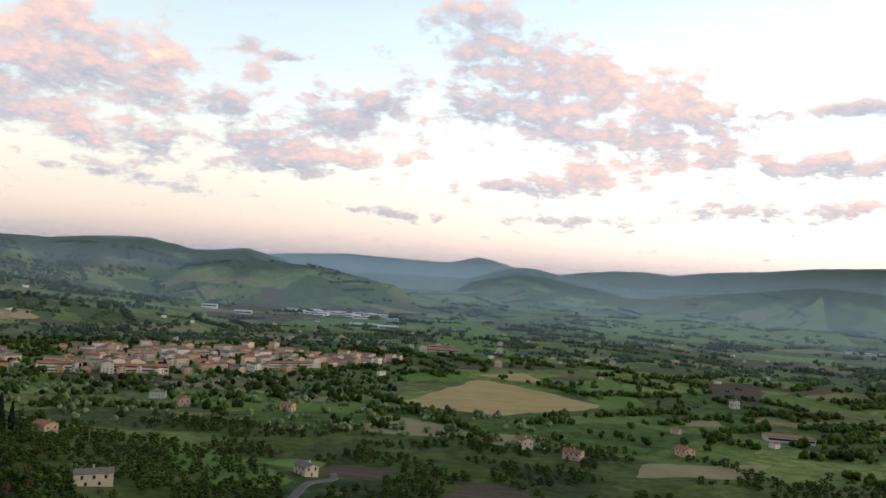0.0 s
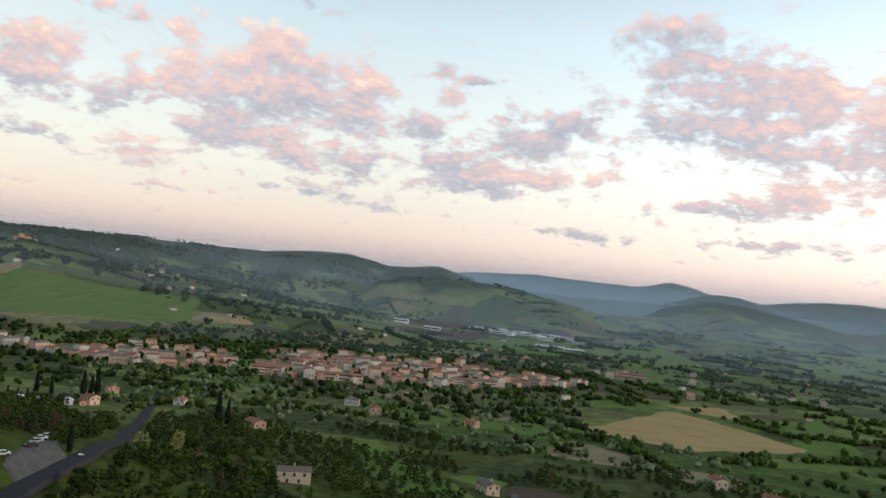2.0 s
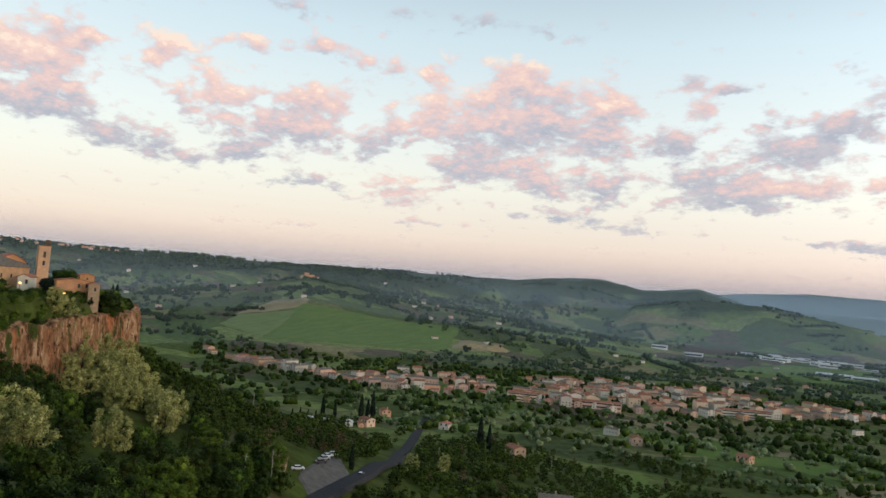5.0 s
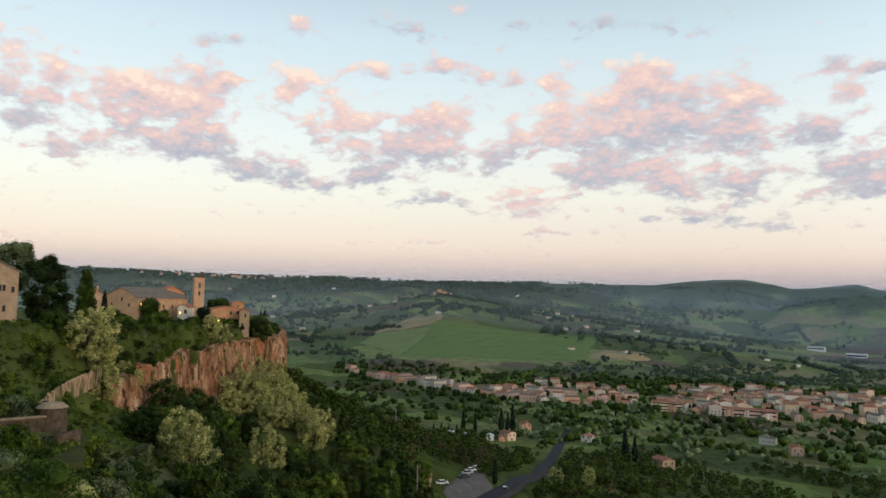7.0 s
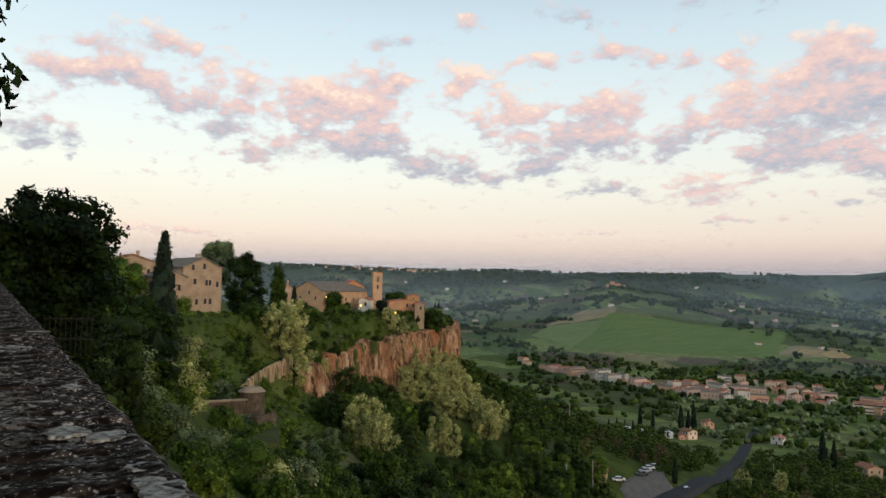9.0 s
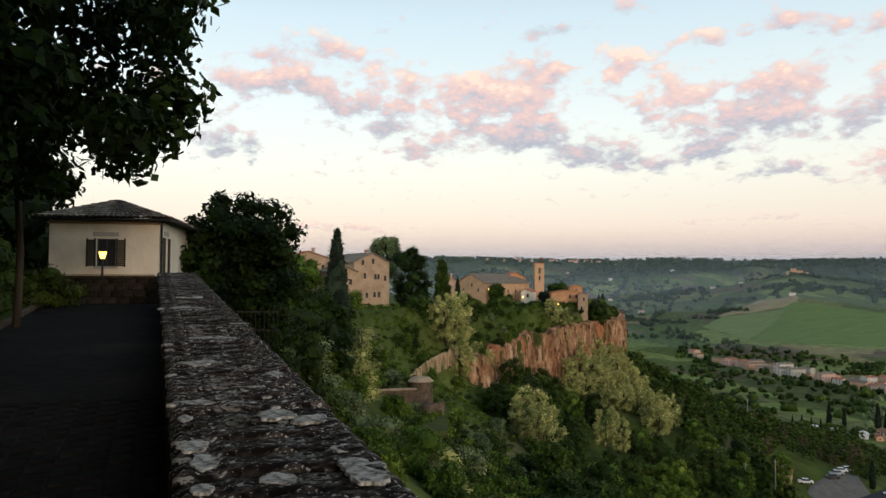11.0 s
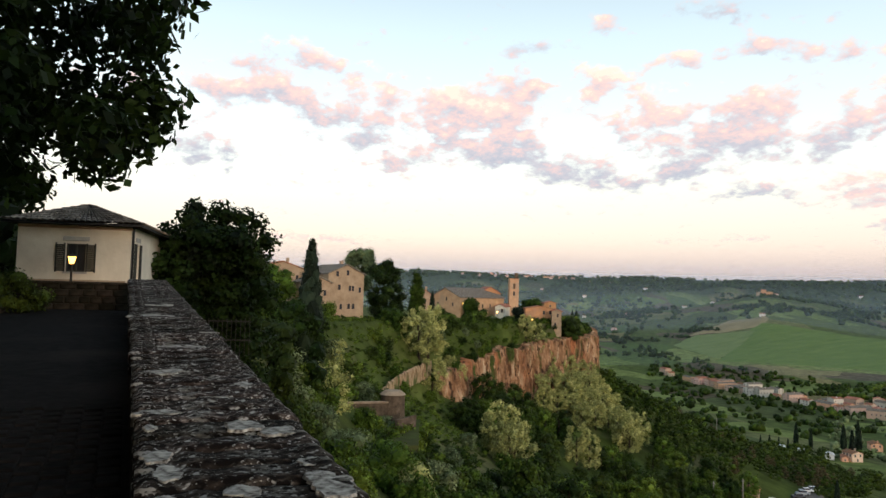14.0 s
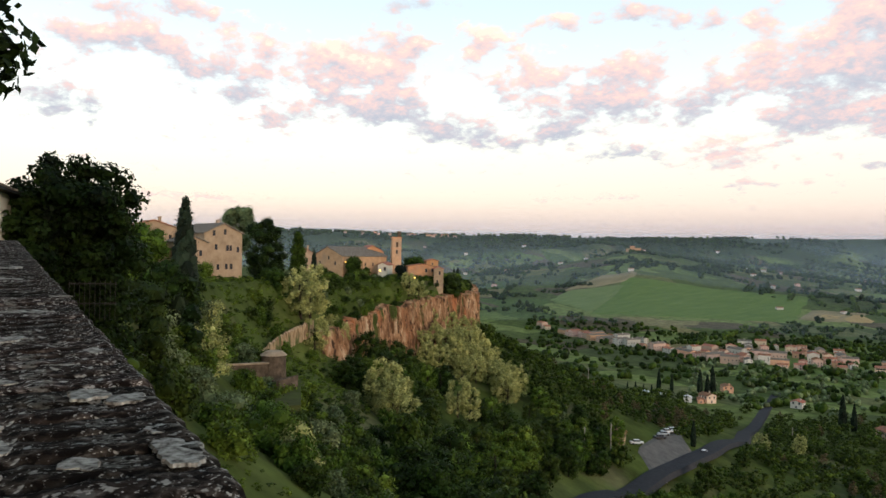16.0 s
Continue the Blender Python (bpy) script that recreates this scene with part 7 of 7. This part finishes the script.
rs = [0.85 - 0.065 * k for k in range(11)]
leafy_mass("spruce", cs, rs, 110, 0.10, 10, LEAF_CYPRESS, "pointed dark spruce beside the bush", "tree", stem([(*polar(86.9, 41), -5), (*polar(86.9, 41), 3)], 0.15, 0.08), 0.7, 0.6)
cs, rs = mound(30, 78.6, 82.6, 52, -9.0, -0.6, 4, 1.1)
leafy_mass("evergreen_bush", cs, rs, 130, 0.14, 11, LEAF_SHADED_DARK, "dark shrubs under the parapet", "bush", None, 0.8)
cs, rs = mound(34, 76.4, 80.8, 78, -12.0, -0.4, 5, 1.25)
leafy_mass("laurel_bush", cs, rs, 120, 0.17, 12, LEAF_DARK, "green laurel thicket round the cypress", "bush", None, 0.75)
cs, rs = mound(26, 79.6, 82.4, 88, -6.0, 1.4, 6, 1.2)
leafy_mass("laurel_bush", cs, rs, 110, 0.18, 13, LEAF_DARK, "green thicket below the old houses", "bush", None, 0.75)
# blossoming bushes beside the cypress
cs, rs = mound(22, 74.6, 77.2, 84, -12.5, -4.6, 7, 1.0)
leafy_mass("blossom_bush", cs, rs, 120, 0.12, 14, LEAF_PALE, "white-flowering bush beside the cypress", "bush", None, 0.35)
cs, rs = mound(20, 77.6, 79.8, 70, -11.0, -4.2, 8, 0.8)
leafy_mass("light_bush", cs, rs, 120, 0.11, 15, LEAF_OLIVE, "light green bush with fine leaves", "bush", None, 0.4)
# garden terrace shrubs below the parapet
for a0, a1, r, z0, z1, mat, seed, lab in ((72.4, 77.4, 66, -17.0, -10.6, LEAF_OLIVE, 21, "grey-green shrub on the terrace"), (69.2, 73.6, 62, -18.5, -11.4, LEAF_MID, 22, "green flowering shrub on the terrace"),
                                         (67.8, 70.6, 60, -19.0, -13.0, LEAF_PALE, 23, "white-flowering shrub at the terrace edge"), (73.8, 76.4, 56, -16.0, -11.2, LEAF_MID, 24, "low green shrub under the parapet"),
                                         (62, 67, 58, -24, -18.2, LEAF_MID, 25, "green shrub on the steep bank")):
    cs, rs = mound(34, a0, a1, r, z0, z1, seed, 1.15)
    leafy_mass("shrub", cs, rs, 190, 0.12, seed, mat, lab, "shrub", None, 0.6)
def ball(count, az0, az1, r, z0, z1, seed, rad, point=0.0):
    """Clumps filling an egg-shaped crown; point draws its top in to a spire."""
    g = random.Random(seed)
    half = r * radians(abs(az1 - az0)) / 2
    cx, cy = polar((az0 + az1) / 2, r)
    out, rr = [], []
    while len(out) < count:
        u, v, w = g.uniform(-1, 1), g.uniform(-1, 1), g.uniform(-1, 1)
        if u * u + v * v + w * w > 1 or u * u + v * v + w * w < 0.2:
            continue
        k = 1 - point * (w + 1) / 2
        out.append((cx + half * u * k, cy + half * v * k, (z0 + z1) / 2 + (z1 - z0) / 2 * w))
        rr.append(g.uniform(0.75, 1.15) * rad * (0.5 + 0.5 * k))
    return out, rr


# trees round the old houses
for a0, a1, r, z0, z1, mat, seed, lab, kind in ((70.7, 73.6, 186, -7, 8.6, LEAF_SHADED_DARK, 31, "round dark tree beside the old house", "round_tree"), (72.8, 75.1, 200, 1, 12.4, LEAF_OLIVE, 32, "pale green round-topped tree behind the old house", "round_tree"),
                                                (69.0, 70.4, 214, -7, 7.6, LEAF_DEEP, 33, "dark conifer beside the convent", "conifer"), (63.4, 66.0, 246, -13, -5.4, LEAF_DEEP, 34, "green bushes below the convent wall", "bush"),
                                                (60.0, 61.6, 290, -8, -0.6, LEAF_DEEP, 35, "dark trees behind the bell tower", "round_tree"), (79.2, 82.4, 158, -4, 5.8, LEAF_MID, 36, "leafy tree in front of the rear house", "round_tree"),
                                                (57.2, 58.6, 258, -13.5, -7.5, LEAF_SHADED_DARK, 37, "dark shrubs at the cliff's end", "bush"), (66.6, 69.4, 232, -13, -4.8, LEAF_DEEP, 38, "dark bushes on the rim", "bush"),
                                                (70.2, 73.0, 172, -13, -3.4, LEAF_DEEP, 39, "green bushes below the old house", "bush"), (61.5, 62.3, 250, -13, -4.0, LEAF_CYPRESS, 40, "dark cypress clump below the tower", "bush"),
                                                (64.9, 66.1, 250, -9, -1.4, LEAF_DEEP, 41, "green tree before the convent gable", "bush")):
    cs, rs = mound(60, a0, a1, r, z0, z1, seed, 1.5, 0.8) if kind == "bush" else ball(60, a0, a1, r, z0, z1, seed, 1.6, 0.75 if kind == "conifer" else 0.0)
    leafy_mass(kind, cs, rs, 150, 0.24, seed, mat, lab, "tree" if kind != "bush" else "bush", None, 0.8)

# iron fence panel where the parapet meets the bank
fence = empty("iron_fence", facing(83.6, 33, -0.9, -8), "rusty iron fence panel beyond the parapet", "fence")
part("rail", box_bm((-0.9, -0.02, 0.95), (0.9, 0.02, 1.0)), IRON, fence)
part("rail", box_bm((-0.9, -0.02, 0.15), (0.9, 0.02, 0.2)), IRON, fence)
for k in range(10):
    part("bar", box_bm((-0.88 + k * 0.19, -0.012, -0.5), (-0.86 + k * 0.19, 0.012, 1.1)), IRON, fence)

# worn ledge along the outer foot of the parapet
rows = []
for i in range(0, 20):
    s = 9 + i
    z = lane_top(s) - 1.0
    rows.append([lane(s, 1.25, z + 0.1), lane(s, 1.80 + 0.15 * noise.noise(Vector((s * 0.7, 0, 2))), z + 0.05 * noise.noise(Vector((s, 1, 0)))), lane(s, 1.95, z - 0.5), lane(s, 2.15, z - 4)])
tagged(new("wall_ledge", strip("wall_ledge", rows, MASONRY_PALE)), "worn sandy ledge along the foot of the parapet", "ledge", kind="structure")

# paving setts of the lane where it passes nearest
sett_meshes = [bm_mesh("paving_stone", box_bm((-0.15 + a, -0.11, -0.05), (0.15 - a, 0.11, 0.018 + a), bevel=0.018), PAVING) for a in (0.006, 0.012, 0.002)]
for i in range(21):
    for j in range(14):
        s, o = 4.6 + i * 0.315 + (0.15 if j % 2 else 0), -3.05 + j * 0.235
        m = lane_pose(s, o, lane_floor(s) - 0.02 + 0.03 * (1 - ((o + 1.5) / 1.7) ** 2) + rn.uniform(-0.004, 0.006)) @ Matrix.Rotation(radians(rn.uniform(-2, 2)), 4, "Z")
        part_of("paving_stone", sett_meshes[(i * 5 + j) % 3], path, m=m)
